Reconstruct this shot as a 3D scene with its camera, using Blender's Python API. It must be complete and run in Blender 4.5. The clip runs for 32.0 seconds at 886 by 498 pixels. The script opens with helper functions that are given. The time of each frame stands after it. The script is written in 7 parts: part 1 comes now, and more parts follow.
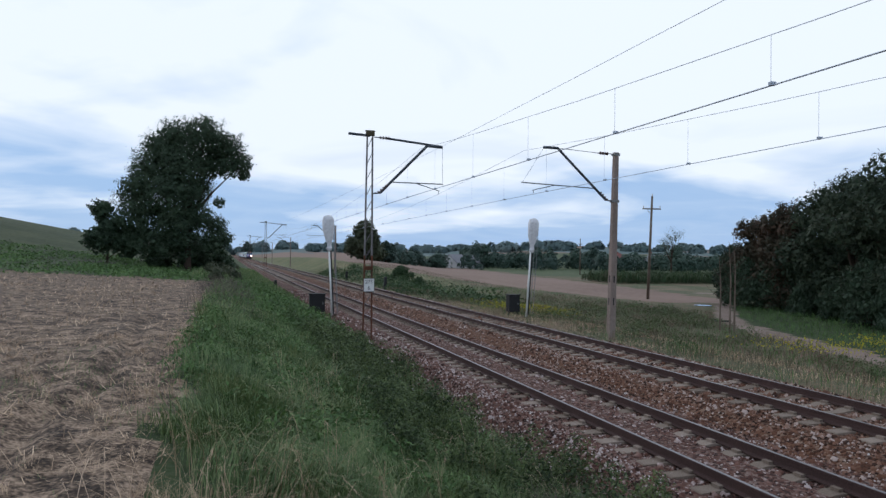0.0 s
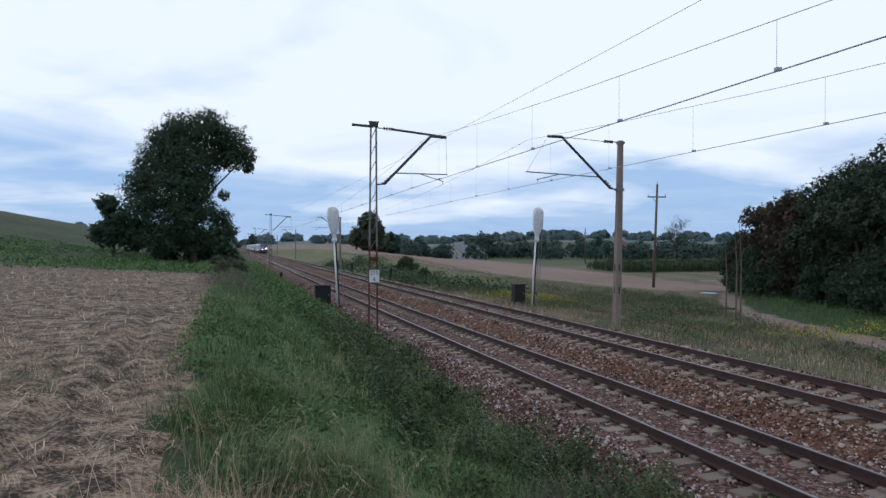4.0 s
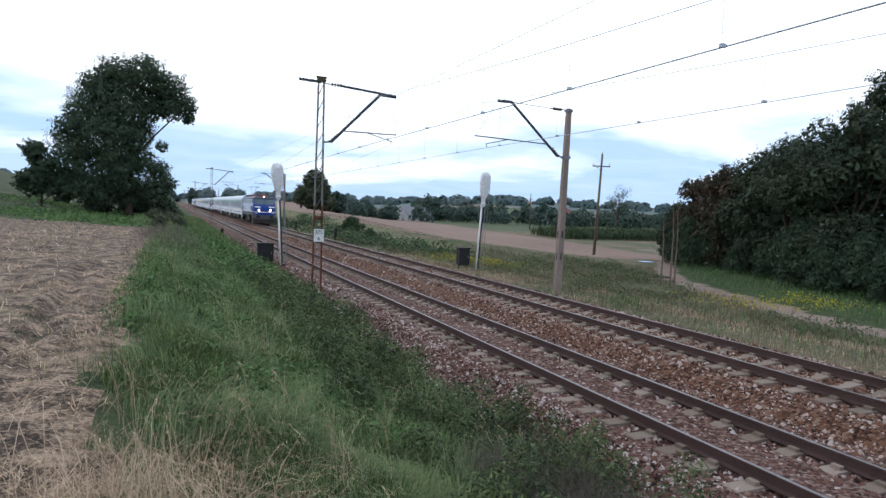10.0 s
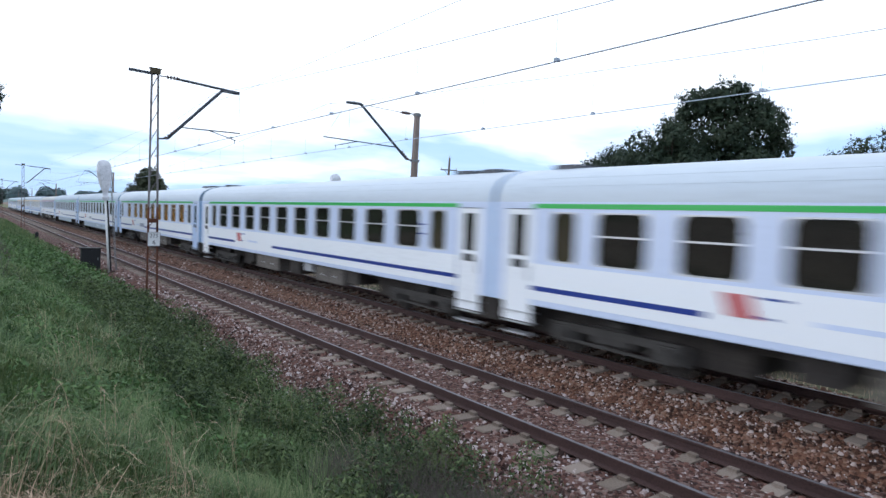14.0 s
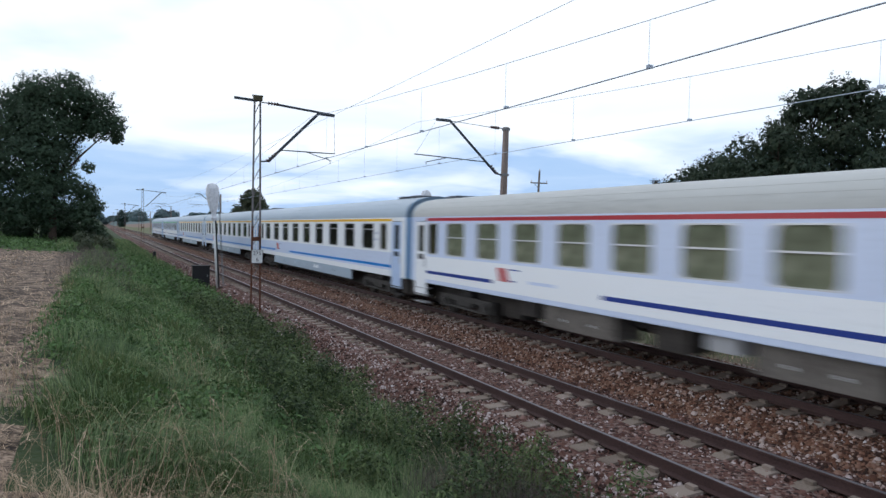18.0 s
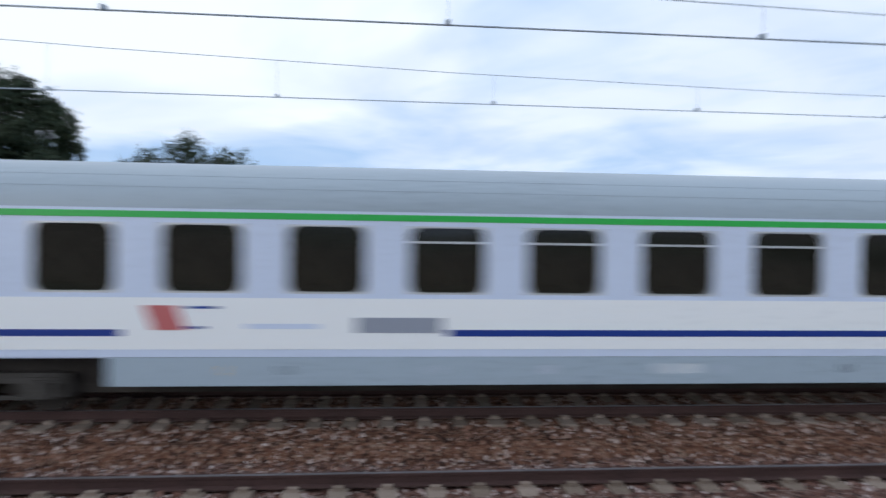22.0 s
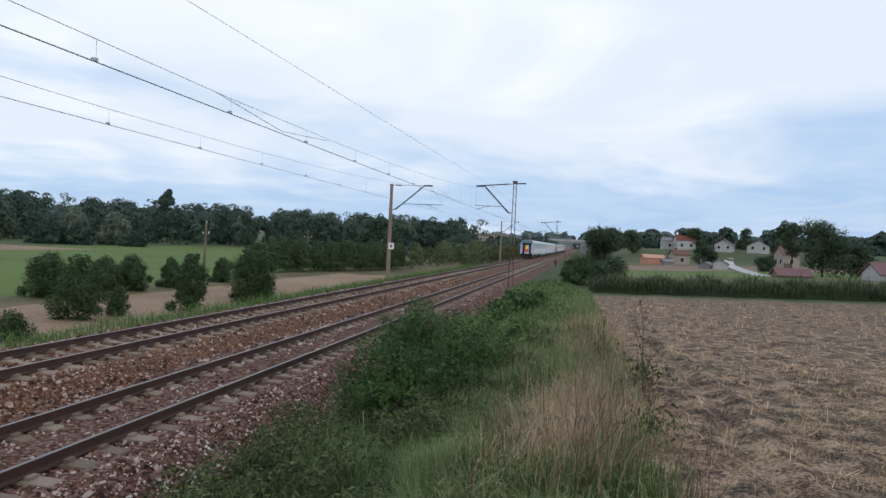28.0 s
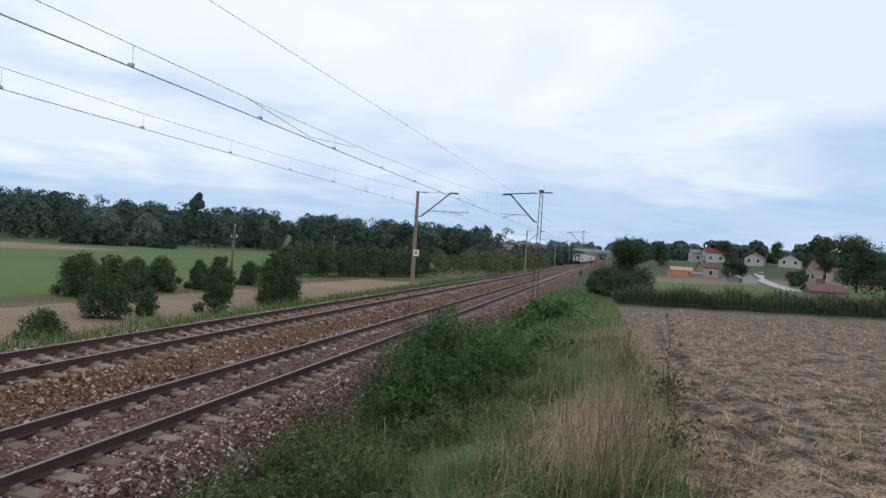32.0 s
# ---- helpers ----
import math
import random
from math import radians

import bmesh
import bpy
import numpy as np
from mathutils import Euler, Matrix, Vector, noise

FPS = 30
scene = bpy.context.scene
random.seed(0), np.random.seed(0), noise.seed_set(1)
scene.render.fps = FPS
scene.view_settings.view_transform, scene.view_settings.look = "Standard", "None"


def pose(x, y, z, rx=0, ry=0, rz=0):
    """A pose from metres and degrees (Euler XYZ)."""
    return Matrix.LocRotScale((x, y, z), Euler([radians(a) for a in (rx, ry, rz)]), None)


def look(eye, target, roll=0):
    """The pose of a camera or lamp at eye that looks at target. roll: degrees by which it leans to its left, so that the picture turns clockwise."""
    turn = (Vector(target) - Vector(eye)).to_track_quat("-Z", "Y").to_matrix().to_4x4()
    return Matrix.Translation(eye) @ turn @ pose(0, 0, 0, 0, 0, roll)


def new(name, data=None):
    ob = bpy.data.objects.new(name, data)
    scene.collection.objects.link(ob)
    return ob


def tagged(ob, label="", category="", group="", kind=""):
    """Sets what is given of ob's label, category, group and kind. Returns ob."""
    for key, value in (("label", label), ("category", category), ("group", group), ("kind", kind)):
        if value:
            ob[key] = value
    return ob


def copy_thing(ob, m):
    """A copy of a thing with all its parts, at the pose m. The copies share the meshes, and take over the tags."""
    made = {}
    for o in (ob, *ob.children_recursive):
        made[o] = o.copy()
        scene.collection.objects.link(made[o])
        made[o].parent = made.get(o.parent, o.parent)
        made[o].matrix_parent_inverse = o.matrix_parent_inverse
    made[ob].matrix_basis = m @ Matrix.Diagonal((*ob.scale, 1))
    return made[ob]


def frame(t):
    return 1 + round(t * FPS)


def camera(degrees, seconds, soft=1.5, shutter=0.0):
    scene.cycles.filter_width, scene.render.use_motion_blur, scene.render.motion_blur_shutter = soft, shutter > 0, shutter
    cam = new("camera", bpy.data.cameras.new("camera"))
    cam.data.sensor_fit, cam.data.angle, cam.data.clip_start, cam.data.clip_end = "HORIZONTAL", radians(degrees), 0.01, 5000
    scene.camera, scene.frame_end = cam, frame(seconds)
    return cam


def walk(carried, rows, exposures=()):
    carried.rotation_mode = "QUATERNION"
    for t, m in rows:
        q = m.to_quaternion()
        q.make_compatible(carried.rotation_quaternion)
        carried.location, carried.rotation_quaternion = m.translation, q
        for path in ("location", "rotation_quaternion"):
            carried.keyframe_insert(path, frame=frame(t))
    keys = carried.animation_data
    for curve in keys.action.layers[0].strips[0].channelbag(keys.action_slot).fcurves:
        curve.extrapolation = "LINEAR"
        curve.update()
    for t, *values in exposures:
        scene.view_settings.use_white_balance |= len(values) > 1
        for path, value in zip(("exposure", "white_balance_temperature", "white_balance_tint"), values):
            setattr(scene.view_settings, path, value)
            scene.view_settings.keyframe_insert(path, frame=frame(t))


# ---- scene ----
# ================= camera =================
cam = camera(70.04, 32.0, soft=1.45, shutter=0.45)
EYE = (0.0, 0.0, 3.01)
TURNS = [
    (0, -18.73, 0.69, -0.75),
    (0.5, -18.84, 0.68, -1.09),
    (1, -19.15, 0.58, -1.11),
    (1.5, -19.22, 0.44, -1.31),
    (2, -18.67, 0.47, -1.23),
    (2.5, -18.49, 0.31, -0.46),
    (4.5, -18.35, -0.52, -0.13),
    (5, -18.54, -0.92, -0.19),
    (5.5, -18.67, -1.16, -0.53),
    (6, -18.68, -1.34, -0.65),
    (6.5, -18.78, -1.41, -0.82),
    (7, -19.00, -1.38, -0.80),
    (7.5, -18.97, -1.58, -2.00),
    (8, -19.35, -2.20, -1.88),
    (8.5, -19.85, -2.76, -1.66),
    (9, -20.73, -3.16, -2.02),
    (9.5, -22.25, -3.47, -1.57),
    (10, -23.12, -3.51, -2.11),
    (10.5, -23.94, -3.68, -2.56),
    (11, -24.62, -3.67, -2.94),
    (11.5, -25.37, -3.68, -3.02),
    (12, -26.96, -3.77, -2.71),
    (12.5, -29.08, -3.54, -2.14),
    (13, -31.96, -3.30, -1.90),
    (13.5, -36.77, -3.06, -2.13),
    (15.5, -33.79, -1.77, -1.89),
    (16, -32.08, -1.99, -1.11),
    (16.5, -30.99, -1.87, -1.34),
    (17, -30.12, -1.48, -1.62),
    (17.5, -28.74, -1.47, -1.40),
    (18, -28.44, -1.74, -1.12),
    (18.5, -28.68, -1.68, -2.44),
    (19, -29.34, -1.48, -2.91),
    (19.5, -32.21, -1.25, -2.60),
    (20, -37.48, -1.43, -1.97),
    (20.5, -46.91, -1.62, -2.08),
    (21, -57.69, -1.51, -1.22),
    (21.3, -65.04, -0.94, -0.36),
    (21.5, -73.22, -1.00, -0.39),
    (21.6, -76.81, -0.88, -0.49),
    (21.8, -85.71, -0.67, -0.73),
    (22, -94.80, -0.76, -0.78),
    (22.1, -98.93, -0.65, -0.93),
    (22.2, -106.88, -0.58, -0.87),
    (22.3, -111.84, -0.53, -0.70),
    (22.4, -119.83, -0.37, -0.66),
    (22.5, -123.73, -0.39, -0.94),
    (22.6, -127.44, -0.40, -1.18),
    (22.7, -131.40, -0.47, -1.35),
    (22.8, -132.87, -0.56, -1.36),
    (22.9, -134.86, -0.63, -1.40),
    (23, -135.91, -0.55, -1.69),
    (23.2, -138.46, -0.94, -2.09),
    (23.4, -141.75, -0.69, -2.63),
    (23.5, -143.34, -0.54, -2.64),
    (23.6, -145.10, -0.50, -2.40),
    (24, -154.13, -0.21, -0.86),
    (24.4, -161.18, -0.15, -1.89),
    (24.5, -160.77, -0.14, -2.07),
    (26.5, -163.94, -0.41, -0.78),
    (27, -165.72, -0.45, -1.61),
    (27.5, -167.20, -0.59, -2.17),
    (28, -167.68, -0.67, -2.67),
    (28.5, -167.87, -0.55, -2.54),
    (29, -167.66, -0.65, -2.55),
    (29.5, -166.77, -0.45, -3.38),
    (30, -166.00, -0.00, -3.44),
    (30.5, -165.33, -0.06, -3.29),
    (31, -165.27, 0.01, -3.71),
    (31.5, -165.21, -0.06, -4.13),
    (32, -165.42, -0.11, -3.79),
]
walk(cam, [(t, pose(*EYE, 90 + p, r, y)) for t, y, p, r in TURNS],
     exposures=[(0.0, -0.35, 5850, 10), (2.5, -0.33, 5880, 10), (4.5, -0.38, 5760, 10), (5.2, -0.34, 5780, 10), (6.0, -0.22, 5900, 10), (8.0, -0.12, 6150, 10), (9.0, 0.1, 6100, 10), (11.0, 0.16, 5850, 11), (12.0, 0.2, 5780, 11), (13.0, 0.36, 5650, 10), (16.0, -0.18, 5950, 11), (18.0, -0.13, 5900, 10), (20.0, -0.16, 5800, 10), (21.4, -0.2, 5900, 10), (22.4, -0.24, 5950, 10), (23.0, -0.38, 6100, 10), (24.0, -0.4, 5950, 6), (27.0, -0.17, 6350, 10), (32.0, -0.15, 6350, 10)])

# ================= world and sun =================
world = bpy.data.worlds.new("evening_sky")
scene.world = world
world.use_nodes = True
wn, wl = world.node_tree.nodes, world.node_tree.links
wn.clear()
w_out, w_bg = wn.new("ShaderNodeOutputWorld"), wn.new("ShaderNodeBackground")
sky = wn.new("ShaderNodeTexSky")
sky.sky_type, sky.sun_disc = 'NISHITA', False
sky.sun_elevation, sky.sun_rotation = radians(13), radians(-55)
sky.air_density, sky.dust_density, sky.ozone_density = 1.0, 0.6, 2.0
tc = wn.new("ShaderNodeTexCoord")
sep = wn.new("ShaderNodeSeparateXYZ")
wl.new(tc.outputs["Generated"], sep.inputs[0])


def wmath(op, a, b=None):
    n = wn.new("ShaderNodeMath")
    n.operation = op
    for k, v in enumerate((a, b)):
        if v is None:
            continue
        if isinstance(v, (int, float)):
            n.inputs[k].default_value = v
        else:
            wl.new(v, n.inputs[k])
    return n.outputs[0]


# clouds lie on a flat layer high above: project the direction on to it
zc = wmath('MAXIMUM', sep.outputs[2], 0.0)
zz = wmath('ADD', zc, 0.11)
comb = wn.new("ShaderNodeCombineXYZ")
wl.new(wmath('DIVIDE', sep.outputs[0], zz), comb.inputs[0])
wl.new(wmath('DIVIDE', sep.outputs[1], zz), comb.inputs[1])
mp = wn.new("ShaderNodeMapping")
mp.inputs["Rotation"].default_value = (0, 0, radians(12))
mp.inputs["Scale"].default_value = (1.0, 1.0, 1.0)
mp.inputs["Location"].default_value = (3.1, 1.4, 0)
wl.new(comb.outputs[0], mp.inputs[0])
cn = wn.new("ShaderNodeTexNoise")
cn.inputs["Scale"].default_value, cn.inputs["Detail"].default_value = 0.42, 5
cn.inputs["Roughness"].default_value, cn.inputs["Distortion"].default_value = 0.48, 0.5
wl.new(mp.outputs[0], cn.inputs["Vector"])
cr = wn.new("ShaderNodeValToRGB")
cr.color_ramp.elements[0].position, cr.color_ramp.elements[1].position = 0.63, 0.84
# a second, finer layer of streaks
cn2 = wn.new("ShaderNodeTexNoise")
cn2.inputs["Scale"].default_value, cn2.inputs["Detail"].default_value = 1.3, 6
cn2.inputs["Distortion"].default_value = 0.8
wl.new(mp.outputs[0], cn2.inputs["Vector"])
# the sheet of cloud closes overhead, most to the north, and breaks up into streaks low down
rise_ = wmath('MULTIPLY', wmath('MINIMUM', zc, 0.22), wmath('ADD', 1.75, wmath('MULTIPLY', wmath('MAXIMUM', sep.outputs[1], 0.0), 0.4)))
fine_ = wmath('MULTIPLY', wmath('SUBTRACT', cn2.outputs[0], 0.5), 0.26)
wl.new(wmath('ADD', wmath('ADD', cn.outputs[0], rise_), fine_), cr.inputs[0])
# a thin veil lies over the blue, thicker to the south
veil = wn.new("ShaderNodeValToRGB")
veil.color_ramp.elements[0].position, veil.color_ramp.elements[1].position = 0.36, 0.68
wl.new(cn2.outputs[0], veil.inputs[0])
veil_f = wmath('MULTIPLY', veil.outputs[0], wmath('SUBTRACT', 0.22, wmath('MULTIPLY', sep.outputs[1], 0.10)))
# undersides of the cloud: lavender grey here and there, most to the south
cn3 = wn.new("ShaderNodeTexNoise")
cn3.inputs["Scale"].default_value, cn3.inputs["Detail"].default_value = 0.7, 5
cn3.inputs["Distortion"].default_value = 0.6
wl.new(mp.outputs[0], cn3.inputs["Vector"])
shade = wn.new("ShaderNodeValToRGB")
shade.color_ramp.elements[0].position, shade.color_ramp.elements[1].position = 0.34, 0.60
shade.color_ramp.elements[0].color = (0.91, 0.985, 1.09, 1)
shade.color_ramp.elements[1].color = (1.22, 1.24, 1.24, 1)
wl.new(wmath('ADD', cn3.outputs[0], wmath('MULTIPLY', sep.outputs[1], 0.22)), shade.inputs[0])
# clear evening blue: pale low down, deeper above
blue = wn.new("ShaderNodeValToRGB")
for pos, col in ((0.0, (0.53, 0.73, 1.02, 1)), (1.0, (0.60, 0.84, 1.14, 1))):
    blue.color_ramp.elements[int(pos)].position = pos
    blue.color_ramp.elements[int(pos)].color = col
wl.new(zc, blue.inputs[0])
skys = wn.new("ShaderNodeVectorMath")
skys.operation = 'SCALE'
skys.inputs[3].default_value = 0.10
wl.new(sky.outputs[0], skys.inputs[0])
base_mix = wn.new("ShaderNodeMixRGB")
base_mix.inputs[0].default_value = 0.88
wl.new(skys.outputs[0], base_mix.inputs[1])
wl.new(blue.outputs[0], base_mix.inputs[2])
mixc = wn.new("ShaderNodeMixRGB")
wl.new(wmath('MAXIMUM', wmath('MULTIPLY', cr.outputs[0], 0.95), veil_f), mixc.inputs[0])
wl.new(base_mix.outputs[0], mixc.inputs[1])
wl.new(shade.outputs[0], mixc.inputs[2])
wl.new(mixc.outputs[0], w_bg.inputs[0])
w_bg.inputs[1].default_value = 1.0
wl.new(w_bg.outputs[0], w_out.inputs[0])

sun = new("sun", bpy.data.lights.new("sun", 'SUN'))
sun.data.energy, sun.data.angle, sun.data.color = 0.75, radians(25), (1.0, 0.94, 0.88)
sun.matrix_world = look((0, 0, 60), (52, -36, 45))


# ================= materials =================
def ramp_mat(name, cols, scale=3.0, fine=40.0, rough=0.85, bump=0.0, metal=0.0, spread=0.35, rnd=0.0, island=0.0, coords="Object", spec=0.3, stretch=None, bump_dist=0.02):
    """Colours mixed by a coarse and a fine noise; bump for relief."""
    m = bpy.data.materials.new(name)
    m.use_nodes = True
    n, l = m.node_tree.nodes, m.node_tree.links
    b = n["Principled BSDF"]
    b.inputs["Roughness"].default_value, b.inputs["Metallic"].default_value = rough, metal
    b.inputs["Specular IOR Level"].default_value = spec
    t = n.new("ShaderNodeTexCoord")
    vec = t.outputs[coords]
    if stretch:
        mm = n.new("ShaderNodeMapping")
        mm.inputs["Scale"].default_value = stretch
        l.new(vec, mm.inputs[0])
        vec = mm.outputs[0]
    a, f = n.new("ShaderNodeTexNoise"), n.new("ShaderNodeTexNoise")
    for q, s in ((a, scale), (f, fine)):
        q.inputs["Scale"].default_value, q.inputs["Detail"].default_value = s, 5
        l.new(vec, q.inputs["Vector"])
    mx = n.new("ShaderNodeMath")
    mx.operation = 'MULTIPLY_ADD'
    mx.inputs[1].default_value = 0.5
    l.new(f.outputs[0], mx.inputs[0])
    h = n.new("ShaderNodeMath")
    h.operation = 'MULTIPLY'
    h.inputs[1].default_value = 0.5
    l.new(a.outputs[0], h.inputs[0])
    l.new(h.outputs[0], mx.inputs[2])
    val = mx.outputs[0]
    extra = None
    if rnd:
        extra, amt = n.new("ShaderNodeObjectInfo").outputs["Random"], rnd
    if island:
        extra, amt = n.new("ShaderNodeNewGeometry").outputs["Random Per Island"], island
    if extra is not None:
        s = n.new("ShaderNodeMath")
        s.operation = 'SUBTRACT'
        s.inputs[1].default_value = 0.5
        l.new(extra, s.inputs[0])
        s2 = n.new("ShaderNodeMath")
        s2.operation = 'MULTIPLY_ADD'
        s2.inputs[1].default_value = amt
        l.new(s.outputs[0], s2.inputs[0])
        l.new(val, s2.inputs[2])
        val = s2.outputs[0]
    r = n.new("ShaderNodeValToRGB")
    lo, hi = 0.5 - spread / 2, 0.5 + spread / 2
    k = len(cols)
    while len(r.color_ramp.elements) < k:
        r.color_ramp.elements.new(0.5)
    for i, c in enumerate(cols):
        r.color_ramp.elements[i].position = lo + (hi - lo) * i / max(1, k - 1)
        r.color_ramp.elements[i].color = (*c, 1)
    l.new(val, r.inputs[0])
    l.new(r.outputs[0], b.inputs["Base Color"])
    if bump:
        bp = n.new("ShaderNodeBump")
        bp.inputs["Strength"].default_value, bp.inputs["Distance"].default_value = bump, bump_dist
        l.new(f.outputs[0], bp.inputs["Height"])
        l.new(bp.outputs[0], b.inputs["Normal"])
    return m


def leaf_mat(name, cols, island=0.26, scale=0.45, rough=0.6, thin=0.2):
    """Thin leaves: part of the light passes through them."""
    m = ramp_mat(name, cols, scale, 3.0, rough, island=island, spread=0.42, spec=0.2)
    n, l = m.node_tree.nodes, m.node_tree.links
    b = n["Principled BSDF"]
    t, x = n.new("ShaderNodeBsdfTranslucent"), n.new("ShaderNodeMixShader")
    l.new(b.inputs["Base Color"].links[0].from_socket, t.inputs[0])
    x.inputs[0].default_value = thin
    l.new(b.outputs[0], x.inputs[1])
    l.new(t.outputs[0], x.inputs[2])
    l.new(x.outputs[0], n["Material Output"].inputs[0])
    return m


def glow(name, col, power):
    m = bpy.data.materials.new(name)
    m.use_nodes = True
    b = m.node_tree.nodes["Principled BSDF"]
    b.inputs["Emission Color"].default_value = (*col, 1)
    b.inputs["Emission Strength"].default_value = power
    b.inputs["Base Color"].default_value = (*col, 1)
    return m


M = {}
M["stubble_soil"] = ramp_mat("stubble_soil", [(0.022, 0.015, 0.011), (0.072, 0.05, 0.035), (0.19, 0.136, 0.096), (0.34, 0.25, 0.18)], 3.4, 26.0, 0.95, 1.0, spread=0.2, bump_dist=0.03)
M["verge_soil"] = ramp_mat("verge_soil", [(0.018, 0.03, 0.011), (0.035, 0.055, 0.018), (0.06, 0.065, 0.03)], 0.8, 14, 0.95, 0.6, bump_dist=0.05)


def gravel_mat(name, cols):
    """Close-packed crushed stone: every cell a stone of its own colour."""
    m = ramp_mat(name, cols, 0.6, 26, 0.95, 1.0, spread=0.5, bump_dist=0.04)
    n, l = m.node_tree.nodes, m.node_tree.links
    v = n.new("ShaderNodeTexVoronoi")
    v.inputs["Scale"].default_value = 19.0
    l.new(n["Texture Coordinate"].outputs["Object"], v.inputs["Vector"])
    s = n.new("ShaderNodeSeparateColor")
    l.new(v.outputs["Color"], s.inputs[0])
    mix = n.new("ShaderNodeMix")
    mix.inputs[0].default_value = 0.62
    r = next(q for q in n if q.type == 'VALTORGB')
    l.new(r.inputs[0].links[0].from_socket, mix.inputs[2])
    l.new(s.outputs[0], mix.inputs[3])
    l.new(mix.outputs[0], r.inputs[0])
    b = next(q for q in n if q.type == 'BUMP')
    inv = n.new("ShaderNodeMath")
    inv.operation = 'SUBTRACT'
    inv.inputs[0].default_value = 1.0
    l.new(v.outputs["Distance"], inv.inputs[1])
    l.new(inv.outputs[0], b.inputs["Height"])
    return m


M["ballast"] = gravel_mat("ballast", [(0.0273, 0.0121, 0.0091), (0.0742, 0.0318, 0.0235), (0.1060, 0.0484, 0.0356), (0.1287, 0.0666, 0.0515), (0.1892, 0.1362, 0.1173)])
M["rusty_ballast"] = gravel_mat("rusty_ballast", [(0.0316, 0.0134, 0.0079), (0.0870, 0.0364, 0.0206), (0.1226, 0.0554, 0.0316), (0.1464, 0.0736, 0.0459), (0.1978, 0.1305, 0.0949)])
M["meadow"] = ramp_mat("meadow", [(0.035, 0.05, 0.02), (0.065, 0.078, 0.034), (0.13, 0.10, 0.062), (0.19, 0.135, 0.098)], 0.16, 5, 0.95, 0.6, spread=0.35, bump_dist=0.1)
M["bank_grass"] = ramp_mat("bank_grass", [(0.06, 0.075, 0.032), (0.115, 0.122, 0.056), (0.19, 0.162, 0.09)], 0.12, 3, 0.95, 0.6, spread=0.35, bump_dist=0.1)
M["hill_grass"] = ramp_mat("hill_grass", [(0.022, 0.032, 0.014), (0.042, 0.056, 0.024), (0.075, 0.080, 0.038)], 0.25, 3, 0.95, 0.8, spread=0.3, bump_dist=0.15)
M["green_crop"] = ramp_mat("green_crop", [(0.055, 0.095, 0.021), (0.078, 0.128, 0.028), (0.105, 0.150, 0.038)], 0.06, 2.5, 0.95, 0.4, spread=0.4)
M["dirt_field"] = ramp_mat("dirt_field", [(0.15, 0.10, 0.07), (0.23, 0.165, 0.115), (0.28, 0.21, 0.15)], 0.1, 4, 0.95, 0.5, spread=0.35)
M["far_field"] = ramp_mat("far_field", [(0.14, 0.09, 0.07), (0.19, 0.128, 0.10), (0.225, 0.16, 0.125)], 0.05, 1.5, 0.95, 0.3, spread=0.4)
M["path_sand"] = ramp_mat("path_sand", [(0.12, 0.085, 0.068), (0.19, 0.14, 0.115), (0.25, 0.19, 0.16)], 0.3, 8, 0.9, 0.5)
M["far_grass"] = ramp_mat("far_grass", [(0.03, 0.05, 0.02), (0.05, 0.072, 0.028), (0.08, 0.088, 0.04)], 0.02, 0.5, 0.95, 0.0)
# distant haze is painted in: a pale blue cast over the wood's green
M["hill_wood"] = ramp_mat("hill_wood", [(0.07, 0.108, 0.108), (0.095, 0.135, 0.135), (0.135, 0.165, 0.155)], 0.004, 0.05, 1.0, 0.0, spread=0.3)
M["rail_side"] = ramp_mat("rail_side", [(0.035, 0.02, 0.018), (0.07, 0.038, 0.034)], 2, 30, 0.8, 0.2)
M["rail_top"] = ramp_mat("rail_top", [(0.11, 0.104, 0.11), (0.18, 0.17, 0.18)], 2, 30, 0.34, 0, metal=0.6)
M["concrete"] = ramp_mat("concrete", [(0.13, 0.098, 0.076), (0.19, 0.15, 0.12), (0.25, 0.20, 0.165)], 2.5, 40, 0.9, 0.4, rnd=0.35)
M["mast_concrete"] = ramp_mat("mast_concrete", [(0.16, 0.12, 0.10), (0.23, 0.18, 0.155), (0.30, 0.245, 0.215)], 1.2, 30, 0.9, 0.4, stretch=(1, 1, 0.25))
M["rust_steel"] = ramp_mat("rust_steel", [(0.035, 0.016, 0.012), (0.09, 0.033, 0.018), (0.15, 0.055, 0.028)], 3, 40, 0.85, 0.3)
M["grey_steel"] = ramp_mat("grey_steel", [(0.16, 0.165, 0.17), (0.24, 0.245, 0.25)], 3, 40, 0.7, 0.2, metal=0.2)
M["arm_steel"] = ramp_mat("arm_steel", [(0.035, 0.042, 0.052), (0.07, 0.08, 0.095)], 3, 40, 0.7, 0.2)
# upper mast steel: the grey of the sky's glare is put into the colour
M["sky_greyed_steel"] = ramp_mat("sky_greyed_steel", [(0.09, 0.075, 0.07), (0.16, 0.15, 0.15), (0.21, 0.20, 0.205)], 1.5, 40, 0.8, 0.2)
M["cap_paint"] = ramp_mat("cap_paint", [(0.05, 0.042, 0.025), (0.09, 0.075, 0.04)], 3, 40, 0.8, 0.2)
M["dark_steel"] = ramp_mat("dark_steel", [(0.02, 0.021, 0.024), (0.04, 0.042, 0.046)], 3, 30, 0.7, 0.2)
# pale blue on purpose: bright sky bleeding round thin wires is put in
M["wire"] = ramp_mat("wire", [(0.32, 0.37, 0.44), (0.42, 0.47, 0.54)], 3, 30, 0.6, 0)
M["white_enamel"] = ramp_mat("white_enamel", [(0.62, 0.62, 0.6), (0.76, 0.76, 0.74)], 4, 30, 0.5, 0)
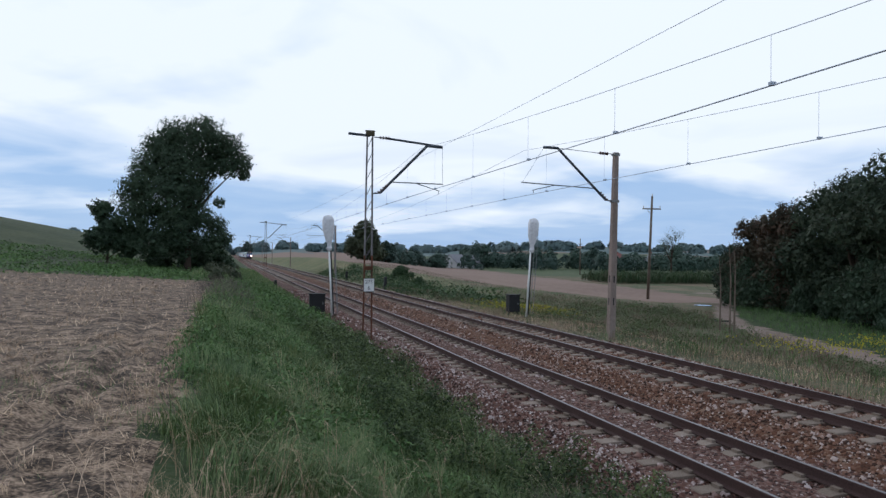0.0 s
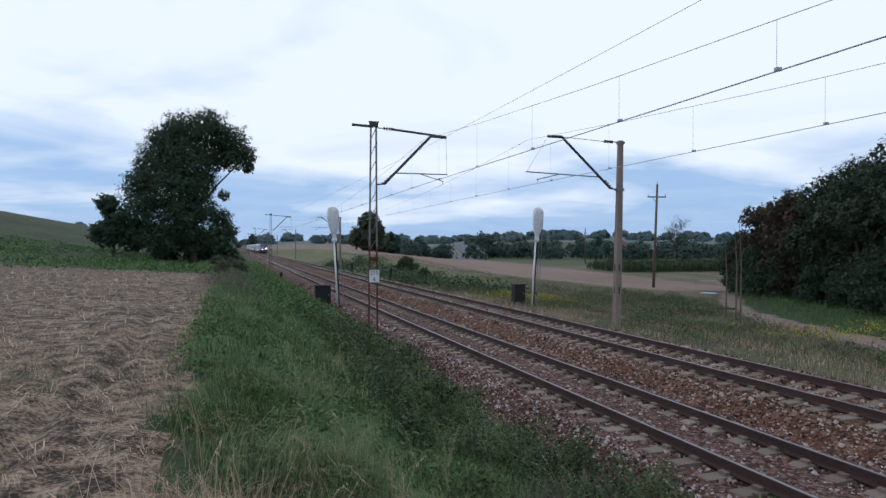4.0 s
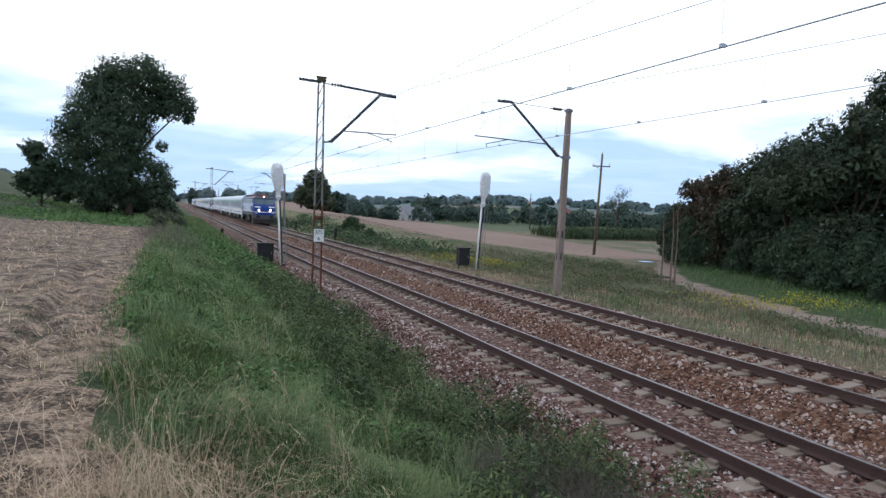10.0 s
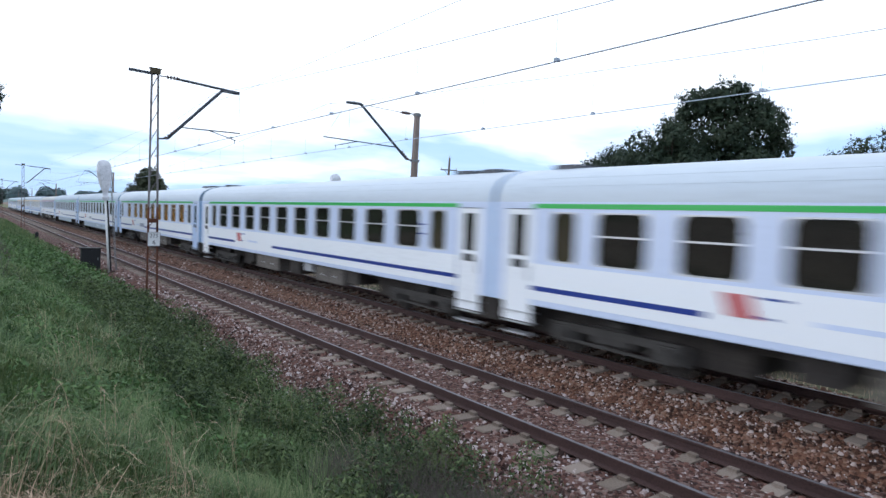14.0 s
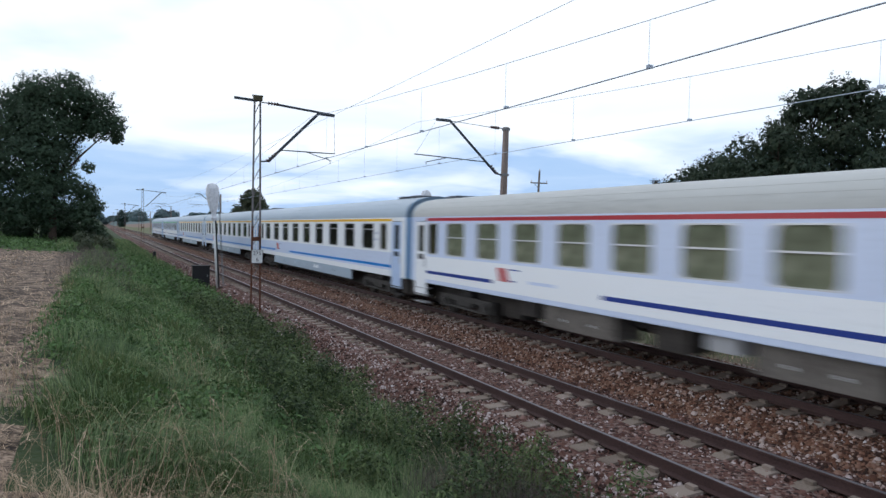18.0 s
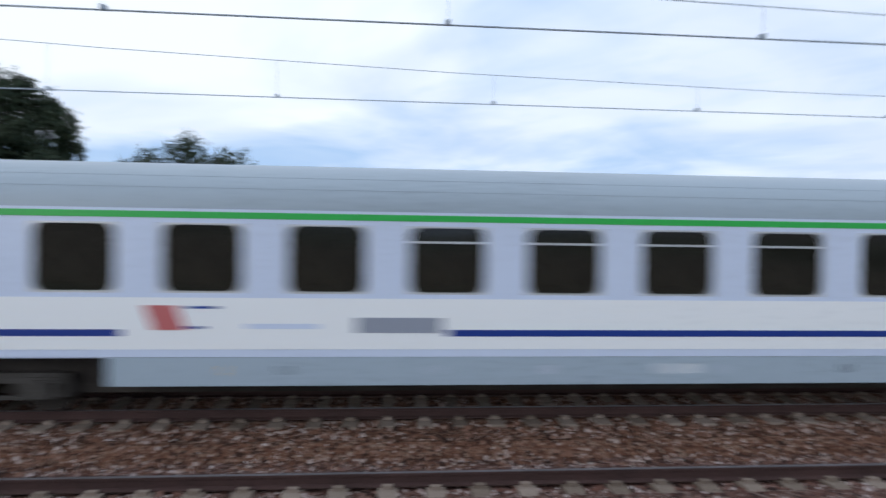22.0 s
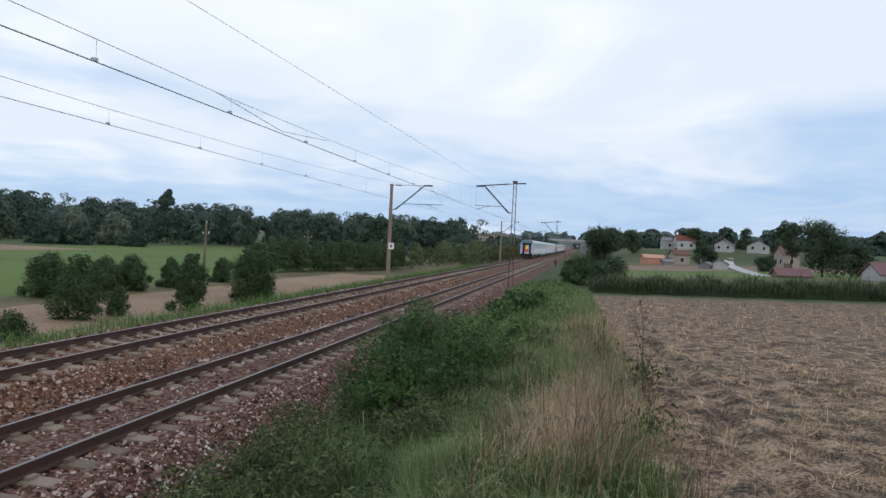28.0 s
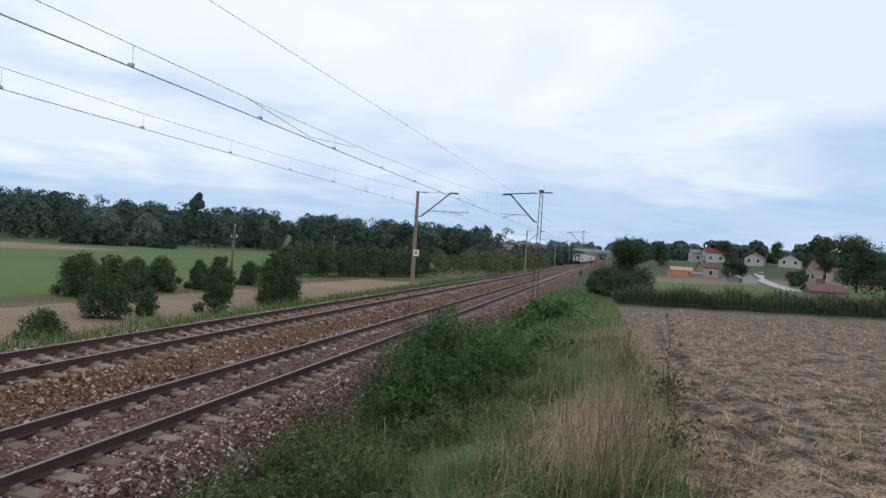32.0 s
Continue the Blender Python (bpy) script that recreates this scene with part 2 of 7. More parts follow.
M["black_paint"] = ramp_mat("black_paint", [(0.012, 0.012, 0.013), (0.02, 0.02, 0.022)], 4, 30, 0.6, 0)
M["foil"] = ramp_mat("foil", [(0.5, 0.5, 0.52), (0.68, 0.68, 0.70), (0.8, 0.8, 0.82)], 8, 30, 0.35, 0.5)
M["wood_pole"] = ramp_mat("wood_pole", [(0.10, 0.075, 0.055), (0.17, 0.135, 0.105)], 3, 30, 0.9, 0.4, stretch=(1, 1, 0.1))
M["bark"] = ramp_mat("bark", [(0.03, 0.022, 0.016), (0.07, 0.05, 0.036)], 3, 20, 0.95, 0.6, stretch=(1, 1, 0.3))
M["stone"] = ramp_mat("stone", [(0.0217, 0.0093, 0.0067), (0.0658, 0.0283, 0.0204), (0.1122, 0.0511, 0.0372), (0.1473, 0.0763, 0.059), (0.1999, 0.1237, 0.1028), (0.3864, 0.322, 0.3059)], 0.5, 8, 0.9, 0, island=0.75, spread=0.62)
M["rusty_stone"] = ramp_mat("rusty_stone", [(0.0217, 0.0093, 0.0057), (0.0724, 0.0303, 0.0171), (0.1238, 0.0557, 0.0325), (0.1604, 0.0806, 0.052), (0.2094, 0.1237, 0.0904), (0.3649, 0.2898, 0.2576)], 0.5, 8, 0.9, 0, island=0.75, spread=0.62)
M["white_stone"] = ramp_mat("white_stone", [(0.24, 0.19, 0.17), (0.38, 0.33, 0.31), (0.56, 0.52, 0.51)], 0.5, 8, 0.9, 0, island=0.5, spread=0.6)
M["water"] = ramp_mat("water", [(0.05, 0.05, 0.045), (0.07, 0.065, 0.06)], 3, 30, 0.05, 0, spec=0.6)



# ================= building helpers =================
class Geo:
    """Collects boxes, beams and tubes into one mesh."""

    def __init__(self):
        self.v, self.f = [], []

    def add(self, verts, faces):
        o = len(self.v)
        self.v += [tuple(p) for p in verts]
        self.f += [tuple(o + i for i in f) for f in faces]
        return self

    def box(self, x0, x1, y0, y1, z0, z1):
        p = [(x, y, z) for z in (z0, z1) for y in (y0, y1) for x in (x0, x1)]
        return self.add(p, [(0, 2, 3, 1), (4, 5, 7, 6), (0, 1, 5, 4), (2, 6, 7, 3), (0, 4, 6, 2), (1, 3, 7, 5)])

    def beam(self, p, q, w, h=None, up=(0, 0, 1)):
        p, q = Vector(p), Vector(q)
        h = w if h is None else h
        d = (q - p).normalized()
        up = Vector(up)
        if abs(d.dot(up)) > 0.95:
            up = Vector((1, 0, 0))
        s = d.cross(up).normalized() * w / 2
        u = s.cross(d).normalized() * h / 2
        c = [e + a * s + b * u for e in (p, q) for b in (-1, 1) for a in (-1, 1)]
        return self.add(c, [(0, 1, 3, 2), (4, 6, 7, 5), (0, 4, 5, 1), (2, 3, 7, 6), (0, 2, 6, 4), (1, 5, 7, 3)])

    def tube(self, p, q, r0, r1=None, n=8):
        p, q = Vector(p), Vector(q)
        r1 = r0 if r1 is None else r1
        d = (q - p).normalized()
        a = d.orthogonal().normalized()
        b = d.cross(a)
        ring = [a * math.cos(6.2832 * i / n) + b * math.sin(6.2832 * i / n) for i in range(n)]
        vs = [p + r0 * w for w in ring] + [q + r1 * w for w in ring]
        fs = [(i, (i + 1) % n, n + (i + 1) % n, n + i) for i in range(n)]
        return self.add(vs, fs + [tuple(range(n - 1, -1, -1)), tuple(range(n, 2 * n))])

    def loft(self, rings, closed=True, caps=True):
        n = len(rings[0])
        vs = [p for r in rings for p in r]
        fs = []
        for k in range(len(rings) - 1):
            for i in range(n if closed else n - 1):
                j = (i + 1) % n
                fs.append((k * n + i, k * n + j, (k + 1) * n + j, (k + 1) * n + i))
        if caps:
            fs += [tuple(range(n - 1, -1, -1)), tuple((len(rings) - 1) * n + i for i in range(n))]
        return self.add(vs, fs)

    def mesh(self, name, mats, smooth=False):
        me = bpy.data.meshes.new(name)
        me.from_pydata(self.v, [], self.f)
        for m in (mats if isinstance(mats, (list, tuple)) else [mats]):
            me.materials.append(m)
        if smooth:
            me.polygons.foreach_set("use_smooth", [True] * len(me.polygons))
        me.update()
        return me


def part(name, g, material, parent=None, label="", smooth=False, at=None):
    me = g if isinstance(g, bpy.types.Mesh) else g.mesh(name, material, smooth)
    ob = new(name, me)
    if parent is not None:
        ob.parent = parent
    if at is not None:
        ob.matrix_basis = at
    if label:
        ob["label"] = label
    return ob


def thing(name, label, category, group="", kind="", at=None):
    ob = new(name)
    ob.empty_display_size = 0.2
    if at is not None:
        ob.matrix_basis = at
    return tagged(ob, label, category, group, kind)


def array_mesh(name, verts, faces, mat, per=3):
    """A large mesh out of arrays; faces all have the same number of corners."""
    me = bpy.data.meshes.new(name)
    nf = len(faces)
    me.vertices.add(len(verts))
    me.vertices.foreach_set("co", np.asarray(verts, np.float32).ravel())
    me.loops.add(nf * per)
    me.loops.foreach_set("vertex_index", np.asarray(faces, np.int32).ravel())
    me.polygons.add(nf)
    me.polygons.foreach_set("loop_start", np.arange(0, nf * per, per, dtype=np.int32))
    me.polygons.foreach_set("loop_total", np.full(nf, per, np.int32))
    me.materials.append(mat)
    me.update(calc_edges=True)
    me.validate()
    return me


# ================= the lie of the land =================
RAIL_X = (6.671, 8.178, 10.665, 12.172)
NEAR_X, FAR_X, FAR_Z = 7.425, 11.42, 0.18


def sm(a, b, x):
    t = np.clip((x - a) / (b - a), 0, 1)
    return t * t * (3 - 2 * t)


def field_z(x, y):
    d = np.maximum(0, -0.6 - x)
    up = np.minimum(np.maximum(y, 0), 60)
    dn = np.minimum(np.maximum(-y, 0), 60)
    return 1.35 - 0.004 * up - 0.036 * dn + (0.0012 * up + 0.0006 * dn) * np.minimum(d, 60)


def clods(x, y):
    """Uneven tilth of the harvested field, with a wheel rut beside the verge."""
    w = sm(-0.45, -0.95, x) * sm(-26, -14, x) * sm(24, 14, np.abs(y))
    z = 0.016 * np.sin(5.1 * x + 1.7 * y + 1.2 * np.sin(1.3 * y)) * np.sin(4.3 * y - 2.2 * x + np.sin(2.1 * x))
    z = z + 0.013 * np.sin(11.3 * x - 6.1 * y + 2 * np.sin(1.9 * y + x)) * np.sin(9.2 * y + 7.4 * x)
    z = z + 0.022 * np.sin(1.9 * x + 0.8 * np.sin(0.9 * y)) * np.sin(0.8 * y + 0.6 * x)
    rut = x + 1.75 + 0.16 * np.sin(0.45 * y) + 0.05 * np.sin(1.9 * y)
    z = z - 0.085 * np.exp(-(rut / 0.13) ** 2) + 0.035 * np.exp(-((np.abs(rut) - 0.3) / 0.12) ** 2)
    return z * w


def land(x, y):
    x, y = np.asarray(x, float), np.asarray(y, float)
    near = field_z(x, y)
    # hill to the left behind the stubble
    near = near + sm(46, 100, y) * np.clip(0.13 * -(x + 1.0), 0, 9) * np.clip(1 - (y - 100) / 900, 0.2, 1)
    near = near + sm(0, 60, -x) * sm(0, 40, y) * 0.3
    bed = -0.45 + 0 * x
    k = sm(-0.9, 4.7, x) ** 0.8
    z = near * (1 - k) + bed * k
    # formation of the two tracks
    z = np.where((x > 4.7) & (x <= 14.4), -0.45 + 0.12 * sm(8.5, 10.5, x), z)
    # far side
    fp = -0.35 - 0.75 * sm(14.4, 24, x)
    fm = -0.35 - 1.75 * sm(14.0, 21, x)
    side = fp + (fm - fp) * sm(8, -14, y)
    rise = 3.4 * sm(45, 170, y) * np.exp(-((x - 15 - 0.075 * np.maximum(y - 40, 0)) / 26) ** 2) * sm(14.5, 22, x)
    side = side + rise
    z = np.where(x > 14.4, side, z)
    r = np.hypot(x, y)
    far = sm(320, 2100, r) * 40 * (0.75 + 0.25 * np.sin(np.arctan2(y, x) * 7 + 1.0) + 0.12 * np.sin(np.arctan2(y, x) * 19))
    village = sm(70, 130, -y) * sm(30, -10, x) * -0.4 + sm(190, 265, -y) * sm(0, -25, x) * 4.4
    track = np.exp(-((x - 9.4) / 12.0) ** 2)
    lumps = 0.05 * np.sin(x * 1.3 + 0.7 * y) * np.sin(y * 0.9 - 0.4 * x) * np.where((x > 4.4) & (x < 15), 0, 1)
    return z + (far + village) * (1 - track) + lumps + clods(x, y)


def path_x(y):
    return np.interp(y, (2, 10, 16, 20, 25, 28, 32, 35.5, 45, 59), (22.5, 23.8, 25.1, 26.3, 27.8, 29.0, 30.9, 33.1, 41.5, 56.0))


def region(x, y):
    """Which surface lies at (x, y)."""
    wob = 0.15 * math.sin(y * 1.7) + 0.1 * math.sin(y * 4.3 + 1)
    r = math.hypot(x, y)
    if x < -0.55 + wob:
        if -46 < y < 44 - 0.05 * x and x > -75:
            return 0
        if y < -57 and x < -4:
            if y < -190:
                return 7 if y < -330 else 9
            return (3, 5, 7, 3)[int((-57 - y + x * 0.15) / 36) % 4]
        return 11 if y > 0 and r < 420 else 9
    if x < 4.75 + 0.5 * wob:
        return 1
    if x < 14.1 + wob:
        return 2
    if r > 900:
        return 10 if math.sin(math.atan2(y, x) * 23 + r * 0.004) > -0.55 else 7
    if y > -6:
        # sand path by the wood
        px = path_x(y)
        if 2 < y < 64 and abs(x - px) < 1.05 + 0.15 * math.sin(y * 2.1):
            return 8
        if 2 < y < 46 and x > px:
            return 1
        a, b = max(22, 39 - 0.17 * (y - 50)), 39 + 0.19 * y
        if y > 50 and a < x < b:
            return 7
        if x < 22 + 0.1 * y and y > 50:
            return 4
        return 3 if r < 140 else 9
    if x < 22 + wob:
        return 3
    if x < 33 and y > -84:
        return 6
    if x < 38:
        return 3
    if 98 < x < 128 and -117 < y < -92:
        return 6
    if x < 118 + 0.55 * max(0, y + 100) and y > -190:
        return 5
    return 9


def steps(limits):
    out = [limits[0][0]]
    for a, b, s in limits:
        n = max(1, round((b - a) / s))
        out += [a + (b - a) * (i + 1) / n for i in range(n)]
    return out


gx = steps([(-2600, -600, 200), (-600, -120, 40), (-120, -30, 5), (-30, -9, 1.0), (-9, -5, 0.16), (-5, -0.8, 0.085), (-0.8, 5.2, 0.25), (5.2, 14, 0.55), (14, 44, 0.5), (44, 60, 1.4), (60, 160, 5), (160, 600, 30), (600, 2600, 200)])
gy = steps([(-2600, -600, 200), (-600, -200, 25), (-200, -90, 5), (-90, -40, 1.6), (-40, -12, 0.7), (-12, -7, 0.2), (-7, 7, 0.14), (7, 14, 0.25), (14, 48, 0.7), (48, 110, 1.8), (110, 220, 5), (220, 600, 25), (600, 2600, 200)])
GX, GY = np.meshgrid(np.array(gx), np.array(gy))
GZ = land(GX, GY)
nx, ny = len(gx), len(gy)
idx = np.arange(nx * ny).reshape(ny, nx)
quads = np.stack([idx[:-1, :-1], idx[:-1, 1:], idx[1:, 1:], idx[1:, :-1]], -1).reshape(-1, 4)
g_me = array_mesh("ground", np.stack([GX, GY, GZ], -1).reshape(-1, 3), quads, M["stubble_soil"], 4)
for k in ("verge_soil", "ballast", "meadow", "bank_grass", "green_crop", "dirt_field", "far_field", "path_sand", "far_grass", "hill_wood", "hill_grass"):
    g_me.materials.append(M[k])
cx = (np.array(gx)[:-1] + np.array(gx)[1:]) / 2
cy = (np.array(gy)[:-1] + np.array(gy)[1:]) / 2
g_me.polygons.foreach_set("material_index", np.array([region(a, b) for b in cy for a in cx], np.int32))
g_me.polygons.foreach_set("use_smooth", np.ones(len(g_me.polygons), bool))
ground = tagged(new("ground", g_me), "stubble field, grassy verge, gravel track bed and meadows", "ground", kind="structure")


def gz(x, y):
    return float(land(np.array([x]), np.array([y]))[0])


# ================= the two tracks =================
for nm, xc, zc0 in (("railway_track_near", NEAR_X, 0.0), ("railway_track_far", FAR_X, FAR_Z)):
    tr = thing("railway_track", "rusty steel rails on concrete sleepers in brown gravel", "railway track", kind="structure", at=pose(xc, 0, zc0))
    # gravel bed: a low trapezoid, its shoulders sloping to the ground
    bed = Geo()
    mid_z = -0.192 if xc == NEAR_X else -0.225
    prof = [(-2.75, -0.75), (-1.85, -0.235), (-1.22, -0.19 if xc == NEAR_X else -0.215), (-1.02, -0.215), (-0.5, -0.215), (-0.36, mid_z), (0.36, mid_z), (0.5, -0.215), (1.02, -0.215), (1.22, -0.19 if xc == NEAR_X else -0.215), (1.85, -0.235), (2.75, -0.75)]
    ys = [-430 + 10 * i for i in range(87)]
    bed.loft([[(a, y, b) for a, b in prof] for y in ys], closed=True)
    part("gravel_bed", bed, M["ballast"] if xc == NEAR_X else M["rusty_ballast"], tr)
    for s in (-1, 1):
        rail = Geo()
        x0 = s * 0.7535
        rp = [(-0.075, -0.172), (0.075, -0.172), (0.075, -0.158), (0.012, -0.135), (0.012, -0.045), (0.035, -0.035), (0.035, -0.004), (-0.035, -0.004), (-0.035, -0.035), (-0.012, -0.045), (-0.012, -0.135), (-0.075, -0.158)]
        rail.loft([[(x0 + a, y, b) for a, b in rp] for y in (-430, 430)])
        ro_ = part("rail", rail, M["rail_side"], tr)
        head = Geo()
        head.loft([[(x0 - 0.030, y, -0.005), (x0 + 0.030, y, -0.005), (x0 + 0.024, y, 0.0), (x0 - 0.024, y, 0.0)] for y in (-430, 430)])
        part("running_surface", head, M["rail_top"], ro_, "bright worn steel running surface")
    # sleeper: 2.5 m of concrete, lower in the middle
    sl = Geo()
    secs = [(-1.25, 0.115, -0.19), (-1.23, 0.125, -0.175), (-0.5, 0.125, -0.172), (-0.35, 0.105, -0.205), (0.35, 0.105, -0.205), (0.5, 0.125, -0.172), (1.23, 0.125, -0.175), (1.25, 0.115, -0.19)]
    sl.loft([[(x, -w - 0.02, -0.36), (x, w + 0.02, -0.36), (x, w, zt), (x, -w, zt)] for x, w, zt in secs])
    for s in (-1, 1):
        for d in (-0.12, 0.12):
            sl.box(s * 0.7535 + d - 0.04, s * 0.7535 + d + 0.04, -0.07, 0.07, -0.175, -0.125)
    sme = sl.mesh("sleeper", M["concrete"])
    rng = random.Random(5)
    for i in range(-110, 131):
        part("sleeper", sme, None, tr, at=pose(rng.uniform(-0.02, 0.02), i * 0.6 + rng.uniform(-0.02, 0.02), rng.uniform(-0.008, 0.004), 0, 0, rng.uniform(-0.5, 0.5)))
    rest = Geo()
    for i in list(range(-500, -110)) + list(range(131, 500)):
        rest.box(-1.25, 1.25, i * 0.6 - 0.12, i * 0.6 + 0.12, -0.3, -0.175)
    o = part("far_sleepers", rest, M["concrete"], tr)
    o["kind"] = "stuff"

# loose stones of the bed


def stones(name, n, x0, x1, y0, y1, size, seed, mat=None):
    r = np.random.RandomState(seed)
    x, y = r.uniform(x0, x1, n), r.uniform(y0, y1, n)
    d1, d2 = np.abs(x - NEAR_X), np.abs(x - FAR_X)
    h1 = np.where(d1 < 1.85, -0.21, -0.235 - (d1 - 1.85) * 0.57)
    h2 = np.where(d2 < 1.85, -0.21, -0.235 - (d2 - 1.85) * 0.57) + FAR_Z
    z = np.maximum(np.maximum(h1, h2), land(x, y))
    # none on rails or sleepers
    keep = np.ones(n, bool)
    for rx in RAIL_X:
        keep &= np.abs(x - rx) > 0.085
    for xc in (NEAR_X, FAR_X):
        ph = np.abs((y / 0.6 + 0.5) % 1.0 - 0.5) * 0.6
        u_ = np.abs(np.abs(x - xc) - 0.7535)
        keep &= ~(((u_ < 0.38) if xc == NEAR_X else (np.abs(x - xc) < 1.2)) & (ph < 0.13) & (r.uniform(0, 1, n) < 0.88))
    x, y, z = x[keep], y[keep], z[keep]
    n = len(x)
    s = size * r.lognormal(0, 0.35, n)
    base = np.array([(1, 0.1, -0.3), (0.0, 0.95, -0.3), (-0.95, -0.1, -0.3), (0.05, -0.95, -0.3), (0.5, 0.25, 0.6), (-0.5, -0.2, 0.55)])
    a = r.uniform(0, 6.283, n)
    v = base[None] * (s[:, None, None] * r.uniform(0.75, 1.2, (n, 6, 3)))
    c, sn = np.cos(a)[:, None], np.sin(a)[:, None]
    vx, vy = v[..., 0] * c - v[..., 1] * sn, v[..., 0] * sn + v[..., 1] * c
    vz = v[..., 2] + r.uniform(-0.3, 0.3, (n, 1)) * v[..., 0]
    V = np.stack([vx + x[:, None], vy + y[:, None], vz + z[:, None] + 0.2 * s[:, None]], -1).reshape(-1, 3)
    f = np.array([(0, 1, 4), (1, 5, 4), (1, 2, 5), (2, 3, 5), (3, 4, 5), (3, 0, 4)])
    Fc = (f[None] + 6 * np.arange(n)[:, None, None]).reshape(-1, 3)
    return tagged(new(name, array_mesh(name, V, Fc, mat or M["stone"], 3)), "loose brown and white crushed stones along the tracks", "gravel", kind="stuff")


stones("gravel_stones", 34000, 4.6, 8.9, -12, 20, 0.028, 1)
stones("gravel_stones", 36000, 8.8, 14.1, -12, 20, 0.028, 7, M["rusty_stone"])
stones("gravel_stones", 5850, 4.7, 8.9, 20, 60, 0.040, 2)
stones("gravel_stones", 7150, 8.8, 14.0, 20, 60, 0.040, 8, M["rusty_stone"])
stones("gravel_stones", 5850, 4.7, 8.9, -52, -12, 0.040, 4)
stones("gravel_stones", 7150, 8.8, 14.0, -52, -12, 0.040, 9, M["rusty_stone"])
stones("gravel_stones", 4200, 4.4, 6.3, -14, 26, 0.019, 5, M["white_stone"])
stones("gravel_stones", 3200, 6.3, 14.0, -14, 26, 0.018, 6, M["white_stone"])


# ================= overhead line =================
SPAN_NEAR = (-270, -196, -122, -49, 24.5, 98, 172, 246, 320)
SPAN_FAR = (-270, -196, -124, -50, 23.2, 97, 171, 245, 320)
M["insulator"] = ramp_mat("insulator", [(0.05, 0.022, 0.016), (0.09, 0.04, 0.03)], 5, 30, 0.3, 0)


def cantilever(th, sgn, x_base, x_tip, z_off, rod):
    """Bracket from the mast towards the track; sgn is the direction to it."""
    zt, zm = 7.5 + z_off, (7.70 if not rod else 7.48) + z_off
    xj = x_tip - sgn * 0.65
    a = Geo()
    a.tube((x_base, 0, zm), (x_base + sgn * 0.75, 0, zm - 0.02), 0.02, n=6)
    a.tube((x_base + sgn * 0.55, 0, zm - 0.02), (xj if rod else x_tip, 0, zt), 0.012 if rod else 0.045, n=8)
    part("top_tube", a, M["arm_steel"], th)
    ins = Geo()
    for k in range(4):
        xx = x_base + sgn * (0.25 + 0.11 * k)
        ins.tube((xx, 0, zm - 0.01), (xx + sgn * 0.05, 0, zm - 0.01), 0.075, 0.05, 8)
    part("insulator", ins, M["insulator"], th, "dark brown ribbed insulator")
    ins2 = Geo()
    for k in range(4):
        xx = x_base + sgn * (0.22 + 0.10 * k)
        zz0 = 5.5 + z_off + 0.09 * k
        ins2.tube((xx, 0, zz0), (xx + sgn * 0.04, 0, zz0 + 0.035), 0.075, 0.05, 8)
    part("insulator", ins2, M["insulator"], th, "dark brown ribbed insulator")
    d = Geo()
    d.tube((x_base, 0, 5.47 + z_off), (x_base + sgn * 0.3, 0, 5.5 + z_off), 0.03, n=6)
    d.tube((x_base + sgn * 0.28, 0, 5.5 + z_off), (xj, 0, zt), 0.055, n=8)
    d.tube((xj, 0, zt), (x_tip, 0, zt - 0.02), 0.06, n=8)
    part("strut", d, M["arm_steel"], th)
    reg = Geo()
    reg.tube((x_base + sgn * 0.75, 0, 5.95 + z_off), (x_tip + sgn * (0.05 if not rod else 0.95), 0, 5.97 + z_off), 0.022, n=6)
    xe = x_tip + sgn * (0.0 if not rod else 0.55)
    reg.tube((xe - sgn * 1.1, 0, 5.95 + z_off), (xe - sgn * 0.1, 0, 5.68 + z_off), 0.016, n=6)
    reg.tube((xe - sgn * 0.15, 0, 5.70 + z_off), (xe - sgn * 0.15, 0, 5.56 + z_off), 0.012, n=5)
    reg.tube((x_tip, 0, zt - 0.05), (x_tip + sgn * (0.03 if not rod else 0.9), 0, 5.97 + z_off), 0.006, n=4)
    part("registration_arm", reg, M["arm_steel"], th)


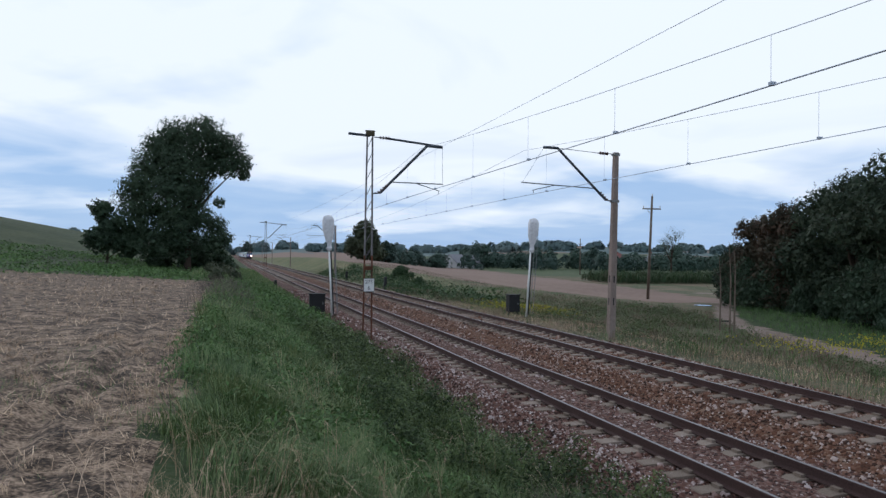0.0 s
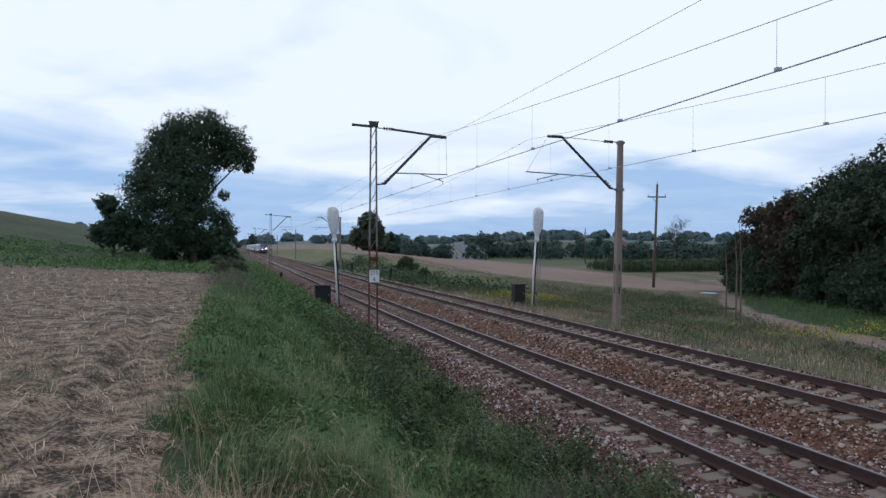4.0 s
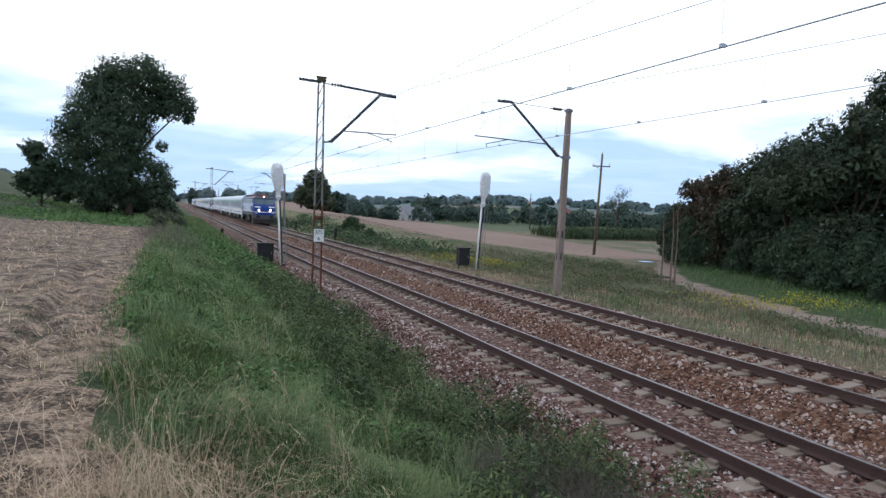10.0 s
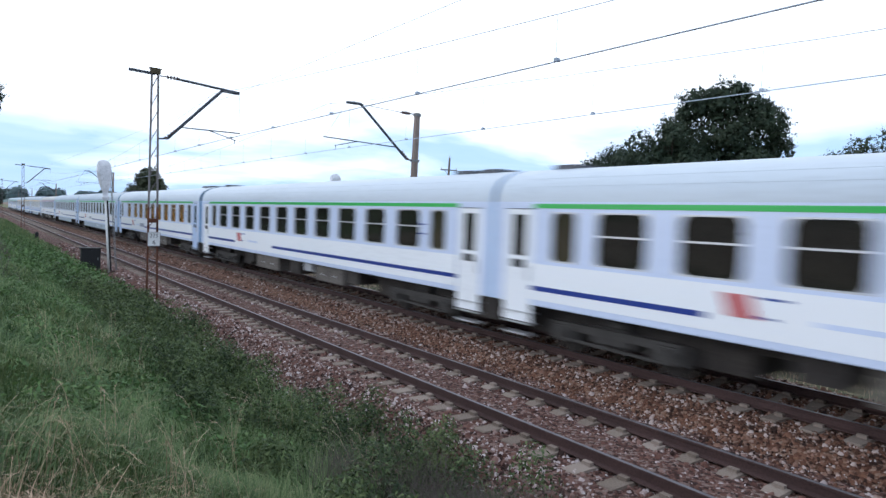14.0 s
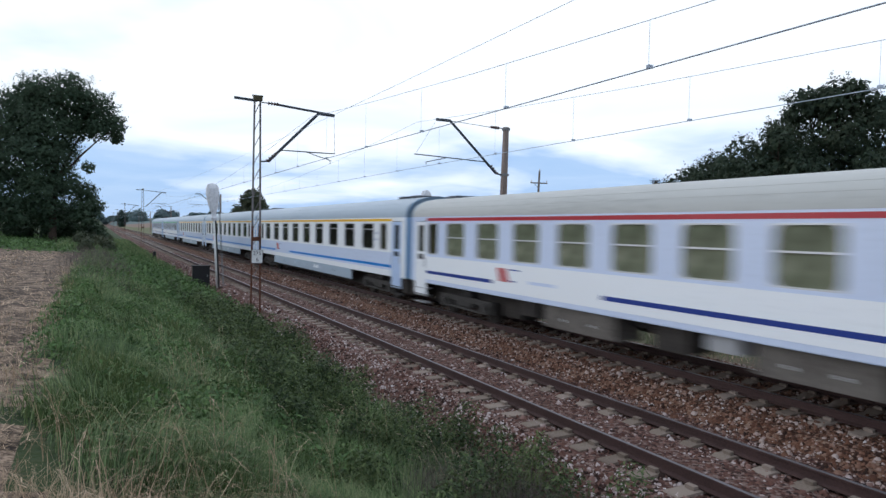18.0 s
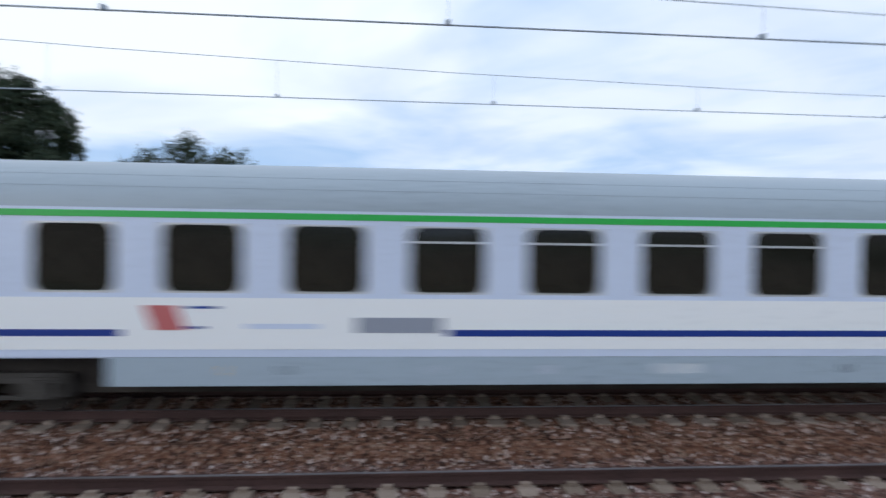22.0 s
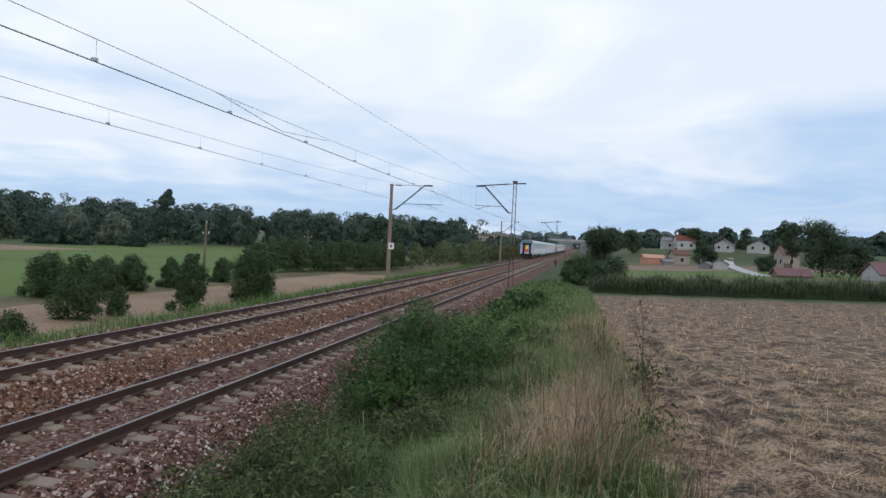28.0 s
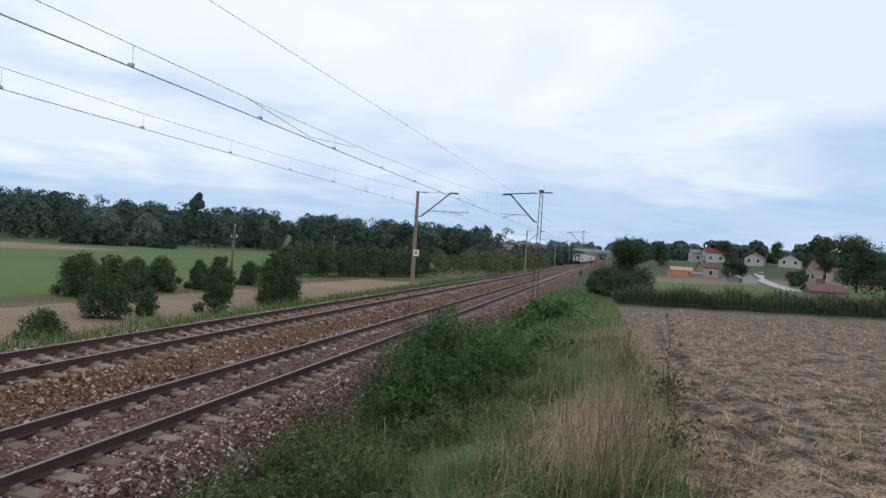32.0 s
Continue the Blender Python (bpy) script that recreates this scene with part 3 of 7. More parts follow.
def lattice_mast(x, y, sign=None):
    z0 = gz(x, y)
    th = thing("lattice_mast", "rusty steel lattice mast carrying the overhead wire", "catenary mast", "overhead line masts", at=pose(x, y, 0, 0, 0, 0))
    w0, w1 = 0.175, 0.105
    top = 7.8
    for s in (-1, 1):
        wj = w0 + (w1 - w0) * 0.42
        zj = z0 + (top - z0) * 0.42
        for nm, ends, m in (("leg", ((w0, z0 - 0.3), (wj, zj)), M["rust_steel"]), ("upper_leg", ((wj, zj), (w1, top)), M["sky_greyed_steel"])):
            g = Geo()
            g.loft([[(s * w + a, b, z) for a, b in ((-0.027, -0.045), (0.027, -0.045), (0.027, 0.045), (-0.027, 0.045))] for w, z in ends])
            part(nm, g, m, th)
    k, z = 0, 1.0
    while z < 7.4:
        t0, t1 = (z - z0) / (top - z0), (z + 0.55 - z0) / (top - z0)
        a, b = w0 + (w1 - w0) * t0, w0 + (w1 - w0) * t1
        s = 1 if k % 2 else -1
        part("lacing_bar", Geo().beam((s * -a, 0.05, z + 0.5), (s * b, 0.05, z), 0.026, 0.012, (0, 1, 0)), M["sky_greyed_steel"], th)
        z += 0.62
        k += 0
    tie = Geo().box(-w0, w0, -0.075, 0.075, 2.45, 2.6)
    part("tie_plate", tie, M["rust_steel"], th)
    cap = Geo().box(-0.15, 0.17, -0.1, 0.1, 7.74, 7.93)
    cap.box(-0.19, 0.21, -0.03, 0.03, 7.9, 7.95)
    part("cap", cap, M["cap_paint"], th, "ochre mast cap")
    arm = Geo().beam((-0.85, 0, 7.77), (0.0, 0, 7.74), 0.07, 0.09)
    part("feeder_arm", arm, M["arm_steel"], th)
    base = Geo().box(-0.45, 0.45, -0.3, 0.3, z0 - 0.5, z0 + 0.08)
    part("footing", base, M["mast_concrete"], th)
    cantilever(th, 1, 0.16, 3.02, 0, False)
    return th


def concrete_mast(x, y, lean=0.0):
    z0 = gz(x, y)
    th = thing("concrete_mast", "weathered concrete mast carrying the overhead wire", "catenary mast", "overhead line masts", at=pose(x, y, 0, 0, lean, 0))
    g = Geo()
    rings = []
    for z, w in ((z0 - 0.4, 0.148), (z0 + 1.5, 0.142), (7.55, 0.10)):
        rings.append([(w * a, w * b, z) for a, b in ((-0.8, -1), (0.8, -1), (1, -0.8), (1, 0.8), (0.8, 1), (-0.8, 1), (-1, 0.8), (-1, -0.8))])
    g.loft(rings)
    part("shaft", g, M["mast_concrete"], th)
    for z, w in ((7.46, 0.105), (5.47, 0.12)):
        part("clamp_band", Geo().box(-w - 0.03, w + 0.03, -w - 0.02, w + 0.02, z - 0.05, z + 0.05), M["grey_steel"], th)
    # no real openings: black plates stand in for the dark inside the holes
    for z in (1.05, 2.0):
        part("step_hole", Geo().box(-0.143, -0.136, -0.03, 0.03, z, z + 0.3), M["black_paint"], th)
        part("step_hole", Geo().box(-0.03, 0.03, -0.143, -0.136, z, z + 0.3), M["black_paint"], th)
    cantilever(th, -1, -0.16, -3.45, 0.0, True)
    return th


def sign_text(txt, size, m, parent, at, name="lettering"):
    cu = bpy.data.curves.new(name, 'FONT')
    cu.body, cu.size, cu.align_x, cu.align_y, cu.extrude = txt, size, 'CENTER', 'CENTER', 0.002
    tmp = new(name, cu)
    me = bpy.data.meshes.new_from_object(tmp.evaluated_get(bpy.context.evaluated_depsgraph_get()))
    bpy.data.objects.remove(tmp)
    me.materials.append(m)
    return part(name, me, None, parent, at=at)


[lattice_mast(5.2 if y > -80 else 4.6, y) for y in SPAN_NEAR]
[concrete_mast(15.45, y, 1.2 if y == 23.2 else 0.0) for y in SPAN_FAR]

# kilometre plate on the lattice mast, and one on the concrete mast down the line
km = thing("kilometre_plate", "white kilometre plate with black figures on the mast", "sign", at=pose(5.22, 24.38, 1.86))
part("plate", Geo().box(-0.2, 0.2, -0.012, 0.012, -0.25, 0.25), M["white_enamel"], km)
rim = Geo()
for a, b, c, d in ((-0.21, 0.21, 0.24, 0.255), (-0.21, 0.21, -0.255, -0.24), (-0.21, -0.195, -0.24, 0.24), (0.195, 0.21, -0.24, 0.24)):
    rim.box(a, b, -0.018, 0.016, c, d)
part("rim", rim, M["grey_steel"], km)
sign_text("275", 0.2, M["black_paint"], km, pose(0, -0.016, 0.12, 90, 0, 0))
sign_text("6", 0.22, M["black_paint"], km, pose(0, -0.016, -0.12, 90, 0, 0))
pl = thing("mast_plate", "small white plate fixed to a concrete mast", "sign", at=pose(15.2, -49.76, 2.45))
part("plate", Geo().box(-0.24, 0.24, -0.012, 0.012, -0.26, 0.26), M["white_enamel"], pl)
part("worn_marks", Geo().box(-0.1, 0.1, 0.012, 0.016, -0.12, 0.12), M["grey_steel"], pl, "faded grey marks")


def wire_run(name, label, spans, xs, zc_, sag, r, contact=False):
    """One wire; it sags between its supports."""
    g = Geo()
    n = 5
    for i in range(len(spans) - 1):
        a, b = spans[i], spans[i + 1]
        pts = []
        for k in range(13):
            t = k / 12
            z = zc_ - sag * 4 * t * (1 - t)
            x = xs[i % 2] + (xs[(i + 1) % 2] - xs[i % 2]) * t
            pts.append((x, a + (b - a) * t, z))
        g.loft([[(p[0] + r * math.cos(6.283 * j / n), p[1], p[2] + r * math.sin(6.283 * j / n)) for j in range(n)] for p in pts])
    return tagged(part(name, g, M["wire"]), label, "wire")


def catenary(spans, xc, zc_, z_mess, sag, tag):
    st = (xc - 0.15, xc + 0.2)
    for i in range(len(spans) - 1):
        sp = spans[i:i + 2]
        xs = (st[i % 2], st[(i + 1) % 2])
        wire_run("contact_wire", "taut copper contact wire above the " + tag + " track", sp, xs, zc_, 0.02, 0.009)
        wire_run("contact_wire", "second copper contact wire above the " + tag + " track", sp, (xs[0] + 0.05, xs[1] + 0.05), zc_ + 0.012, 0.02, 0.009)
        wire_run("messenger_wire", "sagging catenary wire above the " + tag + " track", sp, xs, z_mess, sag, 0.0065)
        a, b = sp
        if max(abs(a), abs(b)) > 180:
            continue
        nd = 19
        for k in range(nd):
            t = (k + 0.5) / nd
            y = a + (b - a) * t
            x = xs[0] + (xs[1] - xs[0]) * t
            g = Geo().tube((x, y, zc_), (x, y, z_mess - sag * 4 * t * (1 - t)), 0.0032, n=4)
            g.box(x - 0.02, x + 0.07, y - 0.03, y + 0.03, zc_ - 0.01, zc_ + 0.04)
            tagged(part("dropper", g, M["wire"]), "thin dropper hanging from the catenary wire", "dropper", "droppers of the " + tag + " track")


catenary(SPAN_NEAR, NEAR_X, 5.55, 7.35, 1.5, "near")
catenary(SPAN_FAR, FAR_X, 5.51, 7.35, 1.48, "far")
for i in range(len(SPAN_NEAR) - 1):
    wire_run("feeder_wire", "bare feeder wire above the near track", SPAN_NEAR[i:i + 2], (7.0, 8.2) if i % 2 else (8.2, 7.0), 7.52, 0.1, 0.006)
tie = Geo()
for p, q in (((7.45, -11.6, 5.86), (7.45, -14.6, 5.58)), ((7.45, -14.6, 5.58), (7.45, -17.6, 5.83))):
    tie.tube(p, q, 0.008, n=4)
tagged(part("jumper_wire", tie, M["wire"]), "thin jumper wire between catenary and contact wire", "wire")


# ================= wrapped signals and cabinets =================
def wrapped_signal(x, y, lean):
    z0 = gz(x, y)
    th = thing("wrapped_signal", "new signal head wrapped in white foil on a leaning post", "signal", "wrapped signals", at=pose(x, y, z0, 0, lean, 0))
    part("post", Geo().tube((0, 0, -0.3), (0, 0, 4.2), 0.055, 0.05, 12), M["white_enamel"], th, smooth=True)
    part("cable_duct", Geo().box(0.06, 0.12, -0.04, 0.04, 0.05, 4.0), M["black_paint"], th, "black cable duct")
    lad = Geo()
    for s in (-0.17, 0.17):
        lad.tube((0.3 + 0.02, s, 0.2), (0.3, s, 5.2), 0.016, n=6)
    for k in range(14):
        lad.tube((0.31, -0.17, 0.5 + 0.33 * k), (0.31, 0.17, 0.5 + 0.33 * k), 0.012, n=5)
    part("ladder", lad, M["grey_steel"], th)
    g = Geo()
    rnd = random.Random(int(x * 10))
    rings = []
    prof = [(3.7, 0.09), (3.85, 0.16), (3.95, 0.12), (4.1, 0.12), (4.3, 0.21), (4.7, 0.29), (5.1, 0.335), (5.4, 0.32), (5.58, 0.25), (5.65, 0.09)]
    for z, w in prof:
        rings.append([((w * math.cos(6.283 * j / 14)) * rnd.uniform(0.9, 1.06), w * 0.62 * math.sin(6.283 * j / 14) * rnd.uniform(0.85, 1.1) - 0.12, z + rnd.uniform(-0.03, 0.03)) for j in range(14)])
    g.loft(rings)
    part("foil_wrap", g, M["foil"], th, "crumpled white plastic foil")
    f = Geo().box(-0.2, 0.2, -0.2, 0.2, -0.3, 0.06)
    part("footing", f, M["mast_concrete"], th)


wrapped_signal(5.45, 35.0, -3.2)
wrapped_signal(16.0, 32.4, 3.6)


def trackside_cabinet(x, y, w, h):
    z0 = gz(x, y)
    th = thing("relay_cabinet", "black steel relay cabinet on legs beside the track", "cabinet", "relay cabinets", at=pose(x, y, z0))
    b = Geo().box(-w / 2, w / 2, -0.22, 0.22, 0.25, h)
    part("body", b, M["black_paint"], th)
    part("roof", Geo().box(-w / 2 - 0.05, w / 2 + 0.05, -0.27, 0.27, h, h + 0.05), M["black_paint"], th)
    part("door", Geo().box(-w / 2 + 0.04, w / 2 - 0.04, -0.24, -0.222, 0.3, h - 0.04), M["black_paint"], th)
    part("handle", Geo().box(w / 2 - 0.14, w / 2 - 0.1, -0.26, -0.24, h * 0.55, h * 0.55 + 0.12), M["grey_steel"], th)
    for s in (-1, 1):
        part("leg", Geo().box(s * (w / 2 - 0.08) - 0.03, s * (w / 2 - 0.08) + 0.03, -0.05, 0.05, -0.2, 0.25), M["dark_steel"], th)


trackside_cabinet(4.75, 36.0, 0.85, 1.25)
trackside_cabinet(15.45, 33.0, 0.65, 1.2)



# ================= plants =================
LEAF = {
    "tree": leaf_mat("dark_foliage", [(0.0242, 0.0418, 0.0264), (0.0484, 0.077, 0.044), (0.0814, 0.1144, 0.066)], island=0.14, scale=0.4),
    "wood": leaf_mat("wood_foliage", [(0.0138, 0.0253, 0.0172), (0.0276, 0.0448, 0.0264), (0.0483, 0.0644, 0.0368), (0.069, 0.0713, 0.0437)], island=0.14, scale=0.3),
    "autumn": leaf_mat("turning_foliage", [(0.024, 0.028, 0.018), (0.044, 0.044, 0.027), (0.075, 0.050, 0.033), (0.11, 0.062, 0.042)], island=0.16, scale=0.5),
    "woodbush": leaf_mat("wood_edge_foliage", [(0.0198, 0.0352, 0.022), (0.0396, 0.066, 0.0374), (0.0704, 0.099, 0.055)], island=0.16, scale=0.4),
    "bush": leaf_mat("bush_foliage", [(0.019, 0.039, 0.019), (0.047, 0.081, 0.034), (0.081, 0.122, 0.053)], island=0.16),
    "elder": leaf_mat("bright_bush_foliage", [(0.018, 0.043, 0.017), (0.047, 0.097, 0.033), (0.118, 0.203, 0.065)], island=0.4, scale=0.9),
    # the far greens lean to blue: haze of distance is put into them
    "far": leaf_mat("hazed_far_foliage", [(0.029, 0.054, 0.044), (0.049, 0.081, 0.064), (0.074, 0.106, 0.086)], island=0.07, scale=0.05),
    "grey": leaf_mat("willow_foliage", [(0.070, 0.10, 0.078), (0.115, 0.148, 0.12), (0.165, 0.20, 0.165)], island=0.1),
    "hedge": leaf_mat("hedge_foliage", [(0.020, 0.040, 0.018), (0.042, 0.072, 0.030), (0.075, 0.112, 0.045)], island=0.2),
    "thicket": leaf_mat("thicket_foliage", [(0.045, 0.066, 0.028), (0.080, 0.105, 0.045), (0.13, 0.15, 0.075)]),
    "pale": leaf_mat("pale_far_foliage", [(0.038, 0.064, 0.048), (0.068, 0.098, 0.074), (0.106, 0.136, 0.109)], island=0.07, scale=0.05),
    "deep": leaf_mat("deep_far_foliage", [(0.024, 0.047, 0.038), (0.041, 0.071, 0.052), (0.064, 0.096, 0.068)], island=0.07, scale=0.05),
    "rust": leaf_mat("dock_seeds", [(0.07, 0.03, 0.018), (0.12, 0.055, 0.03)]),
    "bank": leaf_mat("brownish_foliage", [(0.028, 0.040, 0.022), (0.058, 0.072, 0.040), (0.10, 0.105, 0.060)], island=0.2),
    "corn": leaf_mat("maize_foliage", [(0.027, 0.051, 0.022), (0.050, 0.081, 0.036), (0.099, 0.102, 0.060)]),
    "grass": leaf_mat("grass_blades", [(0.046, 0.077, 0.031), (0.102, 0.160, 0.061), (0.170, 0.232, 0.093), (0.265, 0.283, 0.143)], scale=0.55, island=0.3),
    # darker copy of the grass colour: shade low among the blades is put in
    "deepgrass": leaf_mat("shaded_grass_blades", [(0.042, 0.070, 0.028), (0.085, 0.135, 0.051), (0.144, 0.200, 0.079)], scale=0.55, island=0.3),
    "straw": leaf_mat("dry_grass", [(0.230, 0.159, 0.092), (0.391, 0.282, 0.186), (0.575, 0.443, 0.322)]),
    "stubble": leaf_mat("stubble_straw", [(0.15, 0.103, 0.068), (0.42, 0.302, 0.20), (0.70, 0.53, 0.37)], island=0.5),
    "weed": leaf_mat("weed_leaves", [(0.039, 0.075, 0.027), (0.086, 0.155, 0.050), (0.150, 0.231, 0.078)], island=0.32, scale=0.7),
    "nettle": leaf_mat("nettle_leaves", [(0.021, 0.036, 0.015), (0.059, 0.089, 0.033), (0.130, 0.167, 0.063)], island=0.4, scale=0.7),
    "brownweed": leaf_mat("withered_weed", [(0.06, 0.052, 0.045), (0.12, 0.10, 0.085), (0.18, 0.15, 0.125)]),
    "meadow": leaf_mat("meadow_blades", [(0.046, 0.058, 0.032), (0.085, 0.087, 0.048), (0.155, 0.115, 0.080), (0.225, 0.140, 0.115)]),
    "yellow": leaf_mat("yellow_flowers", [(0.30, 0.27, 0.02), (0.45, 0.40, 0.03)]),
}


def leaf_quads(pts, size, r, up=0.0, aspect=0.6, face=None, loose=0.38):
    """Pointed leaves of random turn at the points."""
    n = len(pts)
    s = size * r.uniform(0.6, 1.35, n)
    d = r.normal(0, 1, (n, 3))
    d[:, 2] += up
    q = r.normal(0, 1, (n, 3))
    if face is not None:
        # leaves turn their faces outwards, roughly
        q = face + r.normal(0, loose, (n, 3))
        q /= np.linalg.norm(q, axis=1)[:, None]
        d -= q * (d * q).sum(1)[:, None]
    d /= np.linalg.norm(d, axis=1)[:, None] + 1e-9
    e = np.cross(d, q)
    e /= np.linalg.norm(e, axis=1)[:, None] + 1e-9
    a, b = d * s[:, None], e * (s * aspect)[:, None]
    V = np.stack([pts + a, pts - a * 0.8 + b, pts - a * 0.8 - b], 1).reshape(-1, 3)
    return V, np.arange(3 * n).reshape(-1, 3)


def shell_points(lobes, n, r):
    """Points close under the surface of rounded lobes."""
    L = np.array([l[:4] for l in lobes])
    w = L[:, 3] ** 2
    k = r.choice(len(L), n, p=w / w.sum())
    d = r.normal(0, 1, (n, 3))
    d[:, 2] = np.where(d[:, 2] < -0.4, -d[:, 2], d[:, 2])
    d /= np.linalg.norm(d, axis=1)[:, None]
    return L[k, :3] + d * (r.uniform(0.72, 1.04, n) * L[k, 3])[:, None], d


def spray_points(lobes, n, r, each=34):
    """Leafy branch ends that reach out of every lobe, thick at the foot and thin at the tip."""
    L = np.array([l[:4] for l in lobes])
    w = L[:, 3] ** 2
    k = np.concatenate([np.arange(len(L)).repeat(each // 2), r.choice(len(L), len(L) * each // 2, p=w / w.sum())])
    m = len(k)
    d = r.normal(0, 1, (m, 3)) + np.array([0, 0, 0.25])
    d /= np.linalg.norm(d, axis=1)[:, None]
    d[:, 2] = np.where(d[:, 2] < -0.5, d[:, 2] * -0.4, d[:, 2])
    tip = r.uniform(0.76, 1.1, m)
    q = L[k, 3]
    ww = q ** 2 * tip
    j = r.choice(m, n, p=ww / ww.sum())
    u = r.uniform(0, 1, n) ** 0.75
    rad = (0.42 + (tip[j] - 0.42) * u) * q[j]
    wide = (0.17 - 0.12 * u) * q[j]
    off = r.normal(0, 1, (n, 3)) * wide[:, None] * np.array([1, 1, 0.75])
    p = L[k[j], :3] + d[j] * rad[:, None] + off
    f = d[j] + off / (wide[:, None] * 2.2) + np.array([0, 0, 0.35])
    return p, f


def crown_leaves(lobes, n, leaf, r, slim=0.55):
    """Leafy sprays out of each lobe round a close inner mass."""
    L = np.array([l[:4] for l in lobes])
    w = L[:, 3] ** 2
    w /= w.sum()
    nc = int(n * 0.24)
    ps, fs = spray_points(lobes, n - nc, r)
    k = r.choice(len(L), nc, p=w)
    e = r.normal(0, 1, (nc, 3))
    e /= np.linalg.norm(e, axis=1)[:, None]
    pc = L[k, :3] + e * (0.8 * r.uniform(0, 1, nc) ** 0.4 * L[k, 3])[:, None]
    out = []
    for p, f, q, a, lo in ((ps, fs, leaf, slim, 0.5), (pc, e, leaf * (2.3 if slim > 0.4 else 1.5), min(0.7, slim * 1.5), 0.5)):
        p[:, 2] = np.maximum(p[:, 2], 0.02)
        out.append(leaf_quads(p, q, r, aspect=a, face=f / np.linalg.norm(f, axis=1)[:, None], loose=lo)[0])
    V = np.concatenate(out)
    return V, np.arange(len(V)).reshape(-1, 3)


def tree(name, label, x, y, h, lobes, n, leaf, mat, seed, trunk=0.22, category="tree", group="", limbs=True, slim=0.55):
    """Lobes: (dx, dy, dz above ground, radius[, squash])."""
    r = np.random.RandomState(abs(int(seed)))
    z0 = gz(x, y)
    th = thing(name, label, category, group, at=pose(x, y, z0))
    if limbs:
        t = Geo()
        segs = 5
        pts = [Vector((0.25 * math.sin(seed + k) * k / segs, 0.2 * math.cos(seed * 2 + k) * k / segs, -0.4 + h * 0.62 * k / segs)) for k in range(segs + 1)]
        for k in range(segs):
            t.tube(pts[k], pts[k + 1], trunk * (1 - 0.8 * k / segs), trunk * (1 - 0.8 * (k + 1) / segs), 9)
        part("trunk", t, M["bark"], th, smooth=True)
        for i, l in enumerate(lobes[:9]):
            g = Geo()
            k = min(segs - 1, max(1, int(l[2] / (h * 0.62) * segs * 0.55)))
            a, b = pts[k], Vector(l[:3])
            mid = (a + b) / 2 + Vector((r.uniform(-0.3, 0.3), r.uniform(-0.3, 0.3), -0.1 * l[3]))
            rr = trunk * 0.42
            g.tube(a, mid, rr, rr * 0.6, 7)
            g.tube(mid, b, rr * 0.6, rr * 0.2, 6)
            for q in range(4):
                e = b + Vector((r.uniform(-1, 1), r.uniform(-1, 1), r.uniform(-0.3, 1))) * l[3] * 0.7
                g.tube(mid.lerp(b, 0.6), e, rr * 0.3, rr * 0.08, 5)
            part("limb", g, M["bark"], th)
    V, Fq = crown_leaves(lobes, n, leaf, r, slim)
    ob = new("crown" if limbs else "foliage", array_mesh("crown", V, Fq, mat, 3))
    ob.parent = th
    return th


def round_lobes(h, w, r, k=9, base=0.25):
    out = []
    for i in range(k):
        a = r.uniform(0, 6.283)
        t = r.uniform(base, 0.82)
        prof = math.sin(math.pi * min(1, max(0.12, (t - base + 0.15) / (1.0 - base + 0.1)))) ** 0.6
        d = w * 0.55 * prof * math.sqrt(r.uniform(0.1, 1))
        out.append((d * math.cos(a), d * math.sin(a), h * t, w * r.uniform(0.34, 0.52)))
    out.append((0, 0, h - w * 0.33, w * 0.34))
    return out


def bush_lobes(h, w, r, k=16):
    """A close, uneven dome that sits on the ground, widest at a third of its height."""
    out = [(r.uniform(-0.08, 0.08) * w, r.uniform(-0.08, 0.08) * w, h * t, w * q) for t, q in ((0.2, 0.78), (0.42, 0.8), (0.64, 0.66), (0.82, 0.42))]
    for i in range(k - 4):
        a = 2.4 * i + r.uniform(0, 0.9)
        t = 0.08 + 0.72 * i / (k - 4)
        d = w * 0.78 * (1 - 0.7 * t * t) * r.uniform(0.6, 1.15)
        out.append((d * math.cos(a), d * math.sin(a), h * t, w * r.uniform(0.22, 0.46) * (1.05 - 0.4 * t)))
    for i in range(5):
        a = r.uniform(0, 6.283)
        t = r.uniform(0.25, 0.95)
        d = w * r.uniform(0.55, 0.9) * (1 - 0.65 * t)
        out.append((d * math.cos(a), d * math.sin(a), h * t, w * r.uniform(0.1, 0.2)))
    return out


# the big tree by the end of the stubble, and the shrub beside it
big = [(-0.9, 0.5, 11.9, 2.4), (1.4, -0.6, 12.1, 2.3), (3.2, 0.3, 11.2, 2.1), (4.5, 0.0, 10.0, 1.3), (-2.4, 0.8, 11.0, 2.2), (-0.4, -0.4, 9.2, 2.9), (-3.1, 0.6, 8.8, 2.5), (-4.5, 0.0, 7.1, 1.9), (-1.4, -0.9, 6.6, 3.0), (-4.1, 0.4, 4.7, 2.7), (-0.9, -0.5, 3.8, 2.8), (0.6, 0.7, 7.3, 1.7), (0.8, 0.0, 4.9, 1.8), (2.3, 0.9, 4.0, 1.4), (2.2, 0.0, 2.3, 1.7), (-2.8, -0.3, 2.2, 2.2), (-0.4, 0.6, 1.9, 2.0), (1.7, 0.4, 9.9, 2.0), (3.3, -0.4, 9.6, 1.5), (4.7, 0.3, 9.0, 0.8), (2.6, 0.0, 6.3, 0.7), (3.0, 0.3, 3.0, 1.1)]
tree("maple_tree", "tall dark broad-leaved tree beside the stubble field", -3.5, 62, 14.2, big, 90000, 0.068, LEAF["tree"], 11, 0.34)
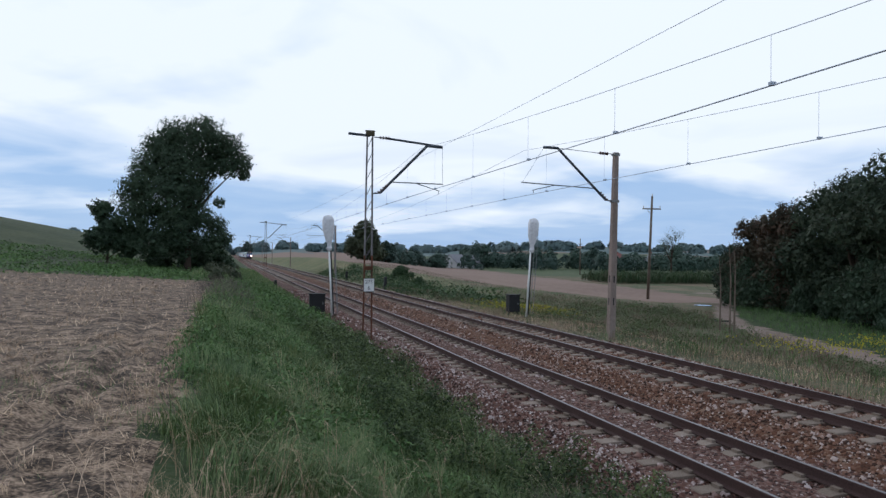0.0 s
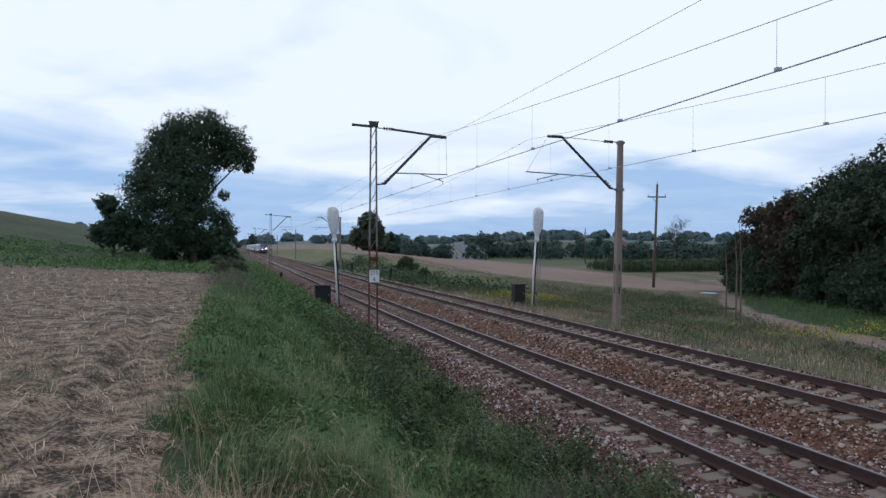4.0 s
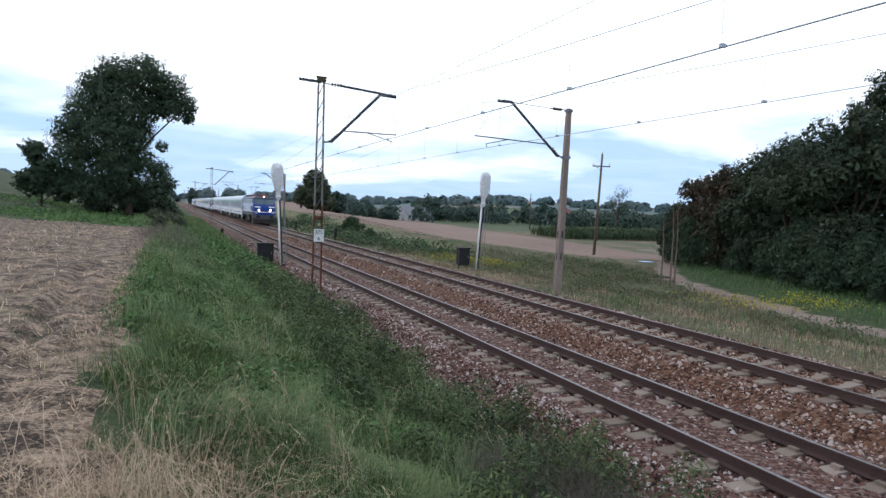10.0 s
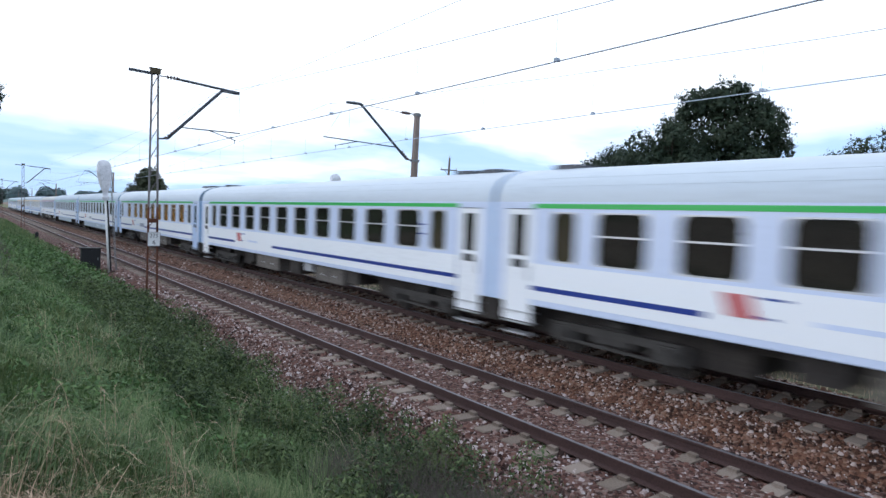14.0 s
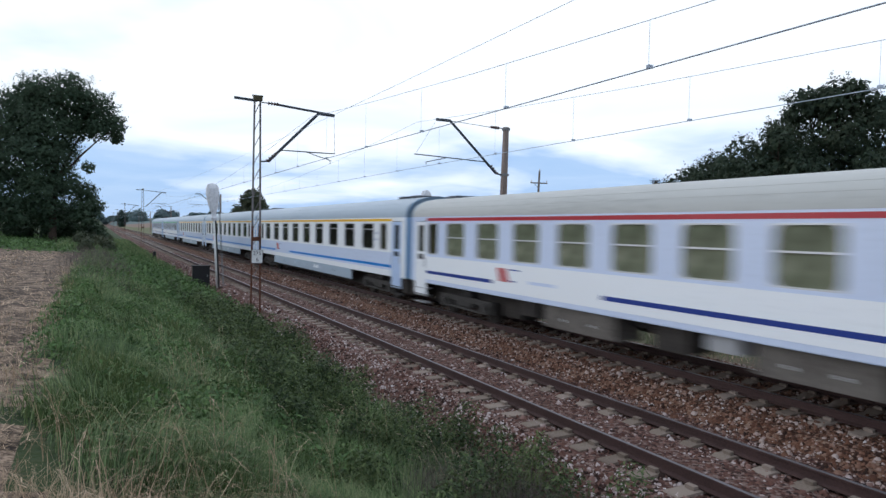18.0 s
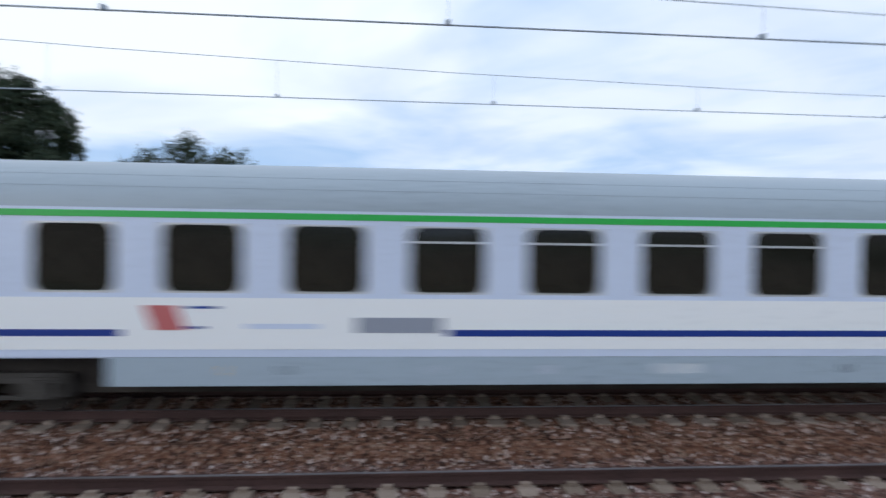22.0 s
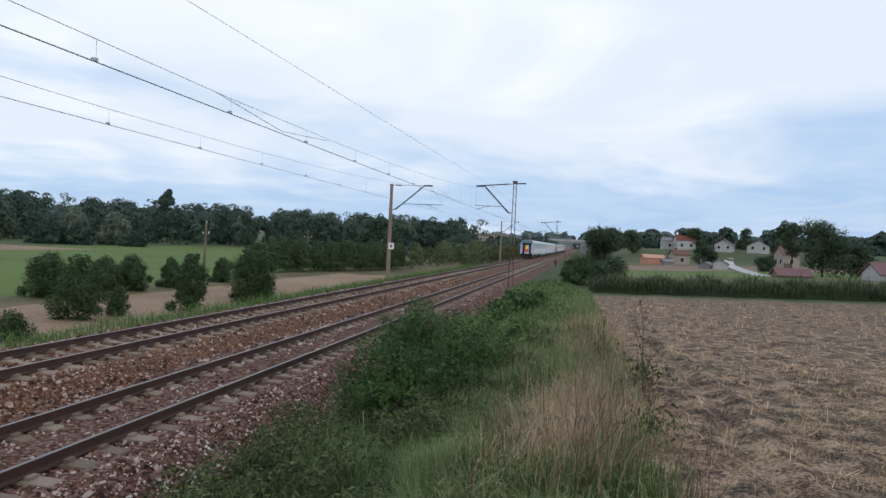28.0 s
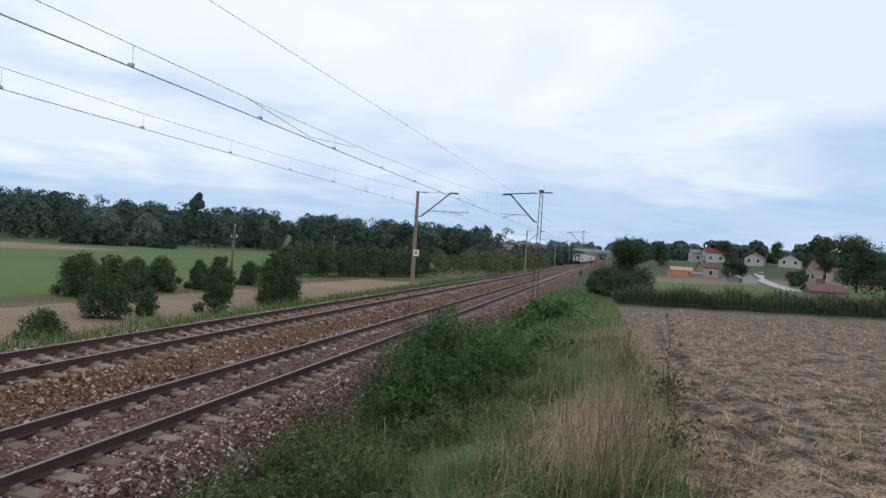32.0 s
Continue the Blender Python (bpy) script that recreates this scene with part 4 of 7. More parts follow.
tree("shrub", "dark shrub growing beside the tall tree", -10.2, 62.5, 5.5, [(-0.5, 0, 4.6, 1.1), (0.4, 0.2, 3.0, 1.6), (-0.6, 0, 2.0, 1.6), (1.6, 0.3, 1.8, 1.8)], 8000, 0.11, LEAF["tree"], 12, 0.12, "shrub")
tree("shrub", "dark undergrowth below the tall tree", -0.6, 64, 3.4, [(0, 0, 1.2, 1.2), (0.5, 2.5, 0.8, 0.9), (-2.5, 1, 1.5, 1.7), (-5.5, 0.5, 1.0, 1.4)], 7000, 0.10, LEAF["tree"], 13, 0.1, "shrub")

# the wood on the far side
rw = random.Random(21)
wood = [(-43.6, 56, 1.6), (-45.4, 53, 3.7), (-47.4, 51, 4.9), (-49.6, 50, 6.1), (-51.6, 49, 7.1), (-53.6, 48, 8.4), (-56.2, 47, 9.6), (-62.5, 47, 7.0), (-69.8, 62, 7.6), (-72.9, 60, 9.1), (-75.6, 63, 7.8)]
wood_edge = lambda az: float(np.interp(-az, (43, 48.7, 53.1, 57.7, 62, 76), (62, 53.5, 45.5, 40.5, 39, 40)))
for i, (az, d, el) in enumerate(wood):
    d = max(d, wood_edge(az) + 4)
    x, y = d * math.sin(radians(-az)), d * math.cos(radians(az))
    h = 3.01 + d * math.tan(radians(el)) - gz(x, y)
    w = min(5.2, 0.42 * h + 0.8) if az < -66 else min(4.2, 0.36 * h + 0.8) if az < -56 else 0.3 * h + 0.8
    tree("oak_tree", "broad dark green tree at the edge of the wood", x, y, h, round_lobes(h, w, rw, 17, 0.10), 20000, 0.082, LEAF["autumn" if -49 < az < -44 else "wood"], 40 + i, 0.28, group="trees of the wood")
# the great oak: a wide dome, steep on one side, with a low shoulder on the other
gx_, gy_ = 50.5 * math.sin(radians(60.1)), 50.5 * math.cos(radians(60.1))
gh = 3.01 + 50.5 * math.tan(radians(12.0)) - gz(gx_, gy_)
dome = [(0.0, 1.9, 1.9), (-1.7, 2.1, 1.8), (1.8, 2.4, 1.8), (2.9, 3.5, 1.6), (3.5, 5.0, 1.5), (3.3, 6.6, 1.6), (-3.0, 3.7, 1.6), (-3.7, 5.4, 1.7), (-3.6, 7.4, 1.9), (0.2, 4.4, 2.7), (1.8, 6.2, 2.4), (-1.6, 6.6, 2.7), (-4.6, 7.4, 1.5), (0.4, 8.6, 2.9), (2.9, 8.8, 2.2), (-3.0, 9.6, 2.6), (0.0, 11.2, 2.8), (0.9, 1.2, 1.0), (-0.9, 1.2, 1.0), (2.6, 2.2, 0.8), (-2.7, 2.5, 0.9)]
rg = random.Random(91)
dome = [(0.503 * u_ + 0.864 * v_, -0.864 * u_ + 0.503 * v_, gh - z_, q_) for u_, z_, q_ in dome for v_ in (rg.uniform(-1.6, 0.4),)]
tree("oak_tree", "tall dark oak with a wide domed crown above the wood", gx_, gy_, gh, dome, 66000, 0.078, LEAF["wood"], 39, 0.42, group="trees of the wood")
for i in range(15):
    az = -44.5 - i * 2.1
    d = wood_edge(az) + 0.5 + rw.uniform(0, 2.5)
    x, y = d * math.sin(radians(-az)), d * math.cos(radians(az))
    h = rw.uniform(2.6, 4.6)
    tree("hazel_bush", "dense green bush at the edge of the wood", x, y, h, bush_lobes(h, h * 0.6, rw), 8500, 0.056, LEAF["woodbush"], 80 + i, 0.08, "bush", "bushes of the wood edge")
# a dead dock plant and a thistle at the edge of the stubble
for x, y, h, seed_ in ((-0.85, -8.3, 1.15, 5), (-0.5, -11.6, 0.9, 6), (-0.75, -6.4, 0.6, 7)):
    rd_ = random.Random(seed_)
    th = thing("dead_dock", "dead brown dock plant with seed heads on the verge", "weed", "dead dock plants", at=pose(x, y, gz(x, y)))
    part("stem", Geo().tube((0, 0, -0.05), (0.05, 0.02, h), 0.008, 0.003, 6), LEAF["brownweed"], th)
    for k in range(9):
        z = h * (0.3 + 0.075 * k)
        a = 2.4 * k
        e = Vector((0.28 * math.cos(a) * (1.1 - z / h), 0.28 * math.sin(a) * (1.1 - z / h), 0.26))
        b_ = Vector((0.05 * z / h, 0.02 * z / h, z))
        br_ = part("branch", Geo().tube(b_, b_ + e, 0.004, 0.002, 5), LEAF["brownweed"], th)
        V, Fq = leaf_quads(np.array([b_ + e * rd_.uniform(0.4, 1.05) for q in range(18)]) + np.random.RandomState(seed_ * 9 + k).normal(0, 0.018, (18, 3)), 0.014, np.random.RandomState(k + seed_))
        tagged(part("seed_head", array_mesh("seed_head", V, Fq, LEAF["rust"], 3), None, br_), "rust-brown seed head", kind="stuff")
    rf_ = np.random.RandomState(seed_ * 5)
    foot = rf_.normal(0, 1, (260, 3)) * np.array([0.13, 0.13, 0.1]) + np.array([0, 0, 0.3 * h])
    V, Fq = leaf_quads(foot, 0.035, rf_, up=0.5, aspect=0.35)
    tagged(part("foot_leaves", array_mesh("foot_leaves", V, Fq, LEAF["nettle"], 3), None, th), "dark green lower leaves", kind="stuff")

# bare grey saplings by the puddled path
for i, (x, y, h) in enumerate(((27.1, 28.9, 5.2), (27.8, 29.3, 5.6), (27.4, 30.0, 4.4))):
    z0 = gz(x, y)
    th = thing("dead_sapling", "leafless grey sapling beside the path", "tree", "dead saplings", at=pose(x, y, z0))
    g = Geo().tube((0, 0, -0.2), (0.15, 0.1, h * 0.6), 0.06, 0.035, 7)
    g.tube((0.15, 0.1, h * 0.6), (0.1, 0.2, h), 0.035, 0.01, 6)
    part("trunk", g, M["wood_pole"], th)
    for k in range(9):
        z = h * (0.35 + 0.06 * k)
        a = k * 2.4
        part("branch", Geo().tube((0.1, 0.08, z), (0.1 + 0.8 * math.cos(a), 0.08 + 0.8 * math.sin(a), z + 0.8), 0.018, 0.005, 5), M["bark"], th)

# trees standing singly in the distance
r5 = random.Random(7)
for nm, lab, az, d, el0, h, w, m, n in (
        ("oak_tree", "round tree standing on the far bank", -11.9, 205, 0.1, 12.6, 9.0, "bank", 9000),
        ("oak_tree", "round tree standing on the far bank", -13.6, 215, -0.3, 7.5, 4.2, "far", 2500),
        ("oak_tree", "dark pointed tree at the far end of the line", -1.5, 620, 0.0, 14.0, 5.0, "far", 1500),
        ("aspen_tree", "tall thin-crowned tree above the hedges", -38.6, 190, -1.0, 14.0, 4.6, "grey", 1300),
        ("oak_tree", "tall tree at the edge of the green field", -113.9, 205, -1.2, 17.0, 5.6, "far", 3600),
        ("oak_tree", "tall tree at the edge of the green field", -118.0, 208, -1.2, 14.5, 5.2, "far", 3200),
        ("oak_tree", "round tree at the edge of the green field", -125.5, 200, -1.4, 11.5, 6.5, "far", 3200),
        ("poplar_tree", "tall slender tree above the wood", -144.1, 260, -1.2, 20.0, 4.8, "far", 3000),
        ("poplar_tree", "large pointed tree above the bushes", -165.9, 230, -1.0, 13.0, 5.4, "far", 3600),
        ("hawthorn_tree", "low dark tree at the far edge of the green field", -135.6, 186, -1.2, 5.4, 4.6, "deep", 2600),
        ("hawthorn_tree", "low dark tree at the far edge of the green field", -137.8, 186, -1.2, 5.2, 4.2, "deep", 2600),
        ("hawthorn_tree", "low dark tree at the far edge of the green field", -141.7, 186, -1.2, 3.0, 4.0, "deep", 1800),
        ("willow_tree", "grey-green willow in front of the wood", -137.4, 190, -1.2, 9.5, 5.2, "grey", 4200),
        ("willow_tree", "grey-green willow in front of the wood", -140.3, 195, -1.2, 9.0, 5.2, "grey", 4200)):
    x, y = d * math.sin(radians(-az)), d * math.cos(radians(az))
    tree(nm, lab, x, y, h, bush_lobes(h, w, r5) if nm[0] in "wh" else round_lobes(h, w, r5, 11, 0.15 if nm[0] != "a" else 0.55), int(n * (1.6 if nm[0] != "a" else 1)), 0.0125 * d / (8 if nm[0] != "a" else 17), LEAF[m], int(d * 3 + az), 0.3, slim=0.55 if nm[0] != "a" else 0.39)

for nm, lab, az, d, h, w, n, m in (
        ("alder_bush", "dark green bush on the field side of the line", -135.8, 51.8, 2.8, 1.5, 3800, "bush"),
        ("alder_bush", "tall loose bush on the field side of the line", -137.96, 38.8, 3.5, 1.15, 3000, "bush"),
        ("alder_bush", "dark green bush on the field side of the line", -139.7, 55.5, 2.6, 1.2, 3000, "bush"),
        ("alder_bush", "dark green bush on the field side of the line", -141.6, 57.0, 2.7, 1.2, 3000, "bush"),
        ("alder_bush", "narrow dark bush beside the line", -146.07, 42.8, 3.7, 1.0, 3200, "bush"),
        ("alder_bush", "narrow dark bush beside the line", -144.57, 59.8, 2.5, 0.9, 2200, "bush"),
        ("alder_bush", "broad dark bush beside the line", -151.19, 48.9, 4.3, 1.75, 6000, "bush"),
        ("alder_bush", "small dark bush at the edge of the green field", -148.6, 67, 2.4, 0.9, 1600, "bush"),
        ("sapling", "young green sapling beside the line", -140.71, 40.3, 1.7, 0.6, 700, "bush"),
        ("alder_bush", "small dark bush on the grassy bank", -14.94, 86.1, 1.7, 1.3, 1500, "bush"),
        ("alder_bush", "small dark bush on the grassy bank", -16.56, 71.6, 1.0, 0.8, 900, "bush"),
        ("alder_bush", "small dark bush at the edge of the green field", -121.4, 50, 2.1, 1.1, 2600, "bush"),
        ("alder_bush", "small dark bush at the edge of the green field", -126.0, 51, 1.7, 1.0, 2000, "bush"),
        ("alder_bush", "small dark bush at the edge of the green field", -128.4, 50, 2.0, 1.2, 2000, "bush"),
        ("sapling", "young green sapling on the dirt field", -123.6, 36, 2.0, 0.5, 700, "elder"),
        ("sapling", "young green sapling beside the line", -133.57, 32.6, 1.15, 0.8, 900, "bush"),
        ("alder_tree", "dark tree beside the tracks near the village", 178.2, 78, 6.5, 3.2, 7000, "tree"),
        ("alder_bush", "round bush beside the tracks", -179.6, 66, 2.5, 1.5, 3500, "bush"),
        ("alder_bush", "round bush beside the tracks", 178.2, 70, 2.2, 1.4, 3000, "tree"),
        ("oak_tree", "large dark tree among the village houses", 161.3, 118, 9.4, 4.9, 6400, "tree"),
        ("oak_tree", "large dark tree among the village houses", 163.4, 170, 11.0, 2.6, 2600, "tree"),
        ("oak_tree", "large dark tree among the village houses", 159.0, 119, 5.2, 2.8, 3000, "tree"),
        ("oak_tree", "dark tree standing behind a village house", 164.0, 215, 13.0, 4.6, 2600, "tree"),
        ("oak_tree", "dark bushy tree beside a village house", 169.9, 164, 5.2, 3.4, 3000, "tree"),
        ("oak_tree", "dark tree beside a village house", 165.2, 140, 3.0, 2.2, 2000, "tree"),
        ("oak_tree", "dark tree behind the village houses", 170.6, 262, 8.5, 4.0, 2000, "tree"),
        ("oak_tree", "dark tree behind the village houses", 166.9, 270, 8.0, 4.0, 2000, "tree"),
        ("oak_tree", "dark tree behind the village houses", 175.6, 240, 9.0, 5.0, 2000, "tree")):
    x, y = d * math.sin(radians(-az)), d * math.cos(radians(az))
    big_ = nm.endswith("tree")
    tree(nm, lab, x, y, h, round_lobes(h, w * 1.15, r5, 12, 0.12) if big_ else bush_lobes(h * 1.06, w * 1.36, r5), int(n * (3.0 if d > 90 else 4.4)), 0.016 + d * 0.0006, LEAF[m], int(d * 7 - az * 3), 0.2 if big_ else 0.07, "tree" if big_ else "bush", "" if big_ else "bushes beside the line")


def belt(name, label, spots, per, leaf, mat, seed):
    """Distant trees nobody could count: clumps of leaves in one mesh."""
    r = np.random.RandomState(abs(int(seed)))
    P_ = []
    for x, y, h, w in spots:
        rr = random.Random(int(x * 13 + y * 7))
        lob = [(x + a, y + b, gz(x, y) + c, q) for a, b, c, q in (round_lobes(h, w, rr, 9, 0.02) if h > 7 else bush_lobes(h, w, rr, 9)[:10])]
        P_.append((shell_points if h > 2 else spray_points)(lob, per, r))
    V, Fq = leaf_quads(np.concatenate([q[0] for q in P_]), leaf, r, aspect=0.8, face=np.concatenate([q[1] / np.linalg.norm(q[1], axis=1)[:, None] for q in P_]), loose=0.14)
    return tagged(new(name, array_mesh(name, V, Fq, mat, 3)), label, "trees", kind="stuff")


def polar(az, d):
    return d * math.sin(radians(-az)), d * math.cos(radians(az))


rb = random.Random(31)
sp = []
for i in range(260):
    az = rb.uniform(-170, -104)
    d = rb.uniform(205, 330)
    x, y = polar(az, d)
    sp.append((x, y, rb.uniform(7.5, 11.5) + 0.045 * (d - 205) + (2.5 if -136 < az < -127 else 1.8 if az < -138 else 0), rb.uniform(4.6, 7.4)))
for i in range(130):
    az = rb.uniform(-172, -104)
    x, y = polar(az, rb.uniform(300, 380))
    sp.append((x, y, 3.0 + math.hypot(x, y) * math.tan(radians(rb.uniform(1.9, 2.5) - 0.012 * max(0, -150 - az))) - gz(x, y), rb.uniform(5.5, 8.5)))
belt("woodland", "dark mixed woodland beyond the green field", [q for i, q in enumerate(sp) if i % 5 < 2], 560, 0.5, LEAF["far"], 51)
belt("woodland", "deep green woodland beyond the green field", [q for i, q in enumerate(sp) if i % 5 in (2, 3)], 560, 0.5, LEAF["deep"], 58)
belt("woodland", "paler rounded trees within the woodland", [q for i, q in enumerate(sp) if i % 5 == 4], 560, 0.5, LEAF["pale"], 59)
sp = []
for i in range(40):
    t = 0.36 + 0.64 * i / 39
    x, y = 46 - 16 * t + rb.uniform(-1.5, 1.5), -62 - 44 * t + rb.uniform(-2, 2)
    sp.append((x, y, rb.uniform(3.8, 4.9), rb.uniform(1.6, 2.3)))
belt("hedge", "dense dark hedge of young trees beyond the dirt field", sp, 1900, 0.105, LEAF["hedge"], 52)
sp = []
for i in range(46):
    y = rb.uniform(-260, -96)
    sp.append((18.5 + rb.uniform(0, 16) * (0.4 + abs(y) / 260), y, rb.uniform(3, 6.5), rb.uniform(1.8, 3.4)))
belt("thicket", "tangled green thicket along the line", sp, 1000, 0.17, LEAF["thicket"], 53)
sp = []
for i in range(150):
    az = rb.uniform(-48, -13)
    d = rb.uniform(205, 320)
    x, y = polar(az, d)
    sp.append((x, y, rb.uniform(1.6, 5.4) + (rb.choice((0.2, 0.6, 3.2)) if az < -20 else -0.3) + 1.0 * math.sin(az * 1.1) + 0.010 * (d - 200), rb.uniform(3.2, 5.4)))
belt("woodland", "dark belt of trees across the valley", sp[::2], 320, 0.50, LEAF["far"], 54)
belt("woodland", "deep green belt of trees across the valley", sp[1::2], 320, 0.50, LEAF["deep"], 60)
sp = []
for i in range(150):
    az = rb.uniform(150, 179) if i % 3 else rb.uniform(-178, -166)
    d = rb.uniform(285, 430)
    x, y = polar(az, d)
    sp.append((x, y, rb.uniform(5, 9.5), rb.uniform(4, 6.5)))
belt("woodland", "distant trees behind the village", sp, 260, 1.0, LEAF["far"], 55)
sp = []
for i in range(34):
    sp.append((rb.uniform(-1.5, 0.8), rb.uniform(44, 100), rb.uniform(0.6, 1.3), rb.uniform(0.6, 1.0)))
belt("undergrowth", "rank green undergrowth at the end of the field", sp, 700, 0.075, LEAF["bank"], 56)
# wooded ridges on the horizon, far behind everything; their colour holds the blue haze
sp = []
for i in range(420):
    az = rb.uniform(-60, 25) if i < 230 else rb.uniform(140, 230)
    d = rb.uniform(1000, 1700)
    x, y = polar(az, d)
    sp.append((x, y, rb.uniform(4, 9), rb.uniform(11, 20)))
belt("wooded_ridge", "wooded ridge on the horizon, haze painted into its colour", sp, 150, 4.0, M["hill_wood"], 57)

# bright bush beside the near track
eb = [(0, 0.2, 0.7, 0.8), (0.3, 0.6, 0.45, 0.6), (-0.5, 0.5, 0.75, 0.7), (0.3, -0.7, 1.15, 0.75), (-0.6, -0.7, 1.2, 0.75), (-0.2, -0.3, 1.6, 0.45), (0.1, -1.2, 1.65, 0.5), (0.6, 0.2, 1.0, 0.5), (-0.4, -2.0, 1.3, 0.6), (-1.0, -1.5, 0.95, 0.75), (-0.7, -2.4, 0.85, 0.8), (-1.3, -2.9, 0.6, 0.7), (0.5, -1.9, 0.85, 0.75), (0.9, 0.1, 0.4, 0.6), (-1.2, -0.3, 0.45, 0.65), (0.2, -1.0, 0.6, 0.8), (-0.2, -2.2, 0.4, 0.8)]
tree("elder_bush", "bright green elder bush growing beside the track", 3.1, -11.4, 1.9, eb, 46000, 0.036, LEAF["elder"], 77, 0.05, "bush", slim=0.2)
tree("elder_bush", "low green bush growing on the verge", 2.4, -17.5, 1.4, [(0, 0, 0.3, 0.6), (0.9, 0.5, 0.3, 0.5), (-0.8, -1.2, 0.3, 0.6)], 6000, 0.042, LEAF["elder"], 78, 0.05, "bush")
tree("elder_bush", "low green bush growing on the verge", 3.0, -30, 1.3, [(0, 0, 0.4, 0.8), (0.4, 1.8, 0.3, 0.7), (-1.0, -1.6, 0.4, 0.8), (0.2, -3.0, 0.4, 0.7)], 9000, 0.06, LEAF["elder"], 79, 0.05, "bush")


def tuft(x, y):
    """How tall the growth stands, patch by patch."""
    a = np.sin(2.9 * x + 1.3 * np.sin(1.7 * y)) * np.sin(2.3 * y + 0.9 * np.sin(2.1 * x) + 0.6)
    b = np.sin(6.1 * x - 2.7 * y + 1.0) * np.sin(5.3 * y + 2.2 * x)
    return 0.95 + 0.38 * a + 0.17 * b


def blades(name, label, n, xr, yr, h, w, lean, mat, seed, keep=None, clump=0.0, category="grass", droop=0.35, soft=False):
    """Grass blades; soft ones bend over together, patch by patch."""
    r = np.random.RandomState(abs(int(seed)))
    x, y = r.uniform(*xr, n), r.uniform(*yr, n)
    if clump:
        c = max(1, n // 40)
        cxs, cys = r.uniform(*xr, c), r.uniform(*yr, c)
        k = r.randint(0, c, n)
        x, y = cxs[k] + r.normal(0, clump, n), cys[k] + r.normal(0, clump, n)
    ok = np.hypot(x, y) > 0.35
    if keep is not None:
        ok &= keep(x, y, r)
    x, y = x[ok], y[ok]
    n = len(x)
    z = land(x, y)
    hh = r.uniform(h[0], h[1], n) * (0.75 + 0.5 * np.abs(np.sin(x * 0.9 + 1) * np.sin(y * 0.6)))
    a = r.uniform(0, 6.283, n)
    if soft:
        hh = r.uniform(h[0], h[1], n) * tuft(x, y)
        a = 1.9 * np.sin(1.3 * x + 0.7 * y) + 1.7 * np.sin(1.1 * y - 0.9 * x + 2.0) + r.normal(0, 0.75, n)
    lx, ly = np.cos(a), np.sin(a)
    wd = w * r.uniform(0.6, 1.4, n)
    b = a + 1.57 + r.uniform(-0.4, 0.4, n)
    side = np.stack([np.cos(b) * wd, np.sin(b) * wd, np.zeros(n)], 1)
    ln = hh * r.uniform(0.1, 1.0, n) * lean
    base = np.stack([x, y, z - 0.02], 1)
    mid = np.stack([x + lx * ln * 0.35, y + ly * ln * 0.35, z + hh * 0.6], 1)
    tip = np.stack([x + lx * ln, y + ly * ln, z + hh * (1 - droop * r.uniform(0, 1, n) * lean)], 1)
    if soft:
        mid = np.stack([x + lx * ln * 0.42, y + ly * ln * 0.42, z + hh * 0.68], 1)
        V = np.stack([base - side, base + side, mid - side * 0.8, mid + side * 0.8, tip], 1).reshape(-1, 3)
        Fc = (np.array([(0, 1, 3), (0, 3, 2), (2, 3, 4)])[None] + 5 * np.arange(n)[:, None, None]).reshape(-1, 3)
    else:
        V = np.stack([base - side, mid + side * 0.9, mid - side * 0.3, tip], 1).reshape(-1, 3)
        Fc = (np.array([(0, 1, 2), (2, 1, 3)])[None] + 4 * np.arange(n)[:, None, None]).reshape(-1, 3)
    return tagged(new(name, array_mesh(name, V, Fc, mat, 3)), label, category, kind="stuff")


